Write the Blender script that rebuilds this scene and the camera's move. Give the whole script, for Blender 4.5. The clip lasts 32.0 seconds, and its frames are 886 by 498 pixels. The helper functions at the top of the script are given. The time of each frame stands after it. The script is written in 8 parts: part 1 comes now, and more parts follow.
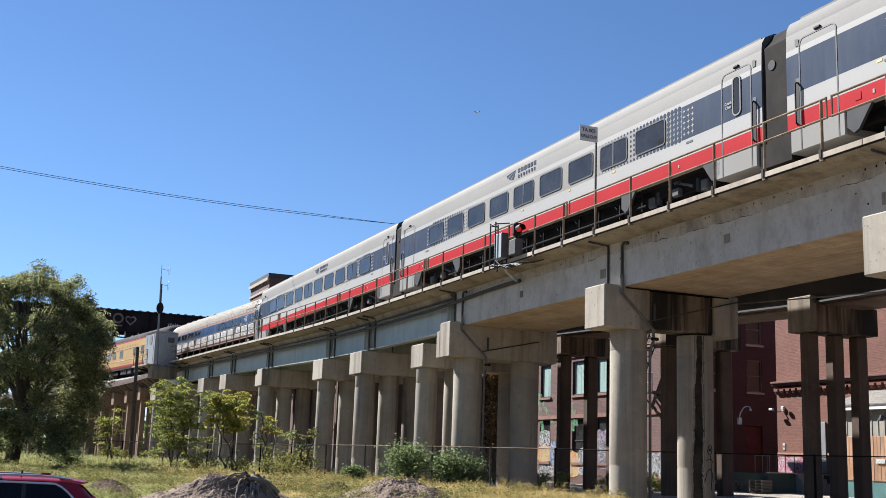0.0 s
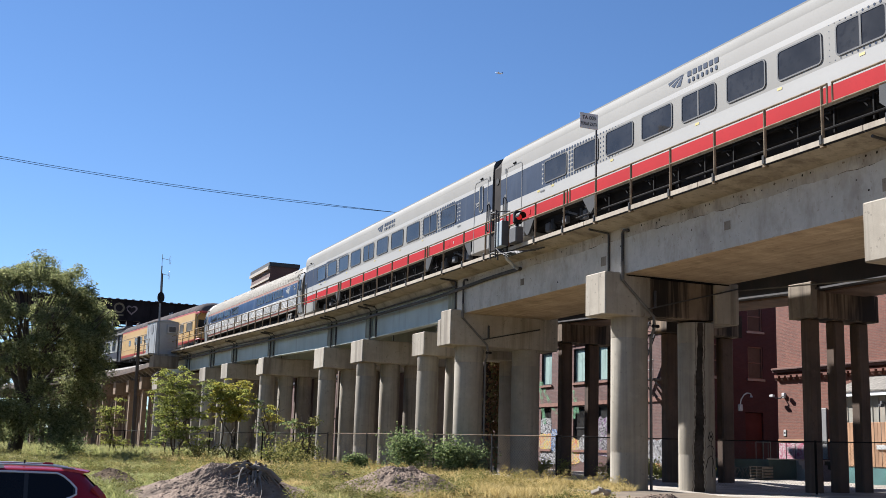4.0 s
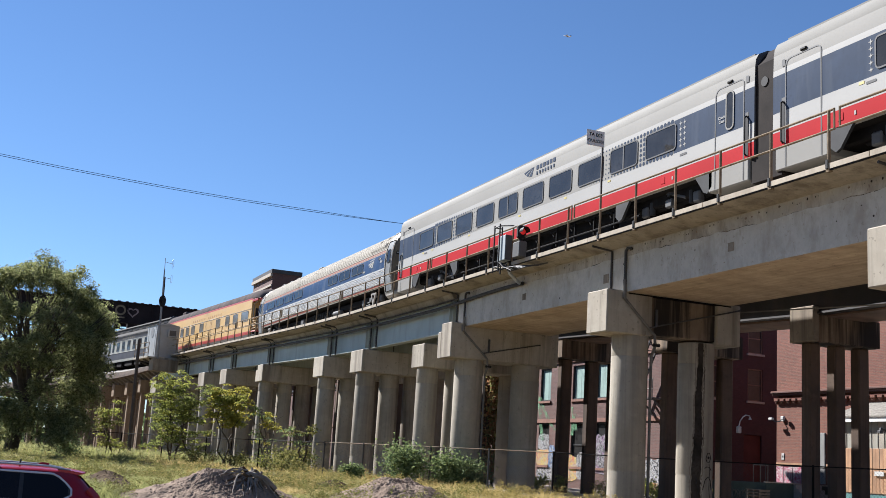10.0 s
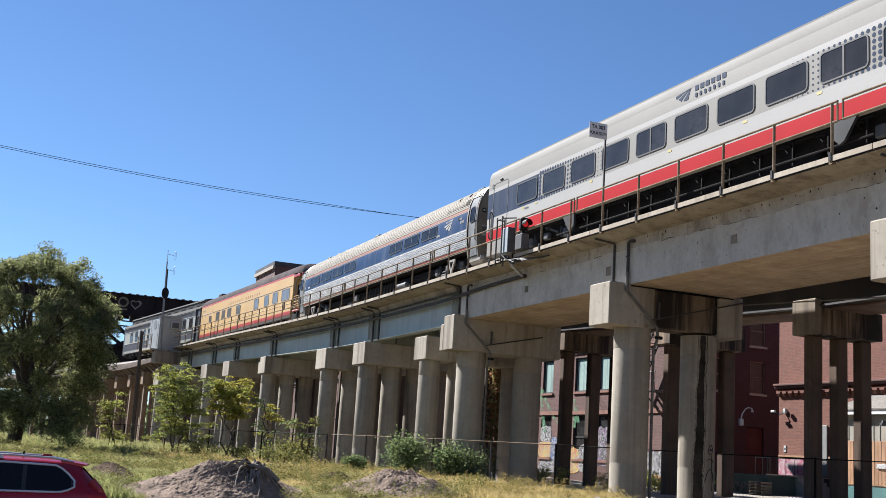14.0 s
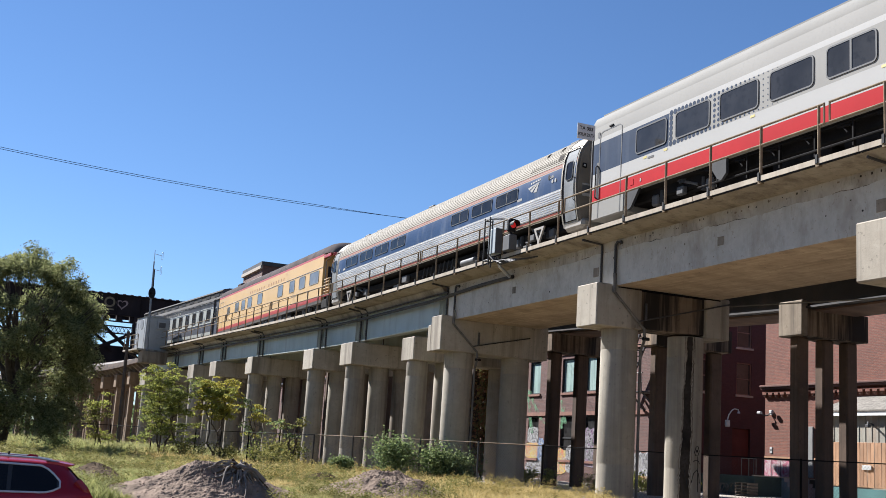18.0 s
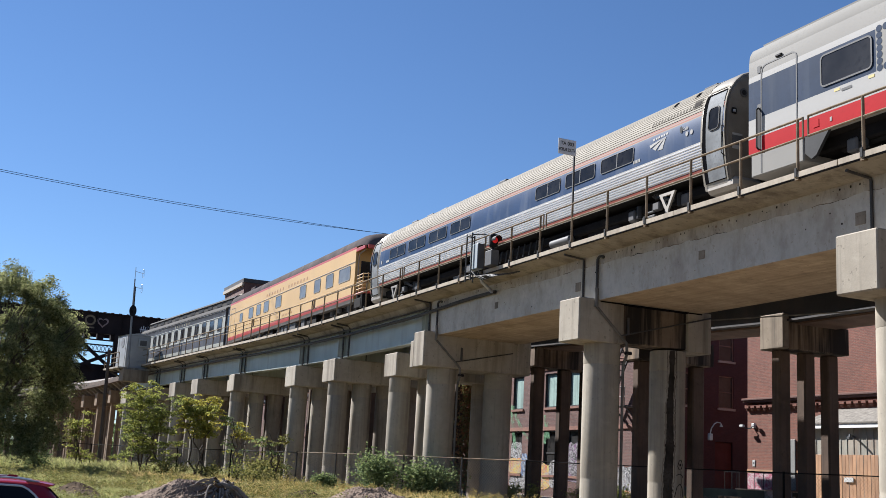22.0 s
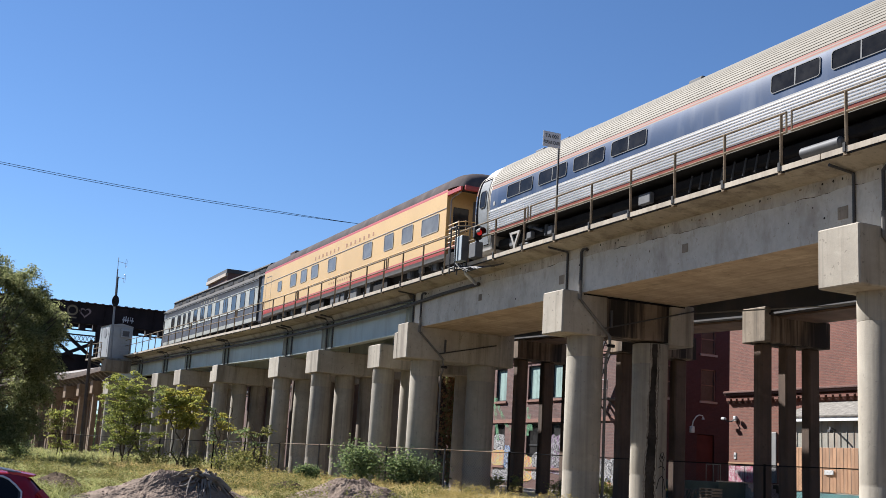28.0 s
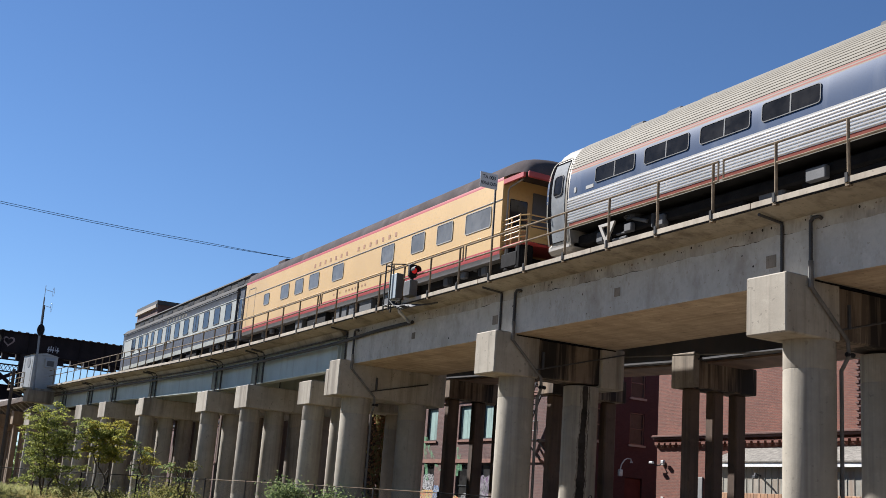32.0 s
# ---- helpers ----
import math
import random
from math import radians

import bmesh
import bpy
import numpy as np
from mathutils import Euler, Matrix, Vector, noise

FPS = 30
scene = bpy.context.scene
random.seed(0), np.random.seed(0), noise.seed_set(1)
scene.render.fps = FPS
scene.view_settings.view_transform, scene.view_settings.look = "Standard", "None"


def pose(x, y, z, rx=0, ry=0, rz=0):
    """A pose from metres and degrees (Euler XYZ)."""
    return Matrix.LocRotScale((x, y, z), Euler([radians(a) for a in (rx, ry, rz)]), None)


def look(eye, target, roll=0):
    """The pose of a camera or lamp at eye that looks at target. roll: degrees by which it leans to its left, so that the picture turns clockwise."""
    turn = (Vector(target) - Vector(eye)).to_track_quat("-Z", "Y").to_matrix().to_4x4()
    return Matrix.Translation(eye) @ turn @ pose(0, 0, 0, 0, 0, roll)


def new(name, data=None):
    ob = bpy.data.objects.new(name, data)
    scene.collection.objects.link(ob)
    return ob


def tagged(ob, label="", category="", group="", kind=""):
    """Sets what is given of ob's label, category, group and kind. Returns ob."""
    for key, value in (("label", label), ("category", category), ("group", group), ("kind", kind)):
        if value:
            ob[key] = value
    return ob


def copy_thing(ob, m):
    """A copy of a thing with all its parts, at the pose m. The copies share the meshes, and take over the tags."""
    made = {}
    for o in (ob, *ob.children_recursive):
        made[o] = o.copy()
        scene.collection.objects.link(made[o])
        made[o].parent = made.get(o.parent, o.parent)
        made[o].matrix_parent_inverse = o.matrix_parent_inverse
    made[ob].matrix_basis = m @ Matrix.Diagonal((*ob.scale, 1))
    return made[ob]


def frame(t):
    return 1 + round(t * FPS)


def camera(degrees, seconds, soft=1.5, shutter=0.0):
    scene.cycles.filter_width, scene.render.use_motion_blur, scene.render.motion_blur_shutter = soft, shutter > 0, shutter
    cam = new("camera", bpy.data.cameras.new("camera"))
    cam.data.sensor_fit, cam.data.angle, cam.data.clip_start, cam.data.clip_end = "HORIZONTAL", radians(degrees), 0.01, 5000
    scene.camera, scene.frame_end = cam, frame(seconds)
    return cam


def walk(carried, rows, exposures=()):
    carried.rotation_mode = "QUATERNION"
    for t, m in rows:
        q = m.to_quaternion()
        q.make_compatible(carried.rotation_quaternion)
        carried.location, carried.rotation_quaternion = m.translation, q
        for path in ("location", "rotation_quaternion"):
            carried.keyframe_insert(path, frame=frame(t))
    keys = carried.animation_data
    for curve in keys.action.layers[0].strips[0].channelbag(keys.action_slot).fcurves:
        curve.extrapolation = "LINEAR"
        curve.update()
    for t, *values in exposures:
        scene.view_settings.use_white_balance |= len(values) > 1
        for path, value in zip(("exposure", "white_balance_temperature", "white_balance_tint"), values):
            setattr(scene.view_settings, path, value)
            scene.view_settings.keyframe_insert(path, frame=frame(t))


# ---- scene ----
cam = camera(43.6, 32.0, soft=0.5, shutter=0.0)
walk(cam, [
    (0, pose(0, 0, 2, 100.973, -1.990, -23.325)), (0.5, pose(0, 0, 2, 101.035, -1.921, -23.376)), (1, pose(0, 0, 2, 101.000, -2.009, -23.155)),
    (1.5, pose(0, 0, 2, 100.874, -2.041, -23.131)), (2, pose(0, 0, 2, 100.675, -1.926, -23.162)), (2.5, pose(0, 0, 2, 100.527, -1.801, -23.287)),
    (3, pose(0, 0, 2, 100.392, -1.687, -23.209)), (3.5, pose(0, 0, 2, 100.331, -1.638, -23.282)), (5.5, pose(0, 0, 2, 100.580, -2.312, -23.041)),
    (6, pose(0, 0, 2, 100.635, -2.356, -23.086)), (6.5, pose(0, 0, 2, 100.734, -2.506, -23.032)), (7, pose(0, 0, 2, 100.878, -2.951, -23.245)),
    (7.5, pose(0, 0, 2, 101.002, -3.306, -23.623)), (8, pose(0, 0, 2, 101.007, -3.471, -23.644)), (8.5, pose(0, 0, 2, 100.922, -3.457, -23.435)),
    (9, pose(0, 0, 2, 100.957, -3.498, -23.395)), (9.5, pose(0, 0, 2, 101.078, -3.526, -23.474)), (10, pose(0, 0, 2, 101.008, -3.534, -23.426)),
    (10.5, pose(0, 0, 2, 100.943, -3.591, -23.396)), (11, pose(0, 0, 2, 100.965, -3.694, -23.575)), (11.5, pose(0, 0, 2, 100.971, -3.713, -23.620)),
    (12, pose(0, 0, 2, 100.902, -3.671, -23.439)), (12.5, pose(0, 0, 2, 100.779, -3.630, -23.229)), (13, pose(0, 0, 2, 100.681, -3.633, -23.217)),
    (13.5, pose(0, 0, 2, 100.628, -3.576, -23.206)), (14, pose(0, 0, 2, 100.603, -3.595, -23.306)), (14.5, pose(0, 0, 2, 100.596, -3.621, -23.419)),
    (16.5, pose(0, 0, 2, 100.729, -3.745, -23.790)), (17, pose(0, 0, 2, 100.693, -3.724, -23.856)), (17.5, pose(0, 0, 2, 100.644, -3.733, -23.894)),
    (18, pose(0, 0, 2, 100.682, -3.665, -23.965)), (18.5, pose(0, 0, 2, 100.603, -3.703, -23.723)), (19, pose(0, 0, 2, 100.806, -3.606, -23.998)),
    (19.5, pose(0, 0, 2, 100.970, -3.528, -24.109)), (20, pose(0, 0, 2, 100.930, -3.518, -24.110)), (20.5, pose(0, 0, 2, 100.956, -3.364, -24.313)),
    (21, pose(0, 0, 2, 101.081, -3.181, -24.430)), (21.5, pose(0, 0, 2, 101.308, -3.147, -24.521)), (22, pose(0, 0, 2, 101.539, -3.129, -24.805)),
    (22.5, pose(0, 0, 2, 101.735, -3.104, -25.267)), (23, pose(0, 0, 2, 101.619, -3.047, -25.557)), (23.5, pose(0, 0, 2, 101.401, -2.968, -25.585)),
    (24, pose(0, 0, 2, 101.128, -2.760, -25.372)), (24.5, pose(0, 0, 2, 100.890, -2.672, -25.129)), (25, pose(0, 0, 2, 100.762, -2.568, -25.205)),
    (25.5, pose(0, 0, 2, 100.674, -2.433, -25.098)), (27.5, pose(0, 0, 2, 100.829, -3.007, -25.532)), (28, pose(0, 0, 2, 101.168, -3.302, -25.679)),
    (28.5, pose(0, 0, 2, 101.550, -3.464, -25.846)), (29, pose(0, 0, 2, 101.844, -3.517, -26.306)), (29.5, pose(0, 0, 2, 102.148, -3.531, -26.699)),
    (30, pose(0, 0, 2, 102.447, -3.640, -27.099)), (30.5, pose(0, 0, 2, 102.776, -3.828, -27.626)), (31, pose(0, 0, 2, 103.068, -3.928, -28.385)),
    (31.5, pose(0, 0, 2, 103.295, -4.104, -28.937)), (32, pose(0, 0, 2, 103.377, -4.213, -29.321)),
], [(0, 0.67, 5650, 12), (19, 0.65, 5650, 12), (21, 0.6, 5650, 12), (23, 0.48, 5650, 12), (25, 0.48, 5650, 12), (28, 0.62, 5650, 12), (30, 0.50, 5650, 12), (32, 0.45, 5650, 12)])

# ---- world, sun, exposure ----
SUN_EL, SUN_AZ = 38.5, 26.5            # height of the sun, and its bearing to the left of +y
world = bpy.data.worlds.new("world")
scene.world = world
world.use_nodes = True
sky = world.node_tree.nodes.new("ShaderNodeTexSky")
sky.sky_type, sky.sun_disc = "NISHITA", False
sky.sun_elevation, sky.sun_rotation = radians(SUN_EL), radians(-SUN_AZ)
sky.altitude, sky.air_density, sky.dust_density, sky.ozone_density = 600, 1.0, 0.0, 4.6
back = world.node_tree.nodes["Background"]
world.node_tree.links.new(sky.outputs[0], back.inputs[0])
back.inputs[1].default_value = 0.070
sun = new("sun", bpy.data.lights.new("sun", "SUN"))
sun.data.energy, sun.data.angle, sun.data.color = 8.9, radians(0.53), (1.0, 0.91, 0.78)
el, az = radians(SUN_EL), radians(SUN_AZ)
sun.matrix_world = look((-math.sin(az) * math.cos(el) * 100, math.cos(az) * math.cos(el) * 100, math.sin(el) * 100), (0, 0, 0))


# ---- materials ----
def mat(name, col, rough=0.6, metal=0.0, var=0.18, scale=1.5, grain=40.0, bump=0.15, streak=0.0, dirt=None, spec=0.5, rnd=0.0, emit=None, runs=(2.2, 0.12, 0.5, 0.75)):
    """A painted or natural surface: broad patches, fine grain, optional runs of dirt down the face."""
    m = bpy.data.materials.new(name)
    m.use_nodes = True
    nt = m.node_tree
    b = nt.nodes["Principled BSDF"]
    b.inputs["Roughness"].default_value, b.inputs["Metallic"].default_value = rough, metal
    b.inputs["Specular IOR Level"].default_value = spec
    if emit:
        b.inputs["Emission Color"].default_value, b.inputs["Emission Strength"].default_value = (*col, 1), emit
    tc = nt.nodes.new("ShaderNodeTexCoord")
    info = nt.nodes.new("ShaderNodeObjectInfo")
    add = nt.nodes.new("ShaderNodeVectorMath")
    add.operation = "MULTIPLY_ADD"
    add.inputs[1].default_value = (1, 1, 1)
    sc = nt.nodes.new("ShaderNodeVectorMath")
    sc.operation = "SCALE"
    sc.inputs[0].default_value = (37, 23, 11)
    nt.links.new(info.outputs["Random"], sc.inputs["Scale"])
    nt.links.new(tc.outputs["Object"], add.inputs[0])
    nt.links.new(sc.outputs[0], add.inputs[2])

    def noise_at(s, detail, squash=None):
        n = nt.nodes.new("ShaderNodeTexNoise")
        n.inputs["Scale"].default_value, n.inputs["Detail"].default_value = s, detail
        src = add.outputs[0]
        if squash:
            mp = nt.nodes.new("ShaderNodeMapping")
            mp.inputs["Scale"].default_value = squash
            nt.links.new(src, mp.inputs[0])
            src = mp.outputs[0]
        nt.links.new(src, n.inputs["Vector"])
        return n

    def mix(a, bb, fac):
        x = nt.nodes.new("ShaderNodeMix")
        x.data_type = "RGBA"
        nt.links.new(fac, x.inputs["Factor"])
        for sock, v in ((x.inputs["A"], a), (x.inputs["B"], bb)):
            if isinstance(v, tuple):
                sock.default_value = (*v, 1)
            else:
                nt.links.new(v, sock)
        return x.outputs["Result"]

    def ramp(src, lo, hi):
        r = nt.nodes.new("ShaderNodeMapRange")
        r.inputs["From Min"].default_value, r.inputs["From Max"].default_value = lo, hi
        nt.links.new(src, r.inputs["Value"])
        return r.outputs["Result"]

    big, fine = noise_at(scale, 4), noise_at(grain, 3)
    lo, hi = tuple(c * (1 - var) for c in col), tuple(min(1, c * (1 + var)) for c in col)
    c1 = mix(lo, hi, ramp(big.outputs["Fac"], 0.3, 0.7))
    c2 = mix(c1, tuple(c * (1 - 0.7 * var) for c in col), ramp(fine.outputs["Fac"], 0.52, 0.72))
    if streak:
        d = dirt or tuple(c * 0.45 for c in col)
        s = noise_at(runs[0], 4, (1, 1, runs[1]))
        mul = nt.nodes.new("ShaderNodeMath")
        mul.operation = "MULTIPLY"
        nt.links.new(ramp(s.outputs["Fac"], runs[2], runs[3]), mul.inputs[0])
        mul.inputs[1].default_value = streak
        c2 = mix(c2, d, mul.outputs[0])
    if rnd:
        hs = nt.nodes.new("ShaderNodeHueSaturation")
        nt.links.new(ramp2(nt, info.outputs["Random"], 1 - rnd, 1 + rnd), hs.inputs["Value"])
        nt.links.new(c2, hs.inputs["Color"])
        c2 = hs.outputs[0]
    nt.links.new(c2, b.inputs["Base Color"])
    if bump:
        bp = nt.nodes.new("ShaderNodeBump")
        bp.inputs["Strength"].default_value, bp.inputs["Distance"].default_value = bump, 0.02
        nt.links.new(fine.outputs["Fac"], bp.inputs["Height"])
        nt.links.new(bp.outputs[0], b.inputs["Normal"])
    return m


def ramp2(nt, src, lo, hi):
    r = nt.nodes.new("ShaderNodeMapRange")
    r.inputs["To Min"].default_value, r.inputs["To Max"].default_value = lo, hi
    nt.links.new(src, r.inputs["Value"])
    return r.outputs["Result"]


def leaf_mat(name, a, b, through_light=0.35):
    """Leaves: the colour differs from leaf to leaf, and light comes through."""
    m = bpy.data.materials.new(name)
    m.use_nodes = True
    nt = m.node_tree
    p = nt.nodes["Principled BSDF"]
    g = nt.nodes.new("ShaderNodeNewGeometry")
    x = nt.nodes.new("ShaderNodeMix")
    x.data_type = "RGBA"
    x.inputs["A"].default_value, x.inputs["B"].default_value = (*a, 1), (*b, 1)
    nt.links.new(g.outputs["Random Per Island"], x.inputs["Factor"])
    nt.links.new(x.outputs["Result"], p.inputs["Base Color"])
    p.inputs["Roughness"].default_value = 0.8
    p.inputs["Specular IOR Level"].default_value = 0.12
    t = nt.nodes.new("ShaderNodeBsdfTranslucent")
    nt.links.new(x.outputs["Result"], t.inputs["Color"])
    ms = nt.nodes.new("ShaderNodeMixShader")
    ms.inputs[0].default_value = through_light
    nt.links.new(p.outputs[0], ms.inputs[1])
    nt.links.new(t.outputs[0], ms.inputs[2])
    nt.links.new(ms.outputs[0], nt.nodes["Material Output"].inputs["Surface"])
    return m


def brick_mat(name, col, col2, mortar):
    m = bpy.data.materials.new(name)
    m.use_nodes = True
    nt = m.node_tree
    p = nt.nodes["Principled BSDF"]
    p.inputs["Roughness"].default_value = 0.85
    tc = nt.nodes.new("ShaderNodeTexCoord")
    sep = nt.nodes.new("ShaderNodeSeparateXYZ")
    nt.links.new(tc.outputs["Object"], sep.inputs[0])
    s = nt.nodes.new("ShaderNodeMath")
    nt.links.new(sep.outputs[0], s.inputs[0])
    nt.links.new(sep.outputs[1], s.inputs[1])
    cmb = nt.nodes.new("ShaderNodeCombineXYZ")
    nt.links.new(s.outputs[0], cmb.inputs[0])
    nt.links.new(sep.outputs[2], cmb.inputs[1])
    br = nt.nodes.new("ShaderNodeTexBrick")
    br.inputs["Scale"].default_value = 1.0
    br.inputs["Brick Width"].default_value, br.inputs["Row Height"].default_value = 0.22, 0.077
    br.inputs["Mortar Size"].default_value = 0.008
    br.inputs["Color1"].default_value, br.inputs["Color2"].default_value, br.inputs["Mortar"].default_value = (*col, 1), (*col2, 1), (*mortar, 1)
    nt.links.new(cmb.outputs[0], br.inputs["Vector"])
    n = nt.nodes.new("ShaderNodeTexNoise")
    n.inputs["Scale"].default_value, n.inputs["Detail"].default_value = 0.6, 5
    nt.links.new(tc.outputs["Object"], n.inputs["Vector"])
    x = nt.nodes.new("ShaderNodeMix")
    x.data_type, x.blend_type = "RGBA", "MULTIPLY"
    x.inputs["Factor"].default_value = 0.6
    nt.links.new(br.outputs["Color"], x.inputs["A"])
    r = nt.nodes.new("ShaderNodeMapRange")
    r.inputs["From Min"].default_value, r.inputs["From Max"].default_value = 0.3, 0.7
    r.inputs["To Min"].default_value, r.inputs["To Max"].default_value = 0.6, 1.0
    nt.links.new(n.outputs["Fac"], r.inputs["Value"])
    nt.links.new(r.outputs[0], x.inputs["B"])
    nt.links.new(x.outputs["Result"], p.inputs["Base Color"])
    bp = nt.nodes.new("ShaderNodeBump")
    bp.inputs["Strength"].default_value, bp.inputs["Distance"].default_value = 0.5, 0.01
    nt.links.new(br.outputs["Fac"], bp.inputs["Height"])
    bp.invert = True
    nt.links.new(bp.outputs[0], p.inputs["Normal"])
    return m


def conc(name, light, dark, stain, amount=0.6, runs=0.06, spots=0.25, boards=None, rough=0.88, wide=(0.49, 0.66), fine=(0.55, 0.72)):
    """Weathered cast concrete: cloudy patches, runs of grime down the face, pits and spots."""
    m = bpy.data.materials.new(name)
    m.use_nodes = True
    nt = m.node_tree
    p = nt.nodes["Principled BSDF"]
    p.inputs["Roughness"].default_value = rough
    p.inputs["Specular IOR Level"].default_value = 0.3
    tc, info = nt.nodes.new("ShaderNodeTexCoord"), nt.nodes.new("ShaderNodeObjectInfo")
    sc, add = nt.nodes.new("ShaderNodeVectorMath"), nt.nodes.new("ShaderNodeVectorMath")
    sc.operation = "SCALE"
    sc.inputs[0].default_value = (41, 29, 3)
    nt.links.new(info.outputs["Random"], sc.inputs["Scale"])
    nt.links.new(tc.outputs["Object"], add.inputs[0])
    nt.links.new(sc.outputs[0], add.inputs[1])

    def field(scale, detail, lo, hi, squash=None, rgh=0.6):
        n = nt.nodes.new("ShaderNodeTexNoise")
        n.inputs["Scale"].default_value, n.inputs["Detail"].default_value, n.inputs["Roughness"].default_value = scale, detail, rgh
        src = add.outputs[0]
        if squash:
            mp = nt.nodes.new("ShaderNodeMapping")
            mp.inputs["Scale"].default_value = squash
            nt.links.new(src, mp.inputs[0])
            src = mp.outputs[0]
        nt.links.new(src, n.inputs["Vector"])
        r = nt.nodes.new("ShaderNodeMapRange")
        r.inputs["From Min"].default_value, r.inputs["From Max"].default_value = lo, hi
        nt.links.new(n.outputs["Fac"], r.inputs["Value"])
        return r.outputs["Result"], n.outputs["Fac"]

    def mix(a, b, fac, k=1.0):
        x = nt.nodes.new("ShaderNodeMix")
        x.data_type = "RGBA"
        mul = nt.nodes.new("ShaderNodeMath")
        mul.operation = "MULTIPLY"
        nt.links.new(fac, mul.inputs[0])
        mul.inputs[1].default_value = k
        nt.links.new(mul.outputs[0], x.inputs["Factor"])
        for sock, v in ((x.inputs["A"], a), (x.inputs["B"], b)):
            if isinstance(v, tuple):
                sock.default_value = (*v, 1)
            else:
                nt.links.new(v, sock)
        return x.outputs["Result"]
    c = mix(light, dark, field(0.7, 6, 0.36, 0.66)[0])
    c = mix(c, tuple(v * 0.72 for v in light), field(5.0, 6, 0.45, 0.72, None, 0.7)[0], 0.6)
    c = mix(c, tuple(min(1, v * 1.25) for v in light), field(2.3, 5, 0.58, 0.75)[0], 0.45)
    c = mix(c, stain, field(1.3, 5, *wide, (1, 1, runs), 0.65)[0], amount)
    c = mix(c, stain, field(6.0, 4, *fine, (1, 1, runs), 0.6)[0], amount * 0.6)
    c = mix(c, stain, field(7.5, 2, 0.66, 0.70)[0], spots)
    if boards:                                     # planks of the old formwork, along y
        w = nt.nodes.new("ShaderNodeTexWave")
        w.bands_direction = "X"
        w.inputs["Scale"].default_value, w.inputs["Distortion"].default_value, w.inputs["Detail"].default_value = 1.2, 0.6, 2
        nt.links.new(tc.outputs["Object"], w.inputs["Vector"])
        c = mix(c, tuple(v * 0.55 for v in light), w.outputs["Fac"], boards * 0.5)
        c = mix(c, tuple(v * 0.5 for v in dark), field(3.0, 4, 0.5, 0.7, (1.6, 0.1, 1))[0], boards)
    nt.links.new(c, p.inputs["Base Color"])
    bp = nt.nodes.new("ShaderNodeBump")
    bp.inputs["Strength"].default_value, bp.inputs["Distance"].default_value = 0.3, 0.012
    nt.links.new(field(22.0, 5, 0.3, 0.7)[1], bp.inputs["Height"])
    nt.links.new(bp.outputs[0], p.inputs["Normal"])
    return m


CONC = conc("concrete", (0.375, 0.335, 0.265), (0.285, 0.25, 0.195), (0.09, 0.07, 0.05), 0.6, spots=0.4)
CONC_DARK = conc("stained_and_shaded_concrete", (0.27, 0.225, 0.17), (0.17, 0.14, 0.105), (0.045, 0.036, 0.028), 0.75)
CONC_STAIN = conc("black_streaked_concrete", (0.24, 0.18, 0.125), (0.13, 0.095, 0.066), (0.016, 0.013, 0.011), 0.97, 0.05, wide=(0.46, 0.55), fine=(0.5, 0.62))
CONC_BROWN = conc("grimy_and_shaded_brown_concrete", (0.12, 0.08, 0.055), (0.07, 0.048, 0.034), (0.022, 0.017, 0.014), 0.7, 0.05)
CONC_COL = conc("column_concrete", (0.335, 0.30, 0.235), (0.25, 0.22, 0.172), (0.095, 0.08, 0.062), 0.6, 0.03, 0.3)
CONC_GREY = conc("grey_girder_concrete", (0.50, 0.47, 0.41), (0.42, 0.392, 0.335), (0.17, 0.125, 0.085), 0.34, 0.5, 0.3)
CONC_BAND = conc("grime_and_bounce_tan_concrete", (0.45, 0.405, 0.33), (0.33, 0.295, 0.235), (0.12, 0.09, 0.065), 0.6, 0.4, 0.5)
CONC_SOFFIT = conc("board_marked_concrete", (0.50, 0.395, 0.27), (0.36, 0.275, 0.185), (0.14, 0.10, 0.07), 0.4, 1.0, 0.6, 0.45)
TRESTLE = conc("brown_trestle_concrete", (0.30, 0.215, 0.135), (0.21, 0.145, 0.09), (0.05, 0.038, 0.028), 0.6)
FASCIA = conc("fascia_concrete", (0.43, 0.375, 0.29), (0.33, 0.28, 0.215), (0.12, 0.095, 0.07), 0.45, 0.2, 0.35)
STEEL_BLUE = mat("pale_blue_painted_steel", (0.35, 0.385, 0.35), 0.5, var=0.12, scale=0.8, grain=30, bump=0.05, streak=0.5, dirt=(0.2, 0.18, 0.15))
STEEL_DARK = mat("dark_weathered_steel", (0.035, 0.033, 0.033), 0.6, var=0.4, scale=0.7, grain=30, bump=0.1, streak=0.3, dirt=(0.09, 0.06, 0.045))
RUST = mat("rusty_steel", (0.16, 0.10, 0.07), 0.8, var=0.35, scale=1.5, grain=40)
PIPE = mat("dark_grey_conduit", (0.045, 0.043, 0.042), 0.6, 0.0, var=0.35, scale=3, spec=0.3)
RAILING = mat("weathered_railing_steel", (0.19, 0.145, 0.095), 0.8, 0.0, var=0.35, scale=4, grain=60, bump=0.05, spec=0.1)
GALV = mat("galvanised_steel", (0.42, 0.44, 0.46), 0.4, 0.7, var=0.15, scale=5)
BALLAST = mat("grey_ballast", (0.22, 0.20, 0.18), 0.95, var=0.5, scale=14, grain=60, bump=0.8)
WOOD_TIE = mat("creosoted_timber", (0.06, 0.045, 0.035), 0.85, var=0.3, scale=4)
BLACK = mat("black_paint", (0.012, 0.012, 0.013), 0.6, var=0.3, scale=3, bump=0.02, spec=0.15)
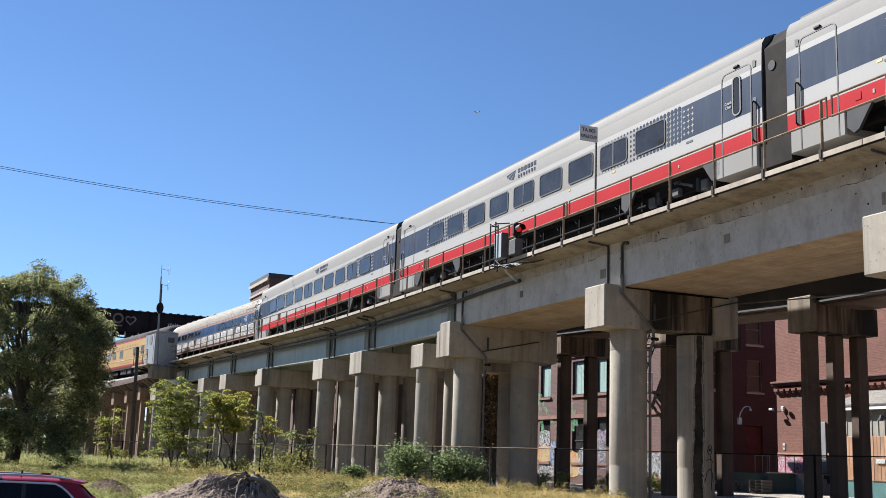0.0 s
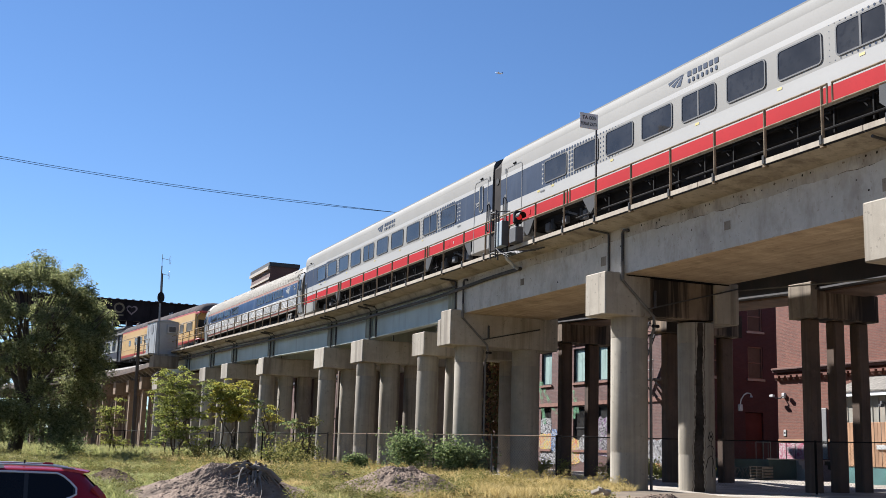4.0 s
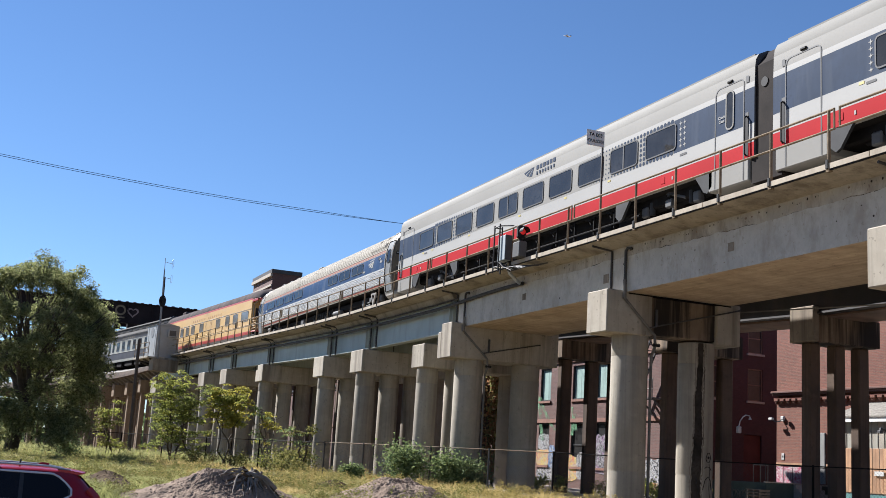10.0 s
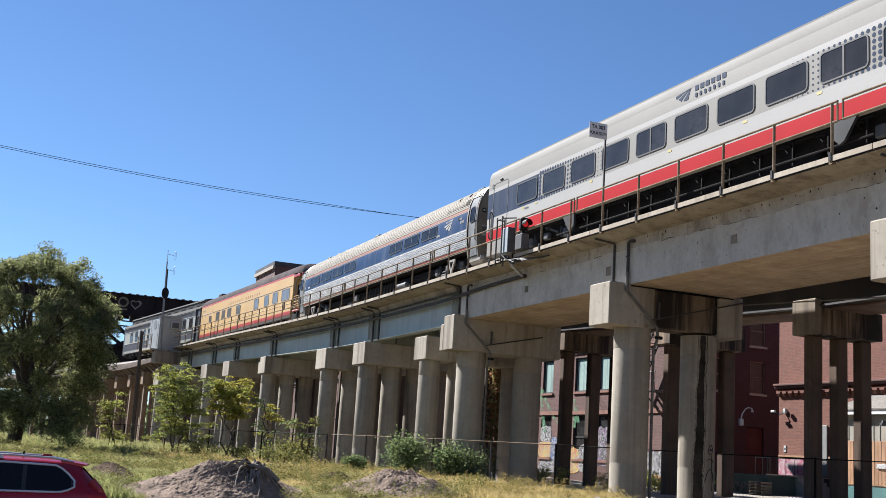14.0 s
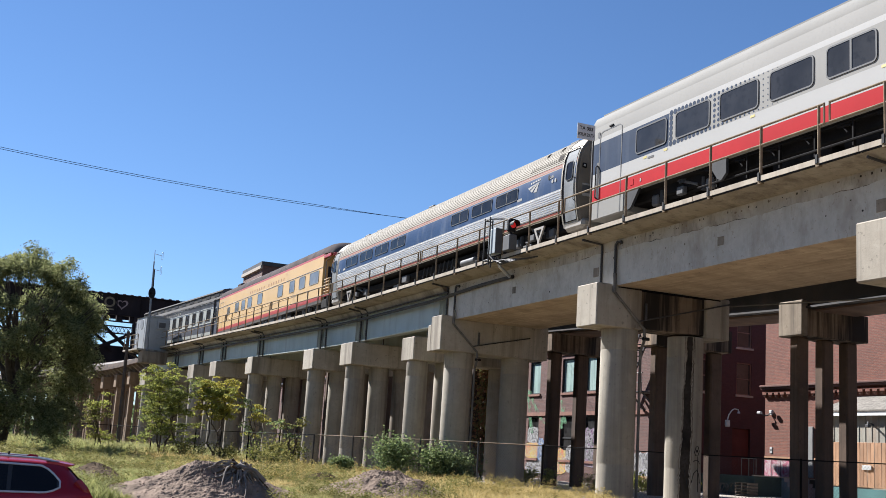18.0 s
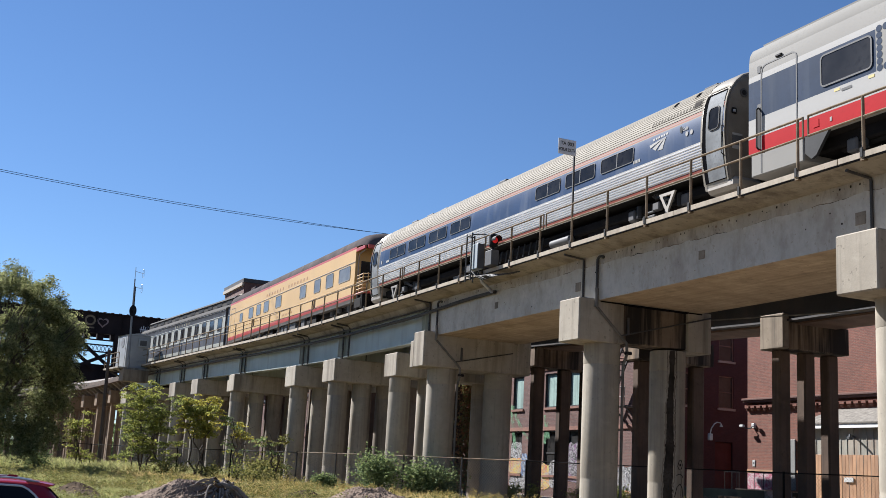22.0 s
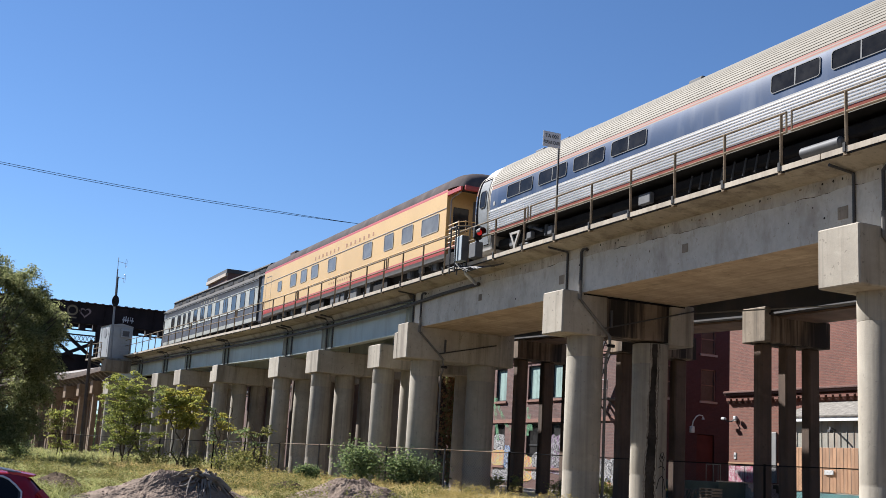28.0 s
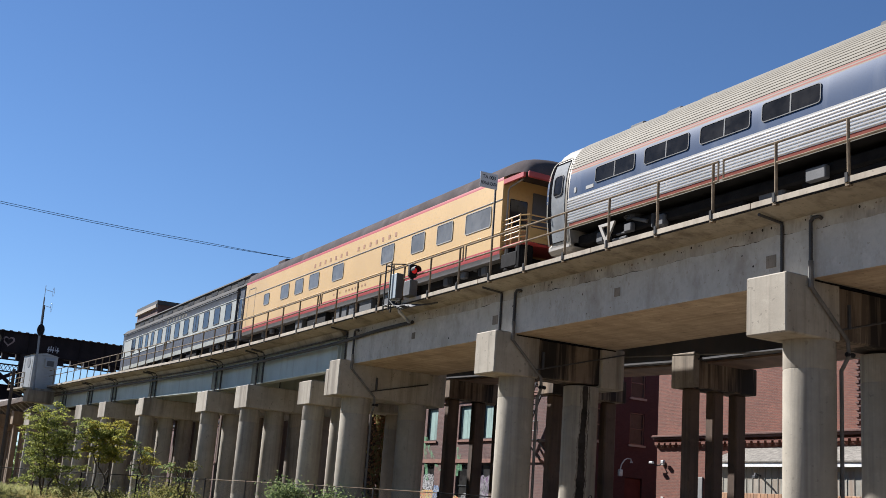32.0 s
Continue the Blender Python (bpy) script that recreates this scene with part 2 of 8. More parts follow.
UNDER = mat("grimy_underframe", (0.009, 0.008, 0.0075), 0.85, var=0.5, scale=2.5, grain=30, bump=0.1, spec=0.12)
UNDER_GREY = mat("grey_underframe_paint", (0.085, 0.085, 0.085), 0.6, var=0.2, scale=2, bump=0.02, spec=0.2)
FRAME_GREY = mat("dark_grey_window_frame", (0.045, 0.045, 0.047), 0.55, var=0.1, scale=3, bump=0.01, spec=0.25)
V_CREAM = mat("pale_grey_train_paint", (0.238, 0.23, 0.208), 0.6, spec=0.1, var=0.05, scale=0.6, grain=12, bump=0.01)
V_WHITE = mat("white_train_paint", (0.335, 0.328, 0.308), 0.55, spec=0.12, var=0.03, scale=0.6, grain=12, bump=0.01)
V_ROOF = mat("matt_pale_grey_roof_paint", (0.222, 0.215, 0.195), 0.75, var=0.07, scale=0.6, grain=12, bump=0.01, spec=0.1)
FAIRING = mat("dark_grey_fairing_paint", (0.035, 0.036, 0.037), 0.65, var=0.25, scale=2, bump=0.02, spec=0.15)
V_BLUE = mat("blue_grey_train_paint", (0.027, 0.043, 0.078), 0.6, spec=0.05, var=0.14, scale=1.2, grain=8, bump=0.01, streak=0.4, dirt=(0.085, 0.10, 0.125), runs=(2.6, 0.12, 0.5, 0.78))
V_RED = mat("red_train_paint", (0.36, 0.012, 0.016), 0.6, spec=0.05, var=0.08, scale=0.8, grain=10, bump=0.01)
GLASS_DARK = mat("tinted_window_glass", (0.036, 0.035, 0.034), 0.08, var=0.35, scale=0.9, grain=6, bump=0.0, spec=0.34)
GLASS_SMOKE = mat("dark_smoked_glass", (0.016, 0.015, 0.014), 0.1, var=0.6, scale=1.6, grain=5, bump=0.0, spec=0.16)
GLASS_BLIND = mat("glass_over_pale_blinds", (0.15, 0.148, 0.138), 0.1, var=0.22, scale=1.2, grain=5, bump=0.0, spec=0.35)
RUBBER = mat("black_rubber", (0.02, 0.02, 0.021), 0.6, var=0.2)
BELLOWS = mat("brown_grey_bellows", (0.021, 0.017, 0.015), 0.8, bump=0.03, spec=0.08, var=0.4, scale=2, streak=0.5, dirt=(0.04, 0.034, 0.03))
END_BROWN = mat("brown_grey_end_panel_paint", (0.16, 0.14, 0.112), 0.7, spec=0.15, var=0.25, scale=1.5, bump=0.02, streak=0.4, dirt=(0.05, 0.042, 0.035))
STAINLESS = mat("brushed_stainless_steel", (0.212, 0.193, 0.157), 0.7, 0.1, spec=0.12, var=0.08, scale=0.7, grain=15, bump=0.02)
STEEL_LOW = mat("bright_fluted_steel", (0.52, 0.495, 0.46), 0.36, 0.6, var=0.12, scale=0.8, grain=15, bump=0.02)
STAINLESS_DULL = mat("dull_stainless_end_panel", (0.27, 0.245, 0.205), 0.5, 0.3, var=0.12, scale=1.2, grain=15, bump=0.03)
DOOR_DARK = mat("recess_shade_black", (0.008, 0.008, 0.009), 0.9, spec=0.0, bump=0.0)
PLATE_GREY = mat("dull_name_panel_paint", (0.15, 0.14, 0.12), 0.9, spec=0.0, var=0.1, scale=2, bump=0.01)
DOOR_STEEL = mat("brushed_door_steel", (0.185, 0.195, 0.20), 0.7, 0.0, spec=0.1, var=0.3, scale=1.6, grain=15, bump=0.02)
# pale runs stand for dirt and for cloudy reflections on the blue
A_BLUE = mat("blue_stripe_paint", (0.016, 0.043, 0.108), 0.45, spec=0.1, var=0.14, scale=0.8, bump=0.01, streak=0.42, dirt=(0.20, 0.22, 0.25), runs=(1.5, 0.25, 0.5, 0.8))
A_RED = mat("faded_red_stripe", (0.215, 0.056, 0.036), 0.6, spec=0.1, var=0.15, scale=2, bump=0.01)
YELLOW = mat("golden_yellow_train_paint", (0.52, 0.34, 0.13), 0.4, var=0.07, scale=0.6, grain=10, bump=0.01)
Y_RED = mat("crimson_stripe_paint", (0.38, 0.05, 0.042), 0.4, var=0.1, scale=2, bump=0.01)
# pale runs put the roof's streak of shine into the colour
Y_ROOF = mat("brown_grey_roof_paint", (0.080, 0.068, 0.067), 0.85, spec=0.02, var=0.25, scale=1.2, bump=0.02, streak=0.25, dirt=(0.22, 0.20, 0.19), runs=(1.6, 0.3, 0.55, 0.8))
Y_GREY = mat("harbour_grey_paint", (0.10, 0.09, 0.08), 0.5, var=0.2, scale=1.5, bump=0.02)
P_GREEN = mat("dark_blue_grey_train_paint", (0.05, 0.053, 0.066), 0.5, spec=0.3, var=0.25, scale=1, bump=0.02, streak=0.4, dirt=(0.13, 0.125, 0.12))
P_LIGHT = mat("light_grey_train_paint", (0.33, 0.335, 0.30), 0.5, spec=0.3, var=0.12, scale=1, bump=0.02)
P_LETTER = mat("tarnished_pale_lettering", (0.21, 0.185, 0.13), 0.6, var=0.1, bump=0.0)
P_ROOF = mat("grey_clerestory_roof", (0.075, 0.072, 0.068), 0.85, spec=0.05, var=0.2, scale=1, bump=0.03)
SIGN = mat("grey_white_sign_face", (0.55, 0.55, 0.54), 0.5, var=0.08, scale=5, bump=0.0)
BOX_PALE = mat("pale_aluminium_cabinet", (0.30, 0.335, 0.345), 0.5, 0.2, var=0.08, scale=2, bump=0.01)
LAMP_RED = mat("red_signal_lamp", (0.6, 0.02, 0.016), 0.3, var=0.0, bump=0.0, emit=0.3)
LAMP_OFF = mat("dark_red_lens", (0.25, 0.02, 0.02), 0.15, var=0.0, bump=0.0)
YEL_LABEL = mat("yellow_label", (0.42, 0.34, 0.07), 0.5, var=0.05, bump=0.0)
BRICK = brick_mat("red_brick", (0.215, 0.073, 0.042), (0.155, 0.052, 0.032), (0.155, 0.10, 0.07))
# red brick darkened to maroon: the walls' shade is in the colour
BRICK_SHADED = brick_mat("maroon_shaded_brick", (0.075, 0.024, 0.021), (0.058, 0.019, 0.017), (0.055, 0.022, 0.02))
BRICK_DARK = brick_mat("dark_brown_brick", (0.14, 0.062, 0.047), (0.10, 0.045, 0.036), (0.13, 0.09, 0.075))
STONE = mat("limestone_trim", (0.34, 0.29, 0.23), 0.8, var=0.15, scale=2)
WHITE_PAINT = mat("white_window_paint", (0.72, 0.72, 0.69), 0.5, var=0.08, scale=3)
WHITE_DULL = mat("dulled_white_paint", (0.45, 0.45, 0.43), 0.6, var=0.12, scale=6)
# dark upright runs paint the shade between the curtain's folds
CURTAIN = mat("pale_green_curtain", (0.25, 0.36, 0.32), 0.7, var=0.1, scale=4, streak=0.75, dirt=(0.09, 0.13, 0.12), runs=(5.5, 0.04, 0.48, 0.6))
GRAVEL = mat("pale_gravel", (0.30, 0.265, 0.215), 0.95, var=0.4, scale=1.2, grain=30, bump=0.8)
GROUND = mat("dry_earth", (0.14, 0.105, 0.066), 0.95, var=0.35, scale=0.5, grain=12, bump=0.6)
DIRT = mat("grey_brown_spoil", (0.215, 0.16, 0.118), 0.95, spec=0.15, var=0.4, scale=3.5, grain=26, bump=0.7)
DIRT_DARK = mat("dark_dug_earth", (0.085, 0.06, 0.038), 0.95, spec=0.05, var=0.5, scale=4.5, grain=26, bump=1.0)
BARK = mat("grey_brown_bark", (0.075, 0.058, 0.042), 0.9, var=0.35, scale=5, grain=40, bump=0.6)
WILLOW = leaf_mat("willow_leaves", (0.085, 0.103, 0.038), (0.34, 0.345, 0.155), 0.55)
LOCUST = leaf_mat("young_tree_leaves", (0.165, 0.19, 0.04), (0.36, 0.36, 0.09), 0.52)
LOCUST_DK = leaf_mat("locust_leaves", (0.105, 0.13, 0.035), (0.25, 0.27, 0.085), 0.5)
YLEAF = leaf_mat("yellowing_leaves", (0.36, 0.30, 0.055), (0.24, 0.25, 0.055), 0.55)
WEED = leaf_mat("green_weed_leaves", (0.10, 0.115, 0.03), (0.27, 0.24, 0.085), 0.4)
WEED_DRY = leaf_mat("dry_yellow_weeds", (0.22, 0.18, 0.052), (0.43, 0.34, 0.13), 0.4)
BUSH = leaf_mat("bush_leaves", (0.065, 0.10, 0.042), (0.25, 0.30, 0.12), 0.42)
IVY = leaf_mat("brown_ivy_leaves", (0.34, 0.15, 0.085), (0.20, 0.22, 0.085), 0.5)
GRASS = leaf_mat("olive_grass", (0.205, 0.19, 0.068), (0.50, 0.45, 0.205), 0.45)
GRASS_GREEN = leaf_mat("green_grass", (0.17, 0.19, 0.06), (0.42, 0.42, 0.175), 0.45)
GRASS_STRAW = leaf_mat("straw_grass", (0.30, 0.235, 0.085), (0.60, 0.48, 0.22), 0.4)
CAR_RED = mat("dark_red_car_paint", (0.27, 0.009, 0.02), 0.22, 0.25, var=0.04, scale=1, bump=0.0)
CAR_GLASS = mat("dark_car_glass", (0.007, 0.007, 0.008), 0.06, var=0.2, scale=2, bump=0.0, spec=0.28)
CHROME = mat("bright_trim", (0.62, 0.64, 0.68), 0.35, 0.35, var=0.03, bump=0.0)
PLANE_WHITE = mat("white_aircraft_paint", (0.8, 0.8, 0.8), 0.4, var=0.02, bump=0.0)
DOCK_GREEN = mat("dark_green_dock_paint", (0.03, 0.05, 0.04), 0.7, var=0.3, scale=2)
SHEET = mat("pale_corrugated_sheet", (0.30, 0.285, 0.235), 0.55, 0.2, var=0.2, scale=1.5, streak=0.6, dirt=(0.28, 0.16, 0.09))
SHEET_TAN = mat("orange_tan_fence_boards", (0.33, 0.185, 0.095), 0.75, var=0.2, scale=1.5, streak=0.5, rnd=0.18)
DOOR_GREY = mat("pale_grey_door_paint", (0.2, 0.2, 0.19), 0.6, var=0.15, scale=2)
SHINGLE = mat("grey_felt_shingles", (0.20, 0.185, 0.16), 0.9, var=0.35, scale=5, grain=18, bump=0.5, spec=0.15)
BRICK_TRIM = mat("lightened_brick_trim", (0.20, 0.095, 0.065), 0.85, var=0.2, scale=3)
TEAL = mat("teal_painted_wall", (0.06, 0.15, 0.145), 0.7, var=0.25, scale=2)
PAINT_PURPLE = mat("purple_spray_paint", (0.38, 0.2, 0.45), 0.6, var=0.3, scale=3)
PAINT_WHITE = mat("white_spray_paint", (0.42, 0.42, 0.43), 0.6, var=0.25, scale=4)


def spray_mat(name, base, fill, line, scale=3.2):
    """Sprayed lettering: fills and dark outlines that wind over a base colour."""
    m = bpy.data.materials.new(name)
    m.use_nodes = True
    nt = m.node_tree
    p = nt.nodes["Principled BSDF"]
    p.inputs["Roughness"].default_value, p.inputs["Specular IOR Level"].default_value = 0.7, 0.2
    tc = nt.nodes.new("ShaderNodeTexCoord")

    def band(sc, centre, width, dist):
        n = nt.nodes.new("ShaderNodeTexNoise")
        n.inputs["Scale"].default_value, n.inputs["Detail"].default_value, n.inputs["Distortion"].default_value = sc, 1.0, dist
        nt.links.new(tc.outputs["Object"], n.inputs["Vector"])
        a = nt.nodes.new("ShaderNodeMath")
        a.operation, a.inputs[1].default_value = "SUBTRACT", centre
        nt.links.new(n.outputs["Fac"], a.inputs[0])
        b = nt.nodes.new("ShaderNodeMath")
        b.operation = "ABSOLUTE"
        nt.links.new(a.outputs[0], b.inputs[0])
        c = nt.nodes.new("ShaderNodeMath")
        c.operation, c.inputs[1].default_value = "LESS_THAN", width
        nt.links.new(b.outputs[0], c.inputs[0])
        return c.outputs[0]
    col = None
    for a, b, fac in ((base, fill, band(scale * 0.8, 0.6, 0.09, 1.5)), (None, line, band(scale, 0.5, 0.035, 2.0)), (None, line, band(scale * 1.9, 0.45, 0.03, 1.0))):
        x = nt.nodes.new("ShaderNodeMix")
        x.data_type = "RGBA"
        nt.links.new(fac, x.inputs["Factor"])
        if a:
            x.inputs["A"].default_value = (*a, 1)
        else:
            nt.links.new(col, x.inputs["A"])
        x.inputs["B"].default_value = (*b, 1)
        col = x.outputs["Result"]
    nt.links.new(col, p.inputs["Base Color"])
    return m


def mist_mat(name, col):
    """A thin sweep of spray paint through which the wall shows in patches."""
    m = bpy.data.materials.new(name)
    m.use_nodes = True
    nt = m.node_tree
    p = nt.nodes["Principled BSDF"]
    p.inputs["Base Color"].default_value, p.inputs["Roughness"].default_value = (*col, 1), 0.8
    tc, n, r = nt.nodes.new("ShaderNodeTexCoord"), nt.nodes.new("ShaderNodeTexNoise"), nt.nodes.new("ShaderNodeMapRange")
    n.inputs["Scale"].default_value, n.inputs["Detail"].default_value = 2.6, 4
    r.inputs["From Min"].default_value, r.inputs["From Max"].default_value, r.inputs["To Max"].default_value = 0.38, 0.72, 0.75
    nt.links.new(tc.outputs["Object"], n.inputs["Vector"])
    nt.links.new(n.outputs["Fac"], r.inputs["Value"])
    nt.links.new(r.outputs["Result"], p.inputs["Alpha"])
    return m


SPRAY_GREEN = mist_mat("thin_green_spray", (0.16, 0.36, 0.19))
PIECE_WHITE = spray_mat("white_and_black_tags", (0.30, 0.29, 0.28), (0.42, 0.42, 0.43), (0.03, 0.03, 0.035))
PIECE_YELLOW = spray_mat("yellow_and_red_piece", (0.50, 0.40, 0.07), (0.45, 0.16, 0.07), (0.30, 0.28, 0.24))
PIECE_BLUE = spray_mat("blue_and_white_piece", (0.30, 0.33, 0.38), (0.14, 0.22, 0.40), (0.05, 0.05, 0.07))
PIECE_PURPLE = spray_mat("grey_and_purple_tags", (0.05, 0.045, 0.05), (0.17, 0.10, 0.18), (0.28, 0.27, 0.28), 2.6)
GRAFFITI_PINK = spray_mat("pink_tags_on_white", (0.52, 0.48, 0.47), (0.50, 0.26, 0.32), (0.35, 0.06, 0.10), 4.0)


# ---- mesh tools ----
class Geo:
    """Collects boxes, bars and sheets into one mesh."""

    def __init__(self):
        self.v, self.f, self.m = [], [], []

    def add(self, vs, fs, m=0):
        k = len(self.v)
        self.v += [tuple(p) for p in vs]
        self.f += [tuple(i + k for i in f) for f in fs]
        self.m += [m] * len(fs)
        return self

    def box(self, x0, y0, z0, x1, y1, z1, m=0):
        vs = [(x, y, z) for x in (x0, x1) for y in (y0, y1) for z in (z0, z1)]
        return self.add(vs, [(0, 1, 3, 2), (4, 6, 7, 5), (0, 4, 5, 1), (2, 3, 7, 6), (0, 2, 6, 4), (1, 5, 7, 3)], m)

    def cbox(self, x0, y0, z0, x1, y1, z1, c=0.02, m=0):
        """A box with chamfered edges."""
        lo, hi = (x0, y0, z0), (x1, y1, z1)
        ids, vs = {}, []
        for s in [(a, b, d) for a in (0, 1) for b in (0, 1) for d in (0, 1)]:
            for ax in range(3):
                p = [(hi[k] - (0 if k == ax else c)) if s[k] else (lo[k] + (0 if k == ax else c)) for k in range(3)]
                ids[s, ax] = len(vs)
                vs.append(p)
        fs = []
        for ax in range(3):
            o = [k for k in range(3) if k != ax]
            for s in (0, 1):
                q = []
                for a, b in ((0, 0), (1, 0), (1, 1), (0, 1)):
                    t = [0, 0, 0]
                    t[ax], t[o[0]], t[o[1]] = s, a, b
                    q.append(ids[tuple(t), ax])
                fs.append(q)
            for a in (0, 1):
                for b in (0, 1):
                    t0, t1 = [0, 0, 0], [0, 0, 0]
                    t0[o[0]], t0[o[1]], t1[o[0]], t1[o[1]], t1[ax] = a, b, a, b, 1
                    fs.append([ids[tuple(t0), o[0]], ids[tuple(t1), o[0]], ids[tuple(t1), o[1]], ids[tuple(t0), o[1]]])
        for s in [(a, b, d) for a in (0, 1) for b in (0, 1) for d in (0, 1)]:
            fs.append([ids[s, 0], ids[s, 1], ids[s, 2]])
        mid = Vector([(lo[k] + hi[k]) / 2 for k in range(3)])
        out = []
        for f in fs:
            p = [Vector(vs[i]) for i in f]
            nrm = (p[1] - p[0]).cross(p[2] - p[0])
            cen = sum(p, Vector()) / len(p)
            out.append(f if nrm.dot(cen - mid) > 0 else f[::-1])
        return self.add(vs, out, m)

    def bar(self, p, q, r, n=8, r2=None, m=0, caps=True):
        p, q = Vector(p), Vector(q)
        d = (q - p).normalized()
        a = d.orthogonal().normalized()
        b = d.cross(a)
        r2 = r if r2 is None else r2
        vs = []
        for c, rr in ((p, r), (q, r2)):
            vs += [c + rr * (math.cos(t) * a + math.sin(t) * b) for t in [2 * math.pi * i / n for i in range(n)]]
        fs = [(i, (i + 1) % n, n + (i + 1) % n, n + i) for i in range(n)]
        if caps:
            fs += [tuple(range(n))[::-1], tuple(range(n, 2 * n))]
        return self.add(vs, fs, m)

    def tube(self, pts, r, n=6, m=0):
        """One pipe along a run of points, mitred at the bends."""
        pts = [Vector(p) for p in pts]
        up = Vector((0.0013, 0.0021, 1)).normalized()
        rings = []
        for i, p in enumerate(pts):
            d = ((p - pts[i - 1]).normalized() if i else Vector()) + ((pts[i + 1] - p).normalized() if i < len(pts) - 1 else Vector())
            d = d.normalized() if d.length > 1e-6 else Vector((0, 1, 0))
            ref = up if abs(d.z) < 0.9 else Vector((1, 0.002, 0))
            if i == 0:
                a = d.cross(ref).normalized()
            else:
                a = (a - d * a.dot(d)).normalized()
            b = d.cross(a)
            rings.append([p + r * (math.cos(2 * math.pi * k / n) * a + math.sin(2 * math.pi * k / n) * b) for k in range(n)])
        k0 = len(self.f)
        self.rings(rings)
        self.m[k0:] = [m] * (len(self.f) - k0)
        return self

    def rings(self, rings, closed=True, ends=True, mats=None):
        """Skins rings of equal length; mats gives a material for each strip round the ring."""
        n = len(rings[0])
        k = len(self.v)
        for r in rings:
            self.v += [tuple(p) for p in r]
        for j in range(len(rings) - 1):
            for i in range(n if closed else n - 1):
                a, b = k + j * n + i, k + j * n + (i + 1) % n
                self.f.append((a, b, b + n, a + n))
                mm = mats(j, i) if mats else 0
                self.m.append(mm)
        if ends:
            self.f += [tuple(k + i for i in range(n))[::-1], tuple(k + (len(rings) - 1) * n + i for i in range(n))]
            self.m += [mats(-1, 0) if mats else 0] * 2
        return self

    def disc(self, c, u, w, ru, rw, n=10, m=0):
        c, u, w = Vector(c), Vector(u), Vector(w)
        return self.add([c + u * ru * math.cos(2 * math.pi * i / n) + w * rw * math.sin(2 * math.pi * i / n) for i in range(n)], [tuple(range(n))], m)

    def mesh(self, name, mats, smooth=False):
        me = bpy.data.meshes.new(name)
        me.from_pydata(self.v, [], self.f)
        for x in mats if isinstance(mats, (list, tuple)) else [mats]:
            me.materials.append(x)
        if any(self.m):
            me.polygons.foreach_set("material_index", self.m)
        if smooth:
            me.polygons.foreach_set("use_smooth", [True] * len(me.polygons))
            me.set_sharp_from_angle(angle=radians(40))
        me.update()
        return me


def part(name, geo, mats, parent=None, label="", smooth=False, at=None):
    me = geo.mesh(name, mats, smooth) if isinstance(geo, Geo) else geo
    ob = new(name, me)
    if parent:
        ob.parent = parent
    if at is not None:
        ob.matrix_basis = at
    if label:
        tagged(ob, label)
    return ob


def thing(name, m, label, category, group="", kind=""):
    ob = new(name)
    ob.empty_display_size = 0.3
    ob.matrix_basis = m
    return tagged(ob, label, category, group, kind)


def solo(name, geo, mats, label, category, group="", kind="", smooth=False, at=None):
    return tagged(part(name, geo, mats, None, "", smooth, at), label, category, group, kind)


def words(name, text, size, material, parent, at, depth=0.004, align="CENTER"):
    cu = bpy.data.curves.new(name, "FONT")
    cu.offset = size * 0.022
    cu.body, cu.size, cu.extrude, cu.align_x, cu.align_y = text, size, depth, align, "CENTER"
    tmp = new(name + "_tmp", cu)
    bpy.context.view_layer.update()
    me = bpy.data.meshes.new_from_object(tmp.evaluated_get(bpy.context.evaluated_depsgraph_get()))
    bpy.data.objects.remove(tmp)
    me.materials.clear()
    me.materials.append(material)
    ob = part(name, me, None, parent, at=at)
    return ob


# ---- the line of the track ----
XC, ZR = 18.92, 9.15                     # track centre on the straight, top of rail
DECK = 8.74


def heading(s):
    u = max(0.0, min(1.0, (s - 62) / 36))
    w = max(0.0, min(1.0, (s - 97) / 30))
    return 0.10 * u * u * (3 - 2 * u) + 0.09 * w * w * (3 - 2 * w)


def rise(s):
    """How far the line has climbed above its level on the near straight."""
    u, w = max(0.0, min(1.0, (s - 47) / 36)), max(0.0, min(1.0, (s - 90) / 24))
    return 0.62 * u * u * (3 - 2 * u) - 0.5 * w * w * (3 - 2 * w)


def rail_rise(s):
    """The rails lie lower between the raised edges of the far spans."""
    u = max(0.0, min(1.0, (s - 74) / 16))
    return 0.14 * u * u * (3 - 2 * u)


LINE = [(XC, -140.0)]
for k in range(760):
    h = heading(-140 + (k + 0.5) * 0.5)
    LINE.append((LINE[-1][0] - 0.5 * math.sin(h), LINE[-1][1] + 0.5 * math.cos(h)))


def on_line(s, lateral=0.0, z=0.0, lift=rise):
    """A point beside the track, s metres along it; lateral is to the right looking along +y."""
    u = (s + 140) / 0.5
    i = max(0, min(len(LINE) - 2, int(u)))
    f = u - i
    x, y = (LINE[i][0] * (1 - f) + LINE[i + 1][0] * f, LINE[i][1] * (1 - f) + LINE[i + 1][1] * f)
    h = heading(s)
    return Vector((x + lateral * math.cos(h), y + lateral * math.sin(h), z + lift(s)))


def line_pose(s, lateral=0.0, z=0.0, lift=rise):
    return Matrix.Translation(on_line(s, lateral, z, lift)) @ Matrix.Rotation(heading(s), 4, "Z")


def sweep(profile, s0, s1, step=2.0, lift=rise):
    """Rings of a profile (lateral, z) carried along the line."""
    n = 1 if s1 <= 46 else max(1, int((s1 - s0) / step))
    return [[on_line(s0 + (s1 - s0) * k / n, a, z, lift) for a, z in profile] for k in range(n + 1)]


def rect(a0, a1, z0, z1):
    return [(a0, z0), (a1, z0), (a1, z1), (a0, z1)]


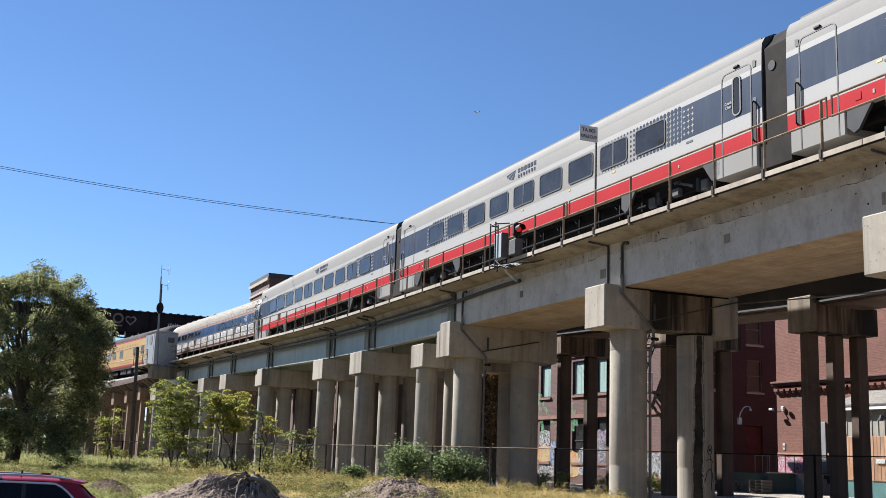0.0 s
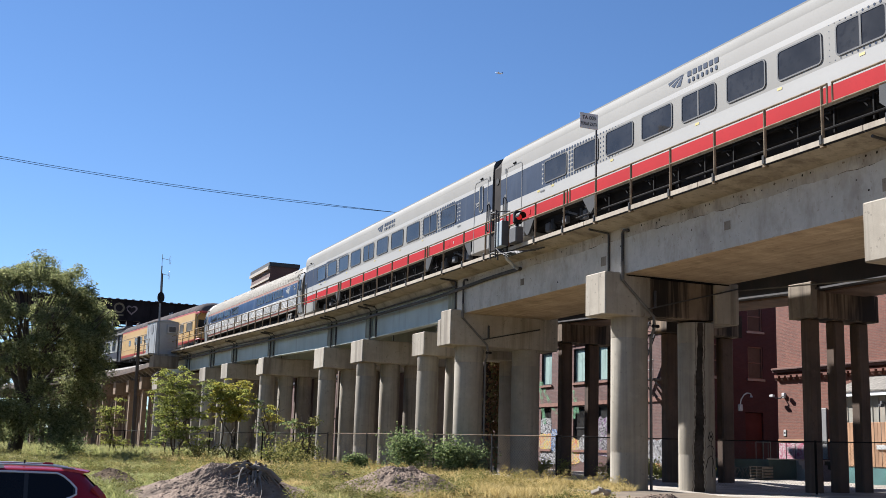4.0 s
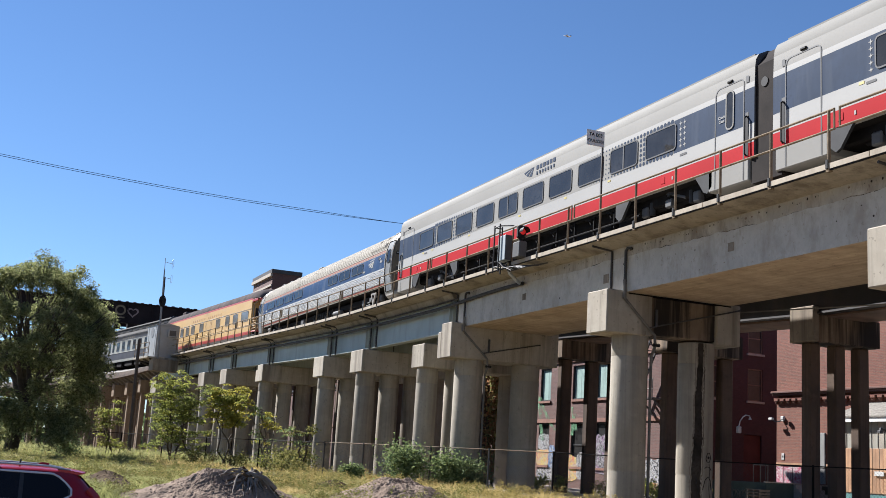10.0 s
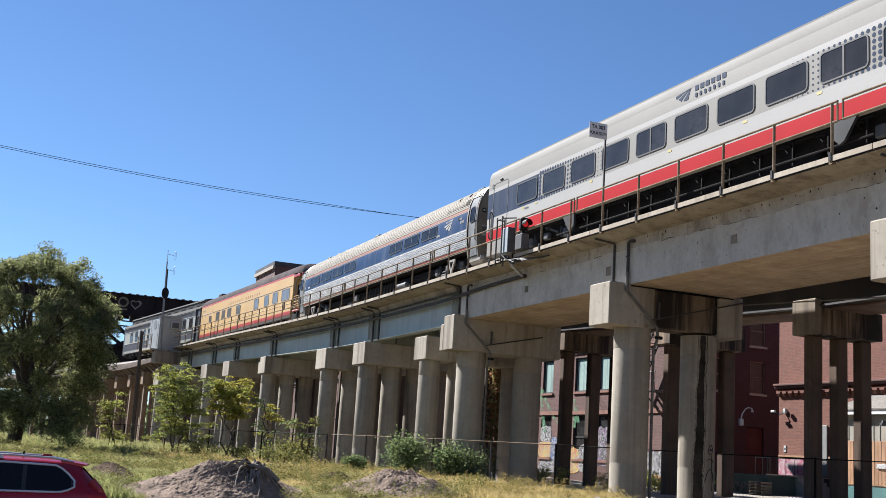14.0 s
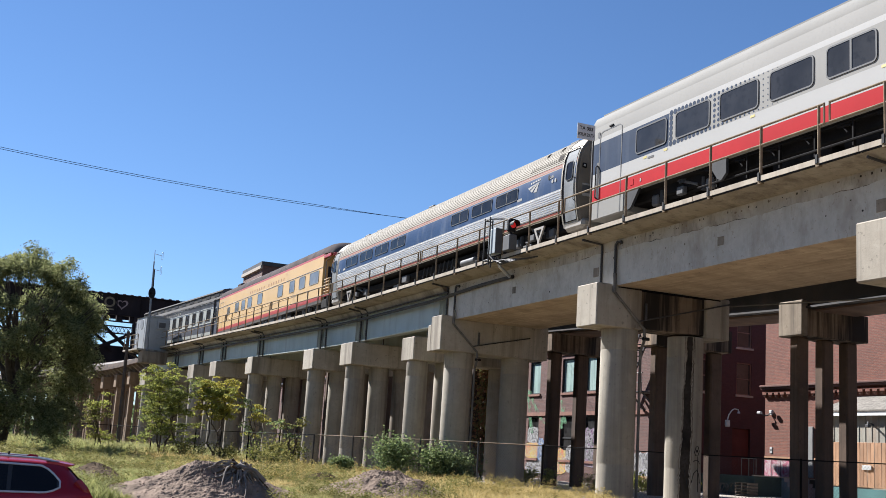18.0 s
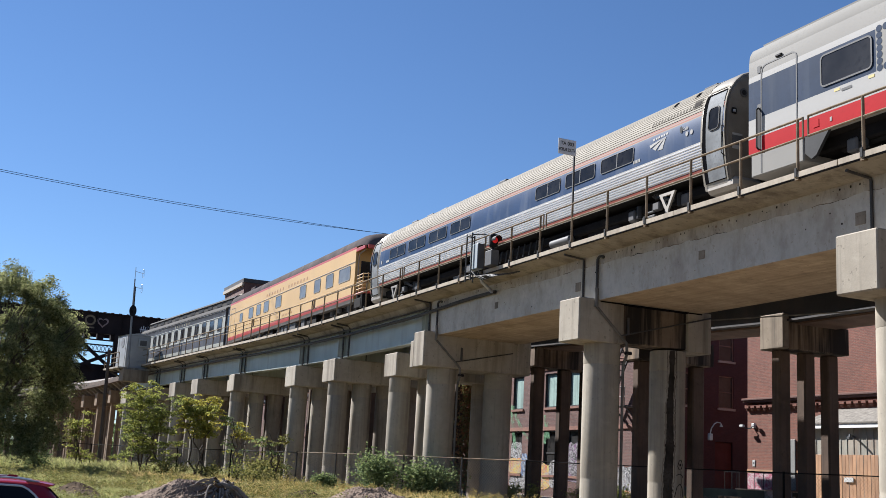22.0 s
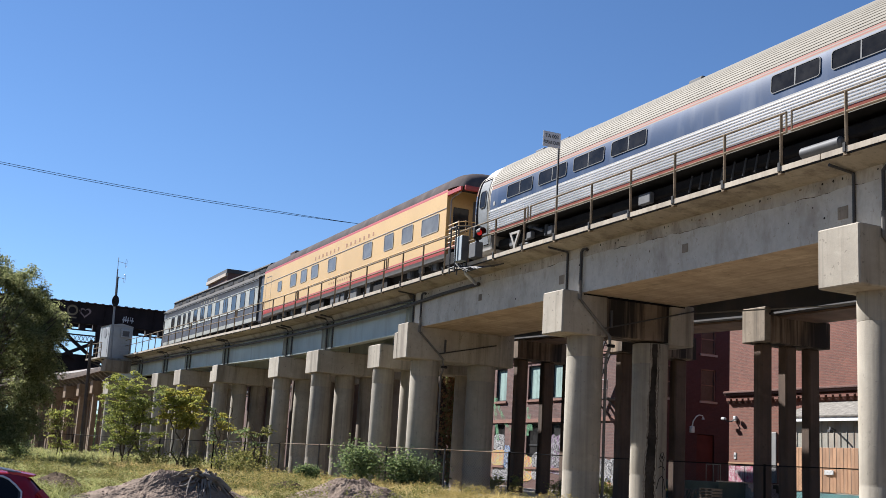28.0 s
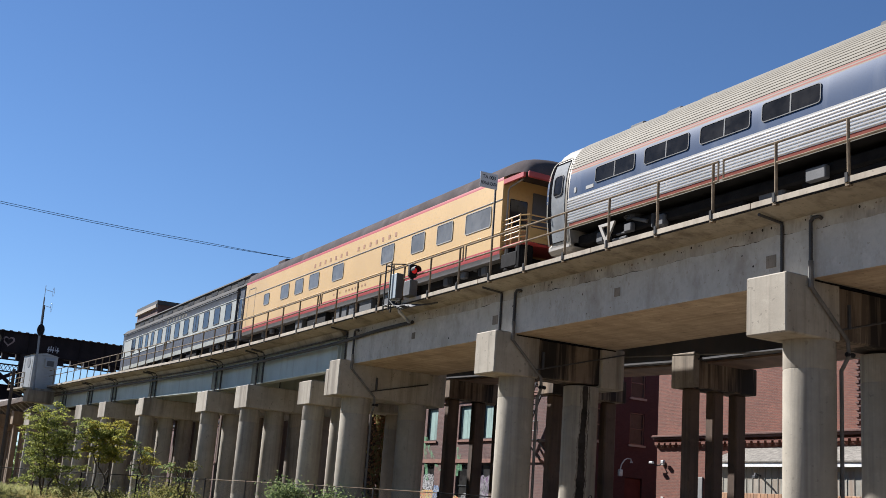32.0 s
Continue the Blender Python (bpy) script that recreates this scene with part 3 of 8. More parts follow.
def smooth01(t):
    t = max(0.0, min(1.0, t))
    return t * t * (3 - 2 * t)


def ground_z(x, y):
    r = math.hypot(x, y)
    k = smooth01((r - 18.5) / 4.5) * smooth01((y + 5) / 12)
    return k * (1.12 + 0.10 * noise.noise((x * 0.25, y * 0.25, 3.0)) + 0.05 * noise.noise((x * 0.9, y * 0.9, 7.0)))


# ---- ground ----
def build_ground():
    xs = sorted(set([-2000, -600, -200, -80, -40, -25] + [round(-16 + 0.8 * i, 2) for i in range(80)] + [55, 70, 100, 200, 600, 2000]))
    ys = sorted(set([-2000, -600, -200, -60, -20, -8] + [round(0.8 * i, 2) for i in range(125)] + [110, 130, 170, 250, 600, 2000]))
    g = Geo()
    g.v = [(x, y, ground_z(x, y)) for y in ys for x in xs]
    n = len(xs)
    g.f = [(j * n + i, j * n + i + 1, (j + 1) * n + i + 1, (j + 1) * n + i) for j in range(len(ys) - 1) for i in range(n - 1)]
    g.m = [1 if g.v[f[0]][0] > 17.5 + 1.2 * noise.noise((g.v[f[0]][1] * 0.3, 0, 0)) and g.v[f[0]][0] < 60 and g.v[f[0]][1] < 70 else 0 for f in g.f]
    solo("ground", g, [GROUND, GRAVEL], "dry earth of a vacant lot with patchy weeds", "ground", kind="structure", smooth=True)


build_ground()


# ---- the viaduct ----
SPANS = [37.9 - 11.1 * (12 - k) for k in range(13)]     # front faces of the piers under concrete spans
viaduct = thing("viaduct", Matrix(), "weathered concrete railway viaduct with steel far spans", "viaduct", kind="structure")


def build_deck():
    top = [(-2.70, DECK - 0.125), (-2.70, DECK), (2.5, DECK), (2.5, DECK - 0.17), (1.95, DECK - 0.24), (-1.95, DECK - 0.24)]
    part("deck_slab", Geo().rings([[on_line(s, a, z) for a, z in top[::-1]] for s in (-110, 46)]), CONC, viaduct)
    far = [46 + 2 * k for k in range(27)]
    for edge in ([(-2.70, DECK - 0.125), (-2.70, DECK), (-1.75, DECK), (-1.75, DECK - 0.24)], [(1.75, DECK - 0.24), (1.75, DECK), (2.5, DECK), (2.5, DECK - 0.17)]):
        part("deck_edge", Geo().rings([[on_line(s, a, z) for a, z in edge[::-1]] for s in far]), CONC, viaduct)
    part("track_slab", Geo().rings([[on_line(s, a, z, rail_rise) for a, z in rect(-1.74, 1.74, DECK - 0.2, DECK)] for s in far]), CONC, viaduct)
    # edge beams, one for each length between joints
    s = -105.53
    while s < 97:
        e = min(s + 5.55, 97.5)
        part("fascia", Geo().rings(sweep(rect(-2.775, -2.70, DECK - 0.105, DECK + 0.016), s + 0.012, e - 0.012)), FASCIA, viaduct)
        # black strip draws the shadow line under the edge beam
        part("drip_joint", Geo().rings(sweep(rect(-2.762, -2.70, DECK - 0.128, DECK - 0.107), s + 0.02, e - 0.02)), BLACK, viaduct)
        s = e
    part("ballast", Geo().rings(sweep([(-1.7, DECK), (-1.35, ZR - 0.16), (1.35, ZR - 0.16), (1.7, DECK)], -108, 170, lift=rail_rise)), BALLAST, viaduct)
    for a in (-0.7535, 0.7535):
        part("rail", Geo().rings(sweep([(a - 0.07, ZR - 0.17), (a + 0.07, ZR - 0.17), (a + 0.012, ZR - 0.14), (a + 0.036, ZR - 0.03), (a + 0.036, ZR), (a - 0.036, ZR), (a - 0.036, ZR - 0.03), (a - 0.012, ZR - 0.14)], -108, 170, lift=rail_rise)), RUST, viaduct)
    g = Geo()
    for k in range(460):
        m = line_pose(-106 + 0.6 * k, 0, ZR - 0.18, rail_rise)
        b = Geo().box(-1.3, -0.11, -0.16, 1.3, 0.11, 0.015)
        g.add([m @ Vector(p) for p in b.v], b.f)
    tagged(part("ties", g, WOOD_TIE, viaduct), kind="stuff")
    # concrete box girders, one a span
    pro = [(-1.93, 7.16), (1.72, 7.16), (1.80, 7.24), (1.80, DECK - 0.235), (-1.93, DECK - 0.235), (-1.93, 7.22)]
    for s0, s1 in zip(SPANS, SPANS[1:]):
        a, b = s0 + 0.03, s1 - 0.03
        if s1 > 37:
            b = 38.6
        g = Geo().rings([[on_line(s, x, z) for x, z in pro] for s in (a, b)], mats=lambda j, i: 1 if i in (0, 1) and j >= 0 else 0)
        part("girder", g, [CONC_GREY, CONC_SOFFIT], viaduct)
        part("bearing_patch", Geo().cbox(XC - 1.945, s0 + 0.97, 7.55, XC - 1.925, s0 + 1.25, 7.82, 0.004), CONC_DARK, viaduct)
        part("mark_plate", Geo().cbox(XC - 1.945, s0 + 6.25, 7.63, XC - 1.925, s0 + 6.48, 7.85, 0.004), CONC_DARK, viaduct)
    # a rougher tan band along the girder's top, grime and bounced light in its colour, with a ragged lower edge and a
    # broken seam
    for s0, s1 in zip(SPANS, SPANS[1:]):
        if s1 < -20:
            continue
        a, n = s0 + 0.05, 120
        step = (min(s1, 38.6) - 0.08 - s0) / n
        top_tan, seam = Geo(), Geo()
        edge = lambda y: 8.19 + 0.07 * noise.noise((y * 0.45, 3.0, s0)) + 0.035 * noise.noise((y * 2.3, 7.0, s0)) + 0.02 * noise.noise((y * 9.0, 1.0, s0))
        for q in range(n):
            y, y2 = a + step * q, a + step * (q + 1)
            top_tan.add([(XC - 1.9335, y, edge(y)), (XC - 1.9335, y2, edge(y2)), (XC - 1.9335, y2, DECK - 0.24), (XC - 1.9335, y, DECK - 0.24)], [(0, 1, 2, 3)])
            w = 0.032 * noise.noise((y * 1.7, 5.0, s0)) + 0.012 * noise.noise((y * 11.0, 2.0, s0))
            if w > 0.004:
                seam.add([(XC - 1.936, y, edge(y) - w * 0.5), (XC - 1.936, y2, edge(y2) - w * 0.5), (XC - 1.936, y2, edge(y2) + w * 0.5), (XC - 1.936, y, edge(y) + w * 0.5)], [(0, 1, 2, 3)])
        part("top_coat", top_tan, CONC_BAND, viaduct)
        tagged(part("seam", seam, CONC_STAIN, viaduct), kind="stuff")
    # small holes left by the formwork ties
    rng = random.Random(4)
    holes = Geo()
    for k in range(75):
        y, z = rng.uniform(14, 38), rng.choice((8.42, 8.42, 8.42, 8.36, rng.uniform(7.3, 8.3)))
        r = rng.uniform(0.012, 0.03)
        holes.disc((XC - 1.938, y, z), (0, 1, 0), (0, 0, 1), r, r * rng.uniform(0.7, 1.5), 7)
    tagged(part("tie_hole", holes, CONC_STAIN, viaduct), kind="stuff")
    # steel girders of the far spans
    for s0, s1 in zip(STEEL, STEEL[1:]):
        for a in (-1.72, 1.6):
            g = Geo().rings(sweep(rect(a, a + 0.03, 7.12, 8.28), s0 + 0.2, s1 - 0.05))
            g.rings(sweep(rect(a - 0.17, a + 0.2, 7.06, 7.12), s0 + 0.2, s1 - 0.05)).rings(sweep(rect(a - 0.15, a + 0.18, 8.28, 8.32), s0 + 0.2, s1 - 0.05))
            gird = part("steel_girder", g, STEEL_BLUE, viaduct, "pale blue painted plate girder")
            for s in (s0 + 0.3, s0 + 0.62, s1 - 0.5, s1 - 0.15):
                if a < 0:
                    part("stiffener", Geo().box(-0.15, -0.012, 7.12, 0.0, 0.012, 8.28), STEEL_BLUE, gird, at=line_pose(s, a, 0))
        for pr in ([(-1.95, 8.32), (-1.745, 8.32), (-1.745, DECK - 0.235), (-2.1, DECK - 0.235)], [(1.745, 8.32), (1.85, 8.32), (2.0, DECK - 0.235), (1.745, DECK - 0.235)]):
            part("haunch", Geo().rings(sweep(pr, s0, s1)), CONC, viaduct)
    # far trestle deck
    for k in range(52):
        part("bracket", Geo().rings([[(x, y, z) for x, z in [(-2.4, 8.03), (-1.6, 7.5), (-1.6, 8.03)]] for y in (-0.12, 0.12)]), CONC_DARK, viaduct, at=line_pose(98.2 + 1.33 * k))
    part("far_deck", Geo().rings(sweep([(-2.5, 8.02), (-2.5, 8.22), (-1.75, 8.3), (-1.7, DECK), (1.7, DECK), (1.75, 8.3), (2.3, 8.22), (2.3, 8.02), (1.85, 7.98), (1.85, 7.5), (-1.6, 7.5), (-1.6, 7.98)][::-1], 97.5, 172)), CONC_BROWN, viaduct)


STEEL = [39.0, 48.8, 54.8, 67.2, 76.7, 82.9, 89.9, 97.3]
build_deck()


STAIN = mat("black_water_stain", (0.034, 0.028, 0.023), 0.9, var=0.5, scale=2.5, grain=14, bump=0.2, spec=0.1)


def pier(s, cap_top, cap_bot, depth, a0, a1, cols, r, stepped=False, base=0.9, rough=False, joined=False):
    """A bent: cap beam on two round columns. s is its near face."""
    p = thing("pier", line_pose(s + depth / 2, 0, -rise(s + depth / 2)), "stained concrete pier with round columns", "pier", "piers of the railway viaduct")
    d, up = depth / 2, rise(s + depth / 2)
    cap_top, cap_bot = cap_top + up, cap_bot + up
    body = TRESTLE if rough else CONC
    if joined or stepped and depth < 1.5:     # dark open joint under the girders
        part("joint", Geo().cbox(-1.85, -d - 0.004, cap_top - 0.085, 1.75, -d + 0.12, cap_top - 0.045, 0.004), DOOR_DARK, p)
    if joined:                              # old stained beam with newer blocks cast round its ends
        part("cap_beam", Geo().cbox(a0 + 1.45, -d + 0.13, cap_bot + 0.07, a1 - 0.75, d - 0.1, cap_top, 0.03), CONC_STAIN, p, "black-streaked old concrete beam")
        part("end_block", Geo().cbox(a0, -d, cap_bot, a0 + 1.53, d, cap_top, 0.03), CONC, p)
        part("end_block", Geo().cbox(a1 - 0.85, -d, cap_bot, a1, d, cap_top, 0.03), CONC, p)
    elif stepped:
        part("cap_beam", Geo().cbox(a0, -d, cap_bot, a1, d * 0.5, cap_top, 0.03), body, p)
        part("end_block", Geo().cbox(a0 + 0.01, d * 0.5 + 0.002, cap_bot, a1, d, cap_top - 0.3, 0.03), body, p)
    else:
        part("cap_beam", Geo().cbox(a0, -d, cap_bot, a1, d, cap_top, 0.03), body, p)
    for k, a in enumerate(cols):
        if rough:
            part("column", Geo().cbox(a - r, -r, base - 0.6, a + r, r, cap_bot, 0.05), body, p)
            continue
        rings = []
        for z, rr in ((base - 0.6, r), (base + 1.2, r), (base + 1.23, r - 0.008), (base + 1.26, r), (cap_bot - 0.62, r), (cap_bot - 0.6, r - 0.008), (cap_bot - 0.58, r), (cap_bot, r)):
            rings.append([(a + rr * math.cos(2 * math.pi * i / 32), rr * math.sin(2 * math.pi * i / 32), z) for i in range(32)])
        # columns behind the first two take a darker concrete for their shade
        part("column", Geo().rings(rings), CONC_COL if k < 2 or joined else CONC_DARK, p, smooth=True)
        if joined and k:
            # a broad black run of water stain down the column
            n = 90
            g, halo = Geo(), Geo()
            for i in range(n + 1):
                z = cap_bot - 0.01 - (cap_bot - base - 0.1) * i / n
                w = 8 + 8 * i / n + 3.5 * noise.noise((i * 0.15, s, 1.0)) + 3.0 * noise.noise((i * 0.75, s, 2.0))
                c = 248 - 8 * i / n + 3 * noise.noise((i * 0.05, s, 5.0))
                h0, h1 = 5 + 4 * noise.noise((i * 0.4, s, 7.0)) + 3 * noise.noise((i * 1.1, s, 8.0)), 6 + 4 * noise.noise((i * 0.4, s, 12.0)) + 3 * noise.noise((i * 1.1, s, 13.0))
                halo.v += [(a + (r + 0.002) * math.cos(radians(c + w * 1.0 * e)), (r + 0.002) * math.sin(radians(c + w * 1.0 * e)), z) for e in (-1 - h0 / w, -0.4, 0.4, 1 + h1 / w)]
                g.v += [(a + (r + 0.004) * math.cos(radians(q)), (r + 0.004) * math.sin(radians(q)), z) for q in (c - w, c - w * 0.4, c + w * 0.35, c + w + 2 * noise.noise((i * 0.9, s, 9.0)))]
            g.f = [(4 * i + j, 4 * i + j + 1, 4 * i + j + 5, 4 * i + j + 4) for i in range(n) for j in range(3)]
            g.m = [0] * len(g.f)
            halo.f, halo.m = list(g.f), list(g.m)
            part("water_stain", halo, CONC_DARK, p, smooth=True)
            part("water_stain", g, STAIN, p, smooth=True)
            for q0, q1, z1 in ((233, 234.2, 4.6), (262, 264, 3.0), (267, 268, 4.8)):
                g = Geo()
                for i in range(13):
                    z = cap_bot - 0.01 - (cap_bot - z1) * i / 12
                    d = 0.7 * noise.noise((i * 0.7, q0, s))
                    g.v += [(a + (r + 0.003) * math.cos(radians(q)), (r + 0.003) * math.sin(radians(q)), z) for q in (q0 + d, q1 + d - (q1 - q0) * 0.7 * i / 12)]
                g.f = [(2 * i, 2 * i + 1, 2 * i + 3, 2 * i + 2) for i in range(12)]
                g.m = [0] * 12
                part("water_stain", g, STAIN, p, smooth=True)
    return p


for s in SPANS[:-1]:
    pier(s, 7.20, 5.97, 1.12, -2.64 if s < 20 else -2.55, 2.1, (-1.40, 0.92), 0.53, joined=True)
pier(37.9, 7.28, 5.95, 1.3, -2.48, 2.1, (-1.39, 1.04), 0.55, stepped=True)
pier(40.7, 6.68, 5.74, 1.3, -2.4, 2.0, (-1.93, -0.7, 1.75), 0.43)
for s in STEEL[1:]:
    pier(s - 0.8, 6.95, 5.92, 1.7, -2.45, 2.0, (-1.93, -0.75, 0.45, 1.55), 0.46, stepped=66 < s < 70)
for k in range(12):
    pier(98.6 + 4.6 * k, 7.5, 6.35, 0.85, -2.1, 2.0, (-1.65, -0.55, 0.55, 1.6), 0.21, rough=True)


# ---- railing on the deck edge ----
def build_railing():
    r = thing("railing", Matrix(), "rust-brown steel pipe railing along the deck edge", "railing", kind="structure")
    post = Geo().bar((0, 0, -0.13), (0, 0, 1.19), 0.033, 8).box(-0.05, -0.05, -0.16, 0.05, 0.05, 0.06).mesh("post", RAILING)
    k = -66
    while True:
        s = 17.77 + 1.8592 * k
        if s > 97:
            break
        part("post", post, None, r, at=line_pose(s, -2.72, DECK))
        if 0 < s < 60:
            part("post_foot", Geo().cbox(-0.078, -0.04, -0.1, -0.058, 0.04, 0.1, 0.006), BLACK, r, at=line_pose(s, -2.72, DECK))
        k += 1
    s = -104.9
    while s < 97:
        e = min(s + 11.13, 97.3)
        for z in (0.76, 1.2):
            pts = [on_line(s + 0.08 + (e - s - 0.16) * i / 6, -2.72, DECK + z) for i in range(7)]
            part("top_rail" if z > 1 else "mid_rail", Geo().tube(pts, 0.028, 8), RAILING, r)
        for q in (s + 0.08, e - 0.08):
            part("end_post", Geo().bar((0, 0, 0.74), (0, 0, 1.22), 0.025, 6), RAILING, r, at=line_pose(q, -2.72, DECK))
        s = e


build_railing()


# ---- second viaduct behind ----
def build_second():
    v = thing("second_viaduct", Matrix(), "dark steel girder viaduct on concrete bents", "viaduct", kind="structure")
    up = lambda y: 0.0 if y < 27 else min(1.3, 0.032 * (y - 27))
    ys = (-100, 27, 68, 150)

    def run_of(x0, z0, x1, z1):
        return Geo().rings([[(x0, y, z0 + up(y)), (x1, y, z0 + up(y)), (x1, y, z1 + up(y)), (x0, y, z1 + up(y))] for y in ys])
    for x in (23.85, 25.9):
        gd = part("girder", run_of(x, 7.31, x + 0.04, 8.5), STEEL_DARK, v)
        part("flange", run_of(x - 0.15, 7.25, x + 0.19, 7.31), STEEL_DARK, gd)
    part("deck_slab", run_of(23.1, 8.5, 26.7, 8.62), CONC_DARK, v)
    part("bottom_plate", run_of(24.1, 7.19, 25.7, 7.25), RUST, v)
    for k in range(-12, 14):
        y = 26.55 + 7.95 * k
        p = thing("pier", pose(0, y, up(y)), "narrow concrete pier with three square columns", "pier", "piers of the second viaduct")
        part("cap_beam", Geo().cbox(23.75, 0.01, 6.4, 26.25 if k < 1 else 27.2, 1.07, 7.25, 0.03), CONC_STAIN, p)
        if k < 1:
            part("end_block", Geo().cbox(23.55, 0, 6.4, 23.8, 1.08, 7.5, 0.03), CONC_DARK, p)
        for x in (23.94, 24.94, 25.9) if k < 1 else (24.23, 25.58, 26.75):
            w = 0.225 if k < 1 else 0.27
            # brown darkened beyond its grime, to hold the shade on these columns
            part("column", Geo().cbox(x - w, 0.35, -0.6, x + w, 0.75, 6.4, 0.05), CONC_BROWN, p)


build_second()


# ---- brick buildings ----
def window(parent, wall, u0, u1, z0, z1, glass, frame_mat, sill_mat, face, inset=0.16, sash=True):
    """A sash window in a wall. face -1: the wall looks to -x at x = wall, u runs along y; 0: it looks to -y at y = wall, u runs along x."""
    def bx(g, a0, a1, d0, d1, c0, c1):
        return g.box(wall + d0, a0, c0, wall + d1, a1, c1) if face == -1 else g.box(a0, wall + d0, c0, a1, wall + d1, c1)
    w = part("window", bx(bx(bx(bx(Geo(), u0, u0 + 0.07, 0.05, inset, z0, z1), u1 - 0.07, u1, 0.05, inset, z0, z1), u0, u1, 0.05, inset, z1 - 0.07, z1), u0, u1, 0.05, inset, z0, z0 + 0.07), frame_mat, parent)
    part("pane", bx(Geo(), u0 + 0.05, u1 - 0.05, inset - 0.03, inset - 0.01, z0 + 0.05, z1 - 0.05), glass, w)
    if sash:
        part("sash_bar", bx(Geo(), u0 + 0.05, u1 - 0.05, 0.09, inset - 0.03, (z0 + z1) / 2 - 0.035, (z0 + z1) / 2 + 0.035), frame_mat, w)
    part("sill", bx(Geo(), u0 - 0.1, u1 + 0.1, -0.09, 0.05, z0 - 0.13, z0), sill_mat, w)
    return w


def wall_with_holes(wall, u0, u1, z0, z1, holes, face, thick=0.35):
    """A wall cut by rectangular openings (u0, u1, z0, z1), skinned as one solid."""
    us = sorted({u0, u1, *[h[0] for h in holes], *[h[1] for h in holes]})
    zs = sorted({z0, z1, *[h[2] for h in holes], *[h[3] for h in holes]})
    solid = {(i, j) for i in range(len(us) - 1) for j in range(len(zs) - 1) if not any(h[0] <= us[i] and us[i + 1] <= h[1] and h[2] <= zs[j] and zs[j + 1] <= h[3] for h in holes)}
    g, ids = Geo(), {}

    def at(i, j, d):
        if (i, j, d) not in ids:
            ids[i, j, d] = len(g.v)
            w = wall + d * thick
            g.v.append((w, us[i], zs[j]) if face == -1 else (us[i], w, zs[j]))
        return ids[i, j, d]

    def quad(*k):
        g.f.append(tuple(at(*q) for q in k))
        g.m.append(0)
    for i, j in sorted(solid):
        quad((i, j, 0), (i, j + 1, 0), (i + 1, j + 1, 0), (i + 1, j, 0))
        quad((i, j, 1), (i + 1, j, 1), (i + 1, j + 1, 1), (i, j + 1, 1))
        for di, dj, a, b in ((-1, 0, (0, 0), (0, 1)), (1, 0, (1, 1), (1, 0)), (0, -1, (1, 0), (0, 0)), (0, 1, (0, 1), (1, 1))):
            if (i + di, j + dj) not in solid:
                quad((i + a[0], j + a[1], 0), (i + a[0], j + a[1], 1), (i + b[0], j + b[1], 1), (i + b[0], j + b[1], 0))
    return g


WY = [52.3, 55.2, 57.95, 62.05]         # windows are unevenly spaced


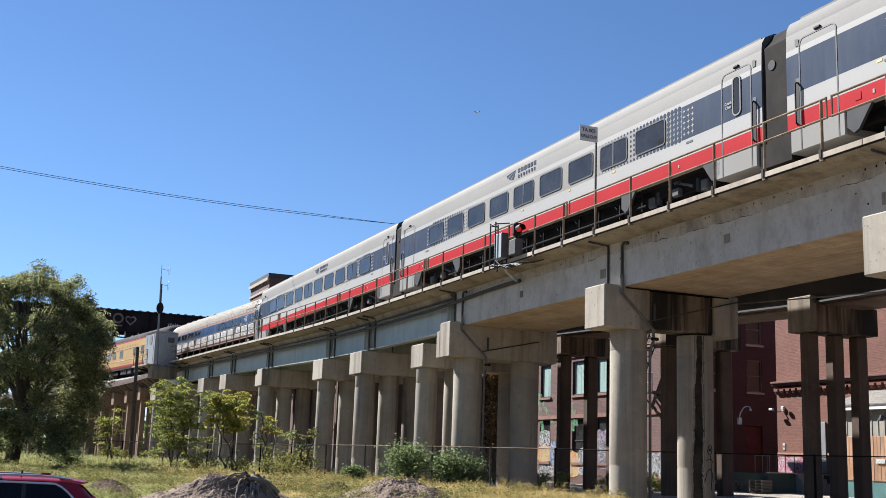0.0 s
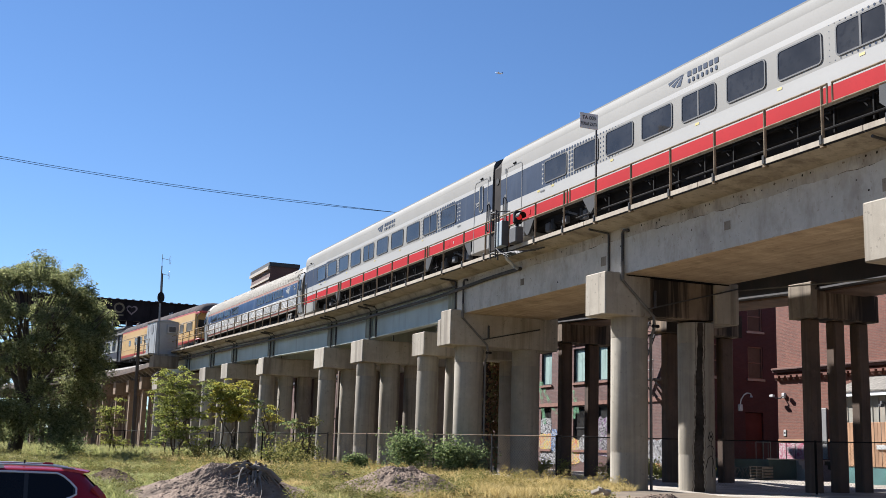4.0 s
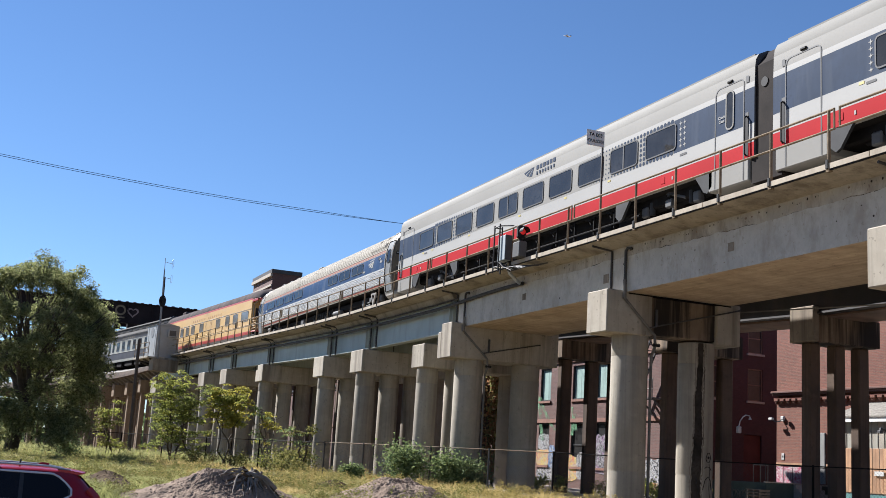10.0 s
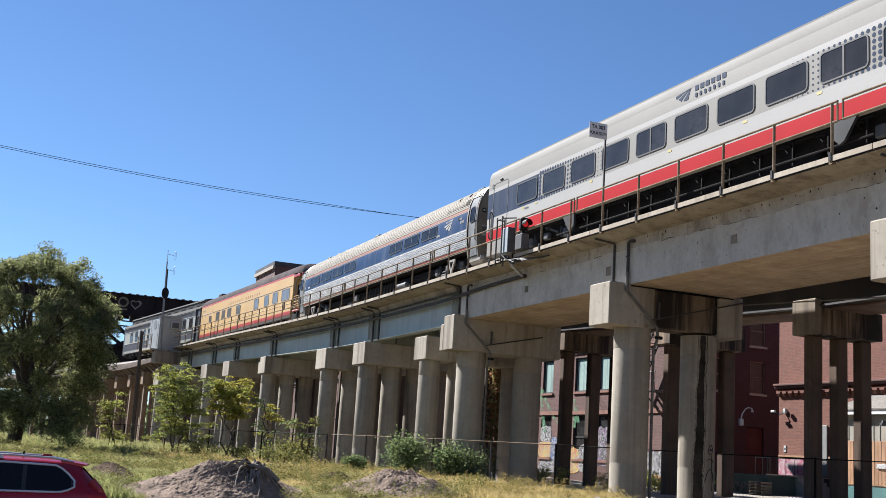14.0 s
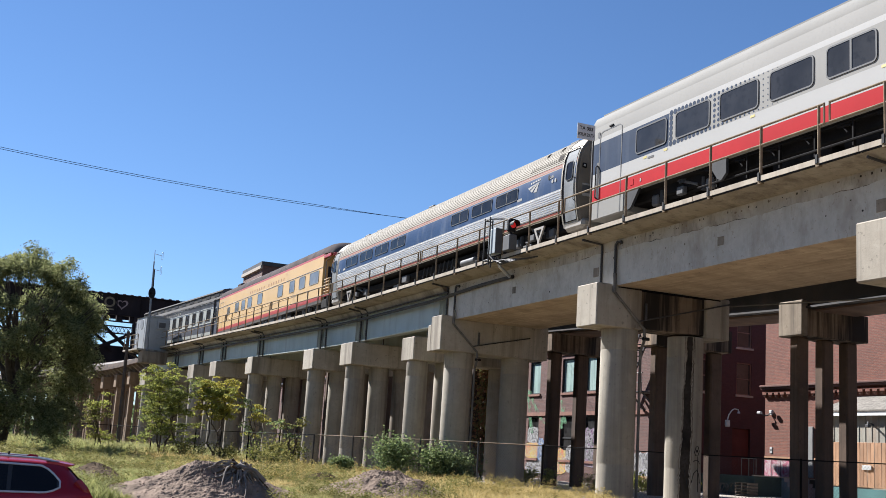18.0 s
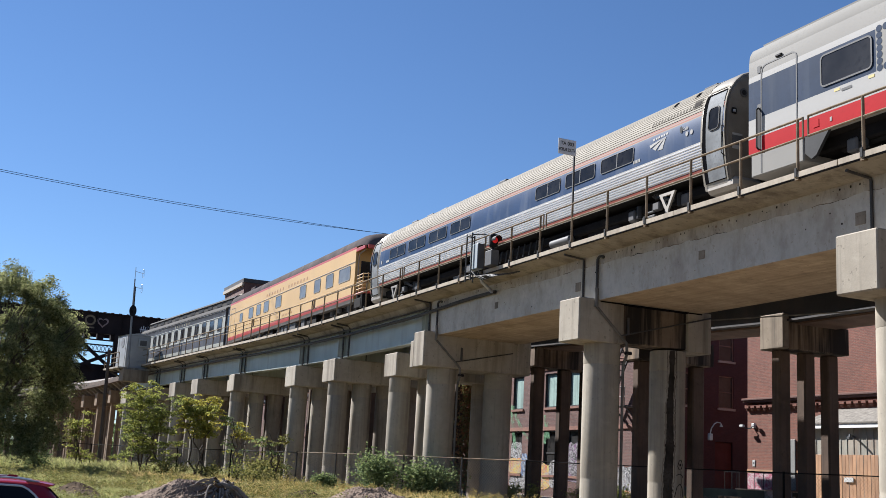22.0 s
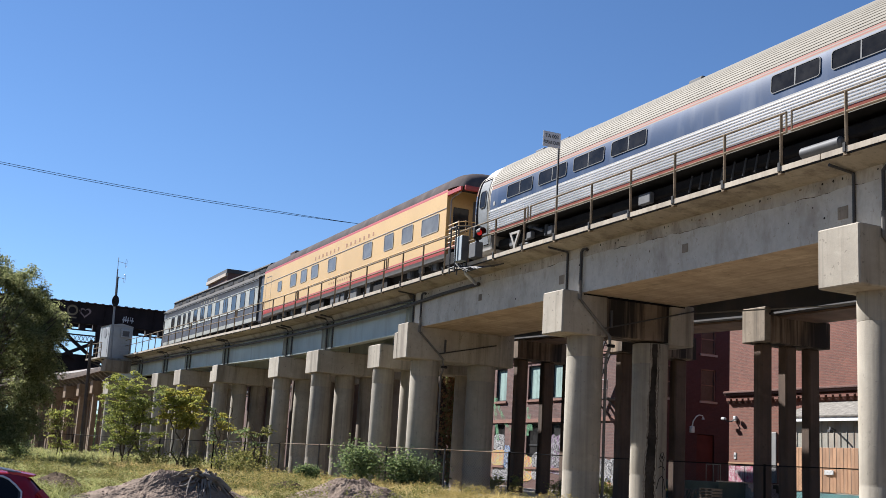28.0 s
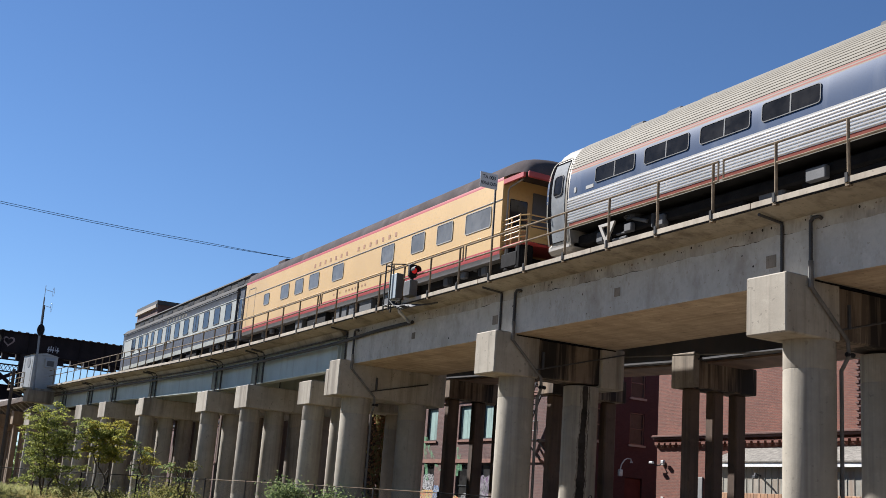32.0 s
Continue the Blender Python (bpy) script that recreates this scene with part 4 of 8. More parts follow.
def build_buildings():
    # the nearer block with the green-curtained windows, and its shaded end wall
    b = thing("brick_warehouse", Matrix(), "red brick warehouse with curtained sash windows and spray paint", "building")
    holes, wins = [], []
    for k in range(14):
        y = WY[k] if k < len(WY) else WY[-1] + 3.0 * (k - len(WY) + 1)
        for z in (2.35, 6.35):
            wins.append((y, y + 1.35, z, z + (2.6 if z < 3 else 2.05)))
    part("wall", wall_with_holes(34.0, 49.0, 160.0, 0.6, 8.9, wins, -1), BRICK_DARK, b)
    part("upper_wall", Geo().box(34.0, 49.0, 8.9, 34.35, 56.8, 10.2), BRICK_DARK, b)
    for w in wins:
        window(b, 34.0, *w, CURTAIN if w[2] > 6 else GLASS_DARK, RUBBER, BRICK_TRIM, -1, sash=w[2] < 6)
    # bands are brick, coloured lighter for the sun along them
    for z in (5.2, 8.85):
        part("stone_band", Geo().box(33.93, 49.0, z - 0.22, 34.0, 160.0, z), BRICK_TRIM, b)
    RY = 56.84                                # the yard between the wings is set back
    wend = [(45.18, 46.34, 10.1, 12.03), (45.18, 46.34, 7.1, 9.13), (41.8, 42.92, 10.1, 12.03), (41.8, 42.92, 7.1, 9.13), (44.9, 46.28, 2.17, 5.0)]
    # walls facing the camera get brick with their shade coloured in
    part("end_wall", wall_with_holes(RY, 41.2, 52.0, 0.6, 13.2, wend, 0), BRICK_SHADED, b, "brick wall at the back of the yard, shade in its maroon colour")
    part("end_wall", Geo().box(36.4, RY, 0.6, 41.2, RY + 0.35, 8.9), BRICK_SHADED, b)
    for w in wend[:4]:
        window(b, RY, *w, GLASS_DARK, RUST, STONE, 0)
    part("door", Geo().cbox(44.92, RY + 0.12, 2.17, 46.26, RY + 0.2, 4.98, 0.01), mat("dull_red_door_paint", (0.09, 0.026, 0.02), 0.7, spec=0.2), b)
    part("end_wall", Geo().box(34.36, 49.0, 0.6, 36.4, 49.35, 10.2), BRICK_SHADED, b)
    part("yard_wall", Geo().box(36.05, 49.36, 0.6, 36.4, RY - 0.01, 10.0), BRICK_SHADED, b)
    part("roof", Geo().box(33.8, 48.9, 10.2, 36.6, RY, 10.4), STEEL_DARK, b)
    part("roof", Geo().box(33.8, RY + 0.01, 8.9, 41.2, 160, 9.1), STEEL_DARK, b)
    part("roof", Geo().box(41.0, RY + 0.01, 13.22, 52, 160, 13.5), STEEL_DARK, b)
    part("side_wall", Geo().box(41.2, RY + 0.36, 9.1, 41.55, 160, 13.2), BRICK, b)
    part("back_wall", Geo().box(51.6, RY + 0.4, 0.6, 52, 160, 13.2), BRICK, b)
    part("back_wall", Geo().box(34.0, 160, 0.6, 41.0, 160.4, 8.9).box(41.0, 160, 0.6, 52, 160.4, 13.2), BRICK, b)
    # the sunlit block with the corbelled cornice
    c = thing("brick_factory", Matrix(), "sunlit red brick factory wall with corbelled cornice", "building")
    part("wall", Geo().box(40.9, 0, 0.6, 41.3, 48.98, 13.0), BRICK, c)
    part("side_wall", Geo().box(41.3, 48.6, 0.6, 60, 48.98, 13.0), BRICK, c)
    part("side_wall", Geo().box(41.3, 0, 0.6, 60, 0.4, 13.0), BRICK, c)
    part("roof", Geo().box(40.8, 0, 13.0, 60, 49, 13.3), STEEL_DARK, c)
    part("cornice", Geo().box(40.58, 0, 6.93, 40.9, 49.12, 7.0).box(40.66, 0, 6.80, 40.9, 49.08, 6.93), BRICK_DARK, c)
    part("weathered_ledge", Geo().box(40.6, 0, 7.002, 40.898, 49.1, 7.035), BRICK_TRIM, c)
    part("corbel_band", Geo().box(40.74, 0, 6.62, 40.9, 49.04, 6.68), BRICK, c)
    br = Geo().box(0, 0, 0.16, 0.2, 0.3, 0.28).box(0.06, 0.05, 0.06, 0.2, 0.26, 0.16).box(0.11, 0.1, 0, 0.2, 0.22, 0.06).mesh("bracket", BRICK)
    for k in range(60):
        part("bracket", br, None, c, at=pose(40.7, 48.68 - 0.47 * k, 6.34))
    for k in range(26):                       # toothed brick ends where an older wall was cut away
        part("brick", Geo().box(40.84, 34.9 + 0.1 * (k % 2), 7.1 + 0.155 * k, 40.9, 35.1 + 0.1 * (k % 2), 7.18 + 0.155 * k), BRICK_DARK, c)
    part("door", Geo().cbox(40.82, 45.2, 2.2, 40.9, 46.35, 4.8, 0.02), DOOR_GREY, c, "pale grey steel door")
    part("sill_band", Geo().box(40.86, 44.0, 3.05, 40.9, 48.97, 3.22), SHEET_TAN, c)
    part("painted_panel", Geo().box(40.88, 46.6, 2.12, 40.9, 48.96, 3.02), GRAFFITI_PINK, c, "white wall panel covered in pink spray paint")
    # dock in front of the end wall
    d = thing("loading_dock", Matrix(), "dark green loading dock with pipe railing and steps", "dock")
    part("platform", Geo().cbox(36.6, 44.6, 0.8, 41.2, 56.7, 2.1, 0.03), DOCK_GREEN, d)
    part("edge", Geo().box(36.55, 44.55, 2.1, 41.2, 44.7, 2.16), STONE, d)
    for k in range(9):
        part("baluster", Geo().bar((36.7 + 0.56 * k, 44.75, 2.1), (36.7 + 0.56 * k, 44.75, 3.0), 0.02, 6), PIPE, d)
    part("handrail", Geo().bar((36.6, 44.75, 3.0), (41.2, 44.75, 3.0), 0.025, 6), PIPE, d)
    for k in range(6):
        part("step", Geo().box(38.3, 43.3 + 0.22 * k, 0.9 + 0.2 * k, 39.9, 44.6, 1.1 + 0.2 * k), GALV, d)
    # shed and fence boards
    s = thing("lean_to_shed", Matrix(), "pale sheet-metal shed with white fascia beside the factory", "shed")
    part("wall", Geo().box(39.0, 18, 0.8, 39.1, 42.2, 5.2), SHEET, s)
    for k in range(60):
        part("batten", Geo().box(38.975, 18.1 + 0.4 * k, 1.9, 39.0, 18.13 + 0.4 * k, 5.2), SHEET, s)
    part("fascia", Geo().box(38.7, 18, 5.17, 38.8, 42.4, 5.38), WHITE_PAINT, s)
    part("roof", Geo().add([(38.65, 18, 5.38), (38.65, 42.5, 5.38), (40.9, 42.5, 6.2), (40.9, 18, 6.2), (38.65, 18, 5.44), (38.65, 42.5, 5.44), (40.9, 42.5, 6.28), (40.9, 18, 6.28)], [(0, 1, 2, 3), (7, 6, 5, 4), (0, 4, 5, 1), (1, 5, 6, 2), (3, 2, 6, 7), (0, 3, 7, 4)]), SHINGLE, s)
    part("bracket_lamp", Geo().tube([(38.98, 39.2, 4.75), (38.6, 39.15, 4.85), (38.45, 39.0, 4.7)], 0.045, 6).cbox(38.3, 38.85, 4.6, 38.5, 39.05, 4.74, 0.02), UNDER_GREY, s)
    part("notice", Geo().cbox(36.84, 37.2, 2.66, 36.88, 37.75, 2.86, 0.01), WHITE_DULL, s)
    f = thing("board_fence", Matrix(), "orange-tan corrugated fence panels by the shed", "fence")
    pl = Geo().cbox(0, 0, 0, 0.03, 0.205, 1.95, 0.012).mesh("panel", SHEET_TAN)
    for k in range(82):
        part("panel", pl, None, f, at=pose(36.9 + 0.012 * (k % 2), 22.8 + 0.21 * k, 1.9))
    part("base_wall", Geo().box(36.85, 22.6, 0.4, 37.05, 39.9, 1.85), TEAL, f)
    # the far tower-like roof behind the train
    t = thing("far_brick_tower", Matrix(), "far brick roof tower with stone cornice", "building")
    part("wall", Geo().box(37.4, 150, 0, 41.5, 161, 26.75), BRICK_DARK, t)
    part("cornice", Geo().box(37.1, 150.05, 26.3, 37.4, 161.2, 26.75).box(37.25, 150.05, 24.9, 37.4, 161.1, 25.2), STONE, t)
    part("roof", Geo().box(37.2, 149.85, 26.75, 41.6, 161.1, 27.3), STEEL_DARK, t)


build_buildings()


# ---- the train ----


def bogie(parent, y, frame_mat, outside=True):
    """A four-wheel truck; its wheelsets turn."""
    b = part("truck_frame", Geo().cbox(-1.14, y - 1.75, 0.42, -0.98, y + 1.75, 0.78, 0.05).cbox(0.98, y - 1.75, 0.42, 1.14, y + 1.75, 0.78, 0.05).cbox(-1.0, y - 0.3, 0.4, 1.0, y + 0.3, 0.7, 0.04), frame_mat, parent)
    for dy in (-1.25, 1.25):
        for x in (-1, 1):
            part("axle_box", Geo().cbox(x * 1.2 - 0.1, y + dy - 0.16, 0.3, x * 1.2 + 0.1, y + dy + 0.16, 0.62, 0.04), UNDER_GREY, b)
            part("spring", Geo().bar((x * 1.2, y + dy + (0.3 if dy < 0 else -0.3), 0.34), (x * 1.2, y + dy + (0.3 if dy < 0 else -0.3), 0.7), 0.09, 10), FAIRING, b)
    for x in (-1, 1):
        part("air_spring", Geo().bar((x * 1.05, y, 0.72), (x * 1.05, y, 1.0), 0.26, 14).bar((x * 1.05, y, 0.8), (x * 1.05, y, 0.92), 0.29, 14), RUBBER, b)
        part("damper", Geo().bar((x * 1.22, y - 0.7, 0.55), (x * 1.22, y + 0.25, 0.85), 0.05, 8), UNDER_GREY, b)
        part("brake_unit", Geo().cbox(x * 1.3 - 0.08, y - 0.22, 0.36, x * 1.3 + 0.08, y + 0.1, 0.6, 0.03), UNDER_GREY, b)
    for dy in (-1.25, 1.25):
        g = Geo()
        for x in (-1, 1):
            g.bar((x * 0.70, 0, 0), (x * 0.83, 0, 0), 0.46, 24).bar((x * 0.83, 0, 0), (x * 0.85, 0, 0), 0.36, 16).bar((x * 0.66, 0, 0), (x * 0.70, 0, 0), 0.485, 24)
            for q in range(3):
                g.box(x * 0.855 - 0.008, 0.2 * math.cos(q * 2.1) - 0.04, 0.2 * math.sin(q * 2.1) - 0.04, x * 0.855 + 0.008, 0.2 * math.cos(q * 2.1) + 0.04, 0.2 * math.sin(q * 2.1) + 0.04)
        g.bar((-0.7, 0, 0), (0.7, 0, 0), 0.09, 10)
        part("wheelset", g, UNDER, parent, at=pose(0, y + dy, 0.46))


CARS = []                                  # (thing, place of its middle along the line at the start, half of truck distance)


def shell(profile, cuts, mats_of):
    """A car body: a profile (x, z) carried along y through the cuts."""
    g = Geo()
    g.rings([[(x, y, z) for x, z in profile] for y in cuts], mats=mats_of)
    return g


def rounded(u0, u1, z0, z1, r, n=3):
    pts = []
    for cu, cz, a in ((u1 - r, z1 - r, 0), (u0 + r, z1 - r, 90), (u0 + r, z0 + r, 180), (u1 - r, z0 + r, 270)):
        pts += [(cu + r * math.cos(radians(a + 90 * i / n)), cz + r * math.sin(radians(a + 90 * i / n))) for i in range(n + 1)]
    return pts


def pane(parent, x, u0, u1, z0, z1, frame_mat, split=False, r=0.09, w=0.04, glass=None, lean=None):
    """A window on the camera side: rounded frame, glass, and a middle bar where it has one. lean gives x at a height."""
    at = lean or (lambda z: x)
    o, i = rounded(u0 - w, u1 + w, z0 - w, z1 + w, r + w), rounded(u0, u1, z0, z1, r)
    n = len(o)
    g = Geo()
    rings = [[(at(z) - 0.002, u, z) for u, z in o], [(at(z) - 0.018, u, z) for u, z in o], [(at(z) - 0.018, u, z) for u, z in i], [(at(z) - 0.004, u, z) for u, z in i]]
    g.rings(rings, ends=False)
    win = part("window", g, frame_mat, parent)
    part("pane", Geo().add([(at(z) - 0.008, u, z) for u, z in i], [tuple(range(n))]), glass or GLASS_DARK, win)
    if split:
        m = (u0 + u1) / 2
        part("mullion", Geo().box(at(z0) - 0.02, m - 0.03, z0, at(z0) - 0.006, m + 0.03, z1) if not lean else Geo().add([(at(z) - 0.016, u, z) for u, z in ((m - 0.02, z0), (m + 0.02, z0), (m + 0.02, z1), (m - 0.02, z1))], [(0, 1, 2, 3)]), frame_mat, win)
    return win


def outline(u0, u1, z0, z1, r, w, at, top_only=False):
    """A thin raised seam in the shape of a doorway."""
    pts = [(u1, z0)] + [(u1 - r + r * math.cos(radians(a)), z1 - r + r * math.sin(radians(a))) for a in range(0, 91, 30)] + [(u0 + r + r * math.cos(radians(a)), z1 - r + r * math.sin(radians(a))) for a in range(90, 181, 30)] + [(u0, z0)]
    full = [pts[0]]
    for (a, b), (c, d) in zip(pts, pts[1:]):
        m = max(1, int(abs(d - b) / 0.2))
        full += [(a + (c - a) * i / m, b + (d - b) * i / m) for i in range(1, m + 1)]
    pts = full
    g = Geo()
    for (a, b), (c, d) in zip(pts, pts[1:]):
        n = Vector((-(d - b), c - a)).normalized() * w / 2
        vs = [(at(zz) - 0.008, uu, zz) for uu, zz in ((a + n[0], b + n[1]), (c + n[0], d + n[1]), (c - n[0], d - n[1]), (a - n[0], b - n[1]))]
        g.add(vs, [(0, 1, 2, 3)])
    return g


def bars_of(rows, at, m=None):
    g = Geo()
    for u0, u1, z0, z1 in rows:
        g.add([(at(z0) - 0.005, u0, z0), (at(z0) - 0.005, u1, z0), (at(z1) - 0.005, u1, z1), (at(z1) - 0.005, u0, z1)], [(0, 1, 2, 3)])
    return g


V_LEN = 24.85


def fan_emblem(u0, z0, k, lean):
    """Three strips that sweep from a common point and widen."""
    em = Geo()
    for (ua, za), (ub, zb) in (((4.0, 2.20), (3.92, 2.07)), ((3.80, 2.03), (3.60, 1.91)), ((3.46, 1.88), (3.16, 1.86))):
        for f0, f1 in ((0.0, 0.34), (0.34, 0.67), (0.67, 1.0)):
            q = []
            for f, (u, z) in ((f0, (ua, za)), (f1, (ua, za)), (f1, (ub, zb)), (f0, (ub, zb))):
                zz = z0 + k * (z - 2.30) * f ** 1.25
                q.append((lean(zz), u0 + k * (u - 2.95) * f, zz))
            em.add(q, [(0, 1, 2, 3)])
    return em


def venture(wins, near_blue, far_blue, label, eo=0.0):
    """A modern single-level coach in white, blue and red; y = 0 is its middle, -y its leading end."""
    c = thing("passenger_coach", Matrix(), label, "train car", "coaches of the train")
    hl = V_LEN / 2
    half = [(1.2, 0.80), (1.50, 0.84), (1.60, 0.88), (1.605, 1.27), (1.60, 1.55), (1.60, 1.76), (1.60, 2.72), (1.595, 2.87), (1.585, 3.26), (1.56, 3.45), (1.47, 3.61), (1.2, 3.75), (0.6, 3.85), (0.0, 3.88)]
    prof = [(-x, z) for x, z in half] + [(x, z) for x, z in half[-2::-1]]
    nh = len(half)
    cuts = [-hl + 0.14, -hl + 2.4, -hl + near_blue, -hl + far_blue, hl - 1.8, hl + 0.08]

    def mats_of(j, i):
        k = i if i < nh - 1 else 2 * (nh - 1) - 1 - i
        if j < 0:
            return 4
        if i == 2 * nh - 2 or k == 0:
            return 7
        if k == 1:
            return 5
        if k == 2:
            return 2
        if k in (3, 4):
            return 1
        if k == 5:
            return 3 if j in (0, 1, 3, 4) else 0
        if k == 6:
            return 1
        return 6 if k >= 8 else 0

    part("body", shell(prof, cuts, mats_of), [V_CREAM, V_WHITE, V_RED, V_BLUE, UNDER_GREY, V_CREAM, V_ROOF, UNDER], c, smooth=True)
    part("underframe", Geo().cbox(-1.25, -hl + 0.3, 0.5, 1.25, hl - 0.3, 0.86, 0.05), UNDER, c)
    for y0, y1, m in ((-7.2, -5.4, UNDER), (-5.0, -1.6, UNDER), (-1.2, 2.2, UNDER), (2.6, 4.6, UNDER), (5.0, 7.0, UNDER)):
        part("equipment_case", Geo().cbox(-1.2, y0, 0.16, 1.2, y1, 0.84, 0.04), m, c)
    for k in range(12):
        y = -6.8 + 1.2 * k
        part("hanger", Geo().cbox(-1.47, y, 0.2, -1.40, y + 0.06, 0.84, 0.01).bar((-1.45, y + 0.1, 0.7), (-1.45, y + 0.5, 0.74), 0.03, 6).bar((-1.45, y + 0.2, 0.55), (-1.45, y + 0.42, 0.78), 0.02, 6), UNDER, c)
    part("pipe_run", Geo().bar((-1.47, -7, 0.34), (-1.47, 7.2, 0.34), 0.03, 6).bar((-1.46, -7, 0.78), (-1.46, 7.2, 0.78), 0.02, 6), UNDER, c)
    for y in (-hl + 4.2, hl - 4.2):
        bogie(c, y, UNDER)
        for sg in (-1, 1):
            g = Geo()
            vs = [(-1.58, y + sg * 1.6, 0.86), (-1.58, y + sg * 2.35, 0.86), (-1.58, y + sg * 2.35, 0.46), (-1.58, y + sg * 2.15, 0.3), (-1.58, y + sg * 2.0, 0.36)]
            g.rings([[(x, b, z) for _, b, z in vs] for x in (-1.60, -1.52)])
            part("skirt_fairing", g, FAIRING, c, "dark grey triangular skirt panel")
    # lower end panels below the red band
    for y0, y1 in ((-hl + 0.3, -hl + 2.0), (hl - 1.85, hl)):
        part("end_skirt", Geo().cbox(-1.60, y0 + 0.05, 0.30, 1.60, y1, 0.88, 0.03), V_CREAM, c)
    # windows, from the leading end
    z0, z1 = 1.91, 2.61
    W = [(cc - 0.73, cc + 0.73, k in (1, 4 if len(wins) < 10 else 5)) for k, cc in enumerate(wins)]
    for a, b, sp in W:
        pane(c, -1.602, -hl + a, -hl + b, z0, z1, FRAME_GREY, sp)
    part("blind", bars_of([(-hl + wins[-1] - 0.55, -hl + wins[-1] + 0.45, z1 - 0.17, z1 - 0.05)], lambda z: -1.600), V_WHITE, c)
    # doors
    for u0, u1 in ((-hl + 0.55, -hl + 1.72), (hl - 1.6, hl - 0.38)):
        part("door_seal", outline(u0, u1, 0.35, 3.06, 0.16, 0.035, lambda z: -1.60 if z < 2.86 else -1.60 + (z - 2.86) * 0.055), UNDER_GREY, c)
        part("door_light", Geo().cbox(-1.63, (u0 + u1) / 2 - 0.12, 3.10, -1.55, (u0 + u1) / 2 + 0.1, 3.17, 0.02), BLACK, c)
    pane(c, -1.602, -hl + 0.98, -hl + 1.24, 1.86, 2.84, V_CREAM, r=0.1)
    for u in (-hl + 0.42, hl - 0.3):
        part("grab_rail", Geo().tube([(-1.62, u, 0.95), (-1.68, u, 1.0), (-1.68, u, 1.95), (-1.62, u, 2.0)], 0.022, 6).cbox(-1.612, u - 0.06, 0.95, -1.60, u + 0.06, 2.0, 0.005), BLACK, c)
        part("marker_plate", bars_of([(u - 0.06, u + 0.06, 2.9, 3.08)], lambda z: -1.602), UNDER_GREY, c)
        part("marker_plate", bars_of([(u - 0.06, u + 0.06, 2.0, 2.1)], lambda z: -1.602), UNDER_GREY, c)
    # dots round the end windows
    dots = Geo()

    def dot(u, z, r):
        if r > 0.012:
            dots.disc((-1.6045, -hl + u, z), (0, 1, 0), (0, 0, 1), r, r, 10)
    for i in range(27):
        for edge, sg in ((near_blue, 1), (far_blue, -1)):
            u = edge + sg * (0.10 + 0.175 * i)
            for j in range(7):
                z = 1.815 + 0.148 * j
                if any(a - 0.08 < u < b + 0.08 and z0 - 0.05 < z < z1 + 0.05 for a, b, sp in W):
                    continue
                dot(u, z, 0.082 - 0.0028 * i)
    tagged(part("dot_pattern", dots, V_BLUE, c, "fading blue dots round the end windows"), kind="stuff")
    dia = Geo()
    for i in range(6):
        for j in range(5):
            edge = -hl + near_blue - 0.12 - 0.19 * i if i < 3 else -hl + far_blue + 0.12 + 0.19 * (i - 3)
            if any(-hl + a - 0.08 < edge < -hl + b + 0.08 for a, b, sp in W):
                continue
            u, z, r = edge, 1.92 + 0.163 * j, 0.075
            pts = []
            for q in range(8):
                rr = r if q % 2 == 0 else r * 0.3
                pts.append((-1.6045, u + rr * math.cos(q * math.pi / 4), z + rr * math.sin(q * math.pi / 4)))
            dia.add(pts, [tuple(range(8))])
    tagged(part("star_pattern", dia, V_WHITE, c, "white four-pointed stars on blue"), kind="stuff")
    # emblem: swooping strips and two plain lines for the lettering
    slant = lambda z: -1.606 + max(0.0, z - 2.87) * 0.045
    em = fan_emblem(-hl + eo + 13.58, 3.30, 0.72, slant)
    part("emblem", em, V_BLUE, c, "dark blue swooping emblem")
    for k in range(6):
        part("name_bar", bars_of([(-hl + eo + 12.05 + 0.24 * k, -hl + eo + 12.22 + 0.24 * k, 3.15, 3.30)], slant), V_BLUE, c)
    for k in range(7):
        part("name_bar", bars_of([(-hl + eo + 12.1 + 0.2 * k, -hl + eo + 12.19 + 0.2 * k, 2.96, 3.08)], slant), V_BLUE, c)
    for u in (6.9, 9.6, 12.9, 17.2, 20.9, 21.9):
        part("yellow_label", bars_of([(-hl + u, -hl + u + 0.17, 1.665, 1.73)], lambda z: -1.602), YEL_LABEL, c)
    for u in (-hl + 3.0, hl - 3.3):
        part("number_bar", bars_of([(u, u + 0.3, 1.62, 1.68)], lambda z: -1.603), UNDER_GREY, c)
        part("socket", Geo().cbox(-1.612, u + 1.0, 1.0, -1.6, u + 1.18, 1.18, 0.004), V_RED, c)
        part("socket", Geo().cbox(-1.612, u + 0.6, 1.02, -1.6, u + 0.66, 1.12, 0.004), V_WHITE, c)
    # words beside the door
    words("coach_class_words", "Coach\nClass", 0.11, V_WHITE, c, Matrix.Translation((-1.612, -hl + 1.45 + 0.0, 2.18)) @ Euler((radians(90), 0, radians(-90))).to_matrix().to_4x4(), 0.001)
    # roof
    part("roof_pod", Geo().cbox(-0.95, -hl + 0.8, 3.7, 0.95, -hl + 4.2, 3.94, 0.08).cbox(-0.95, hl - 4.6, 3.7, 0.95, hl - 1.2, 3.94, 0.08).cbox(-0.7, -5, 3.75, 0.7, 5, 3.92, 0.05), V_ROOF, c)
    part("roof_rib", Geo().box(-1.46, -hl + 0.3, 3.60, -1.38, hl - 0.3, 3.66), V_ROOF, c)
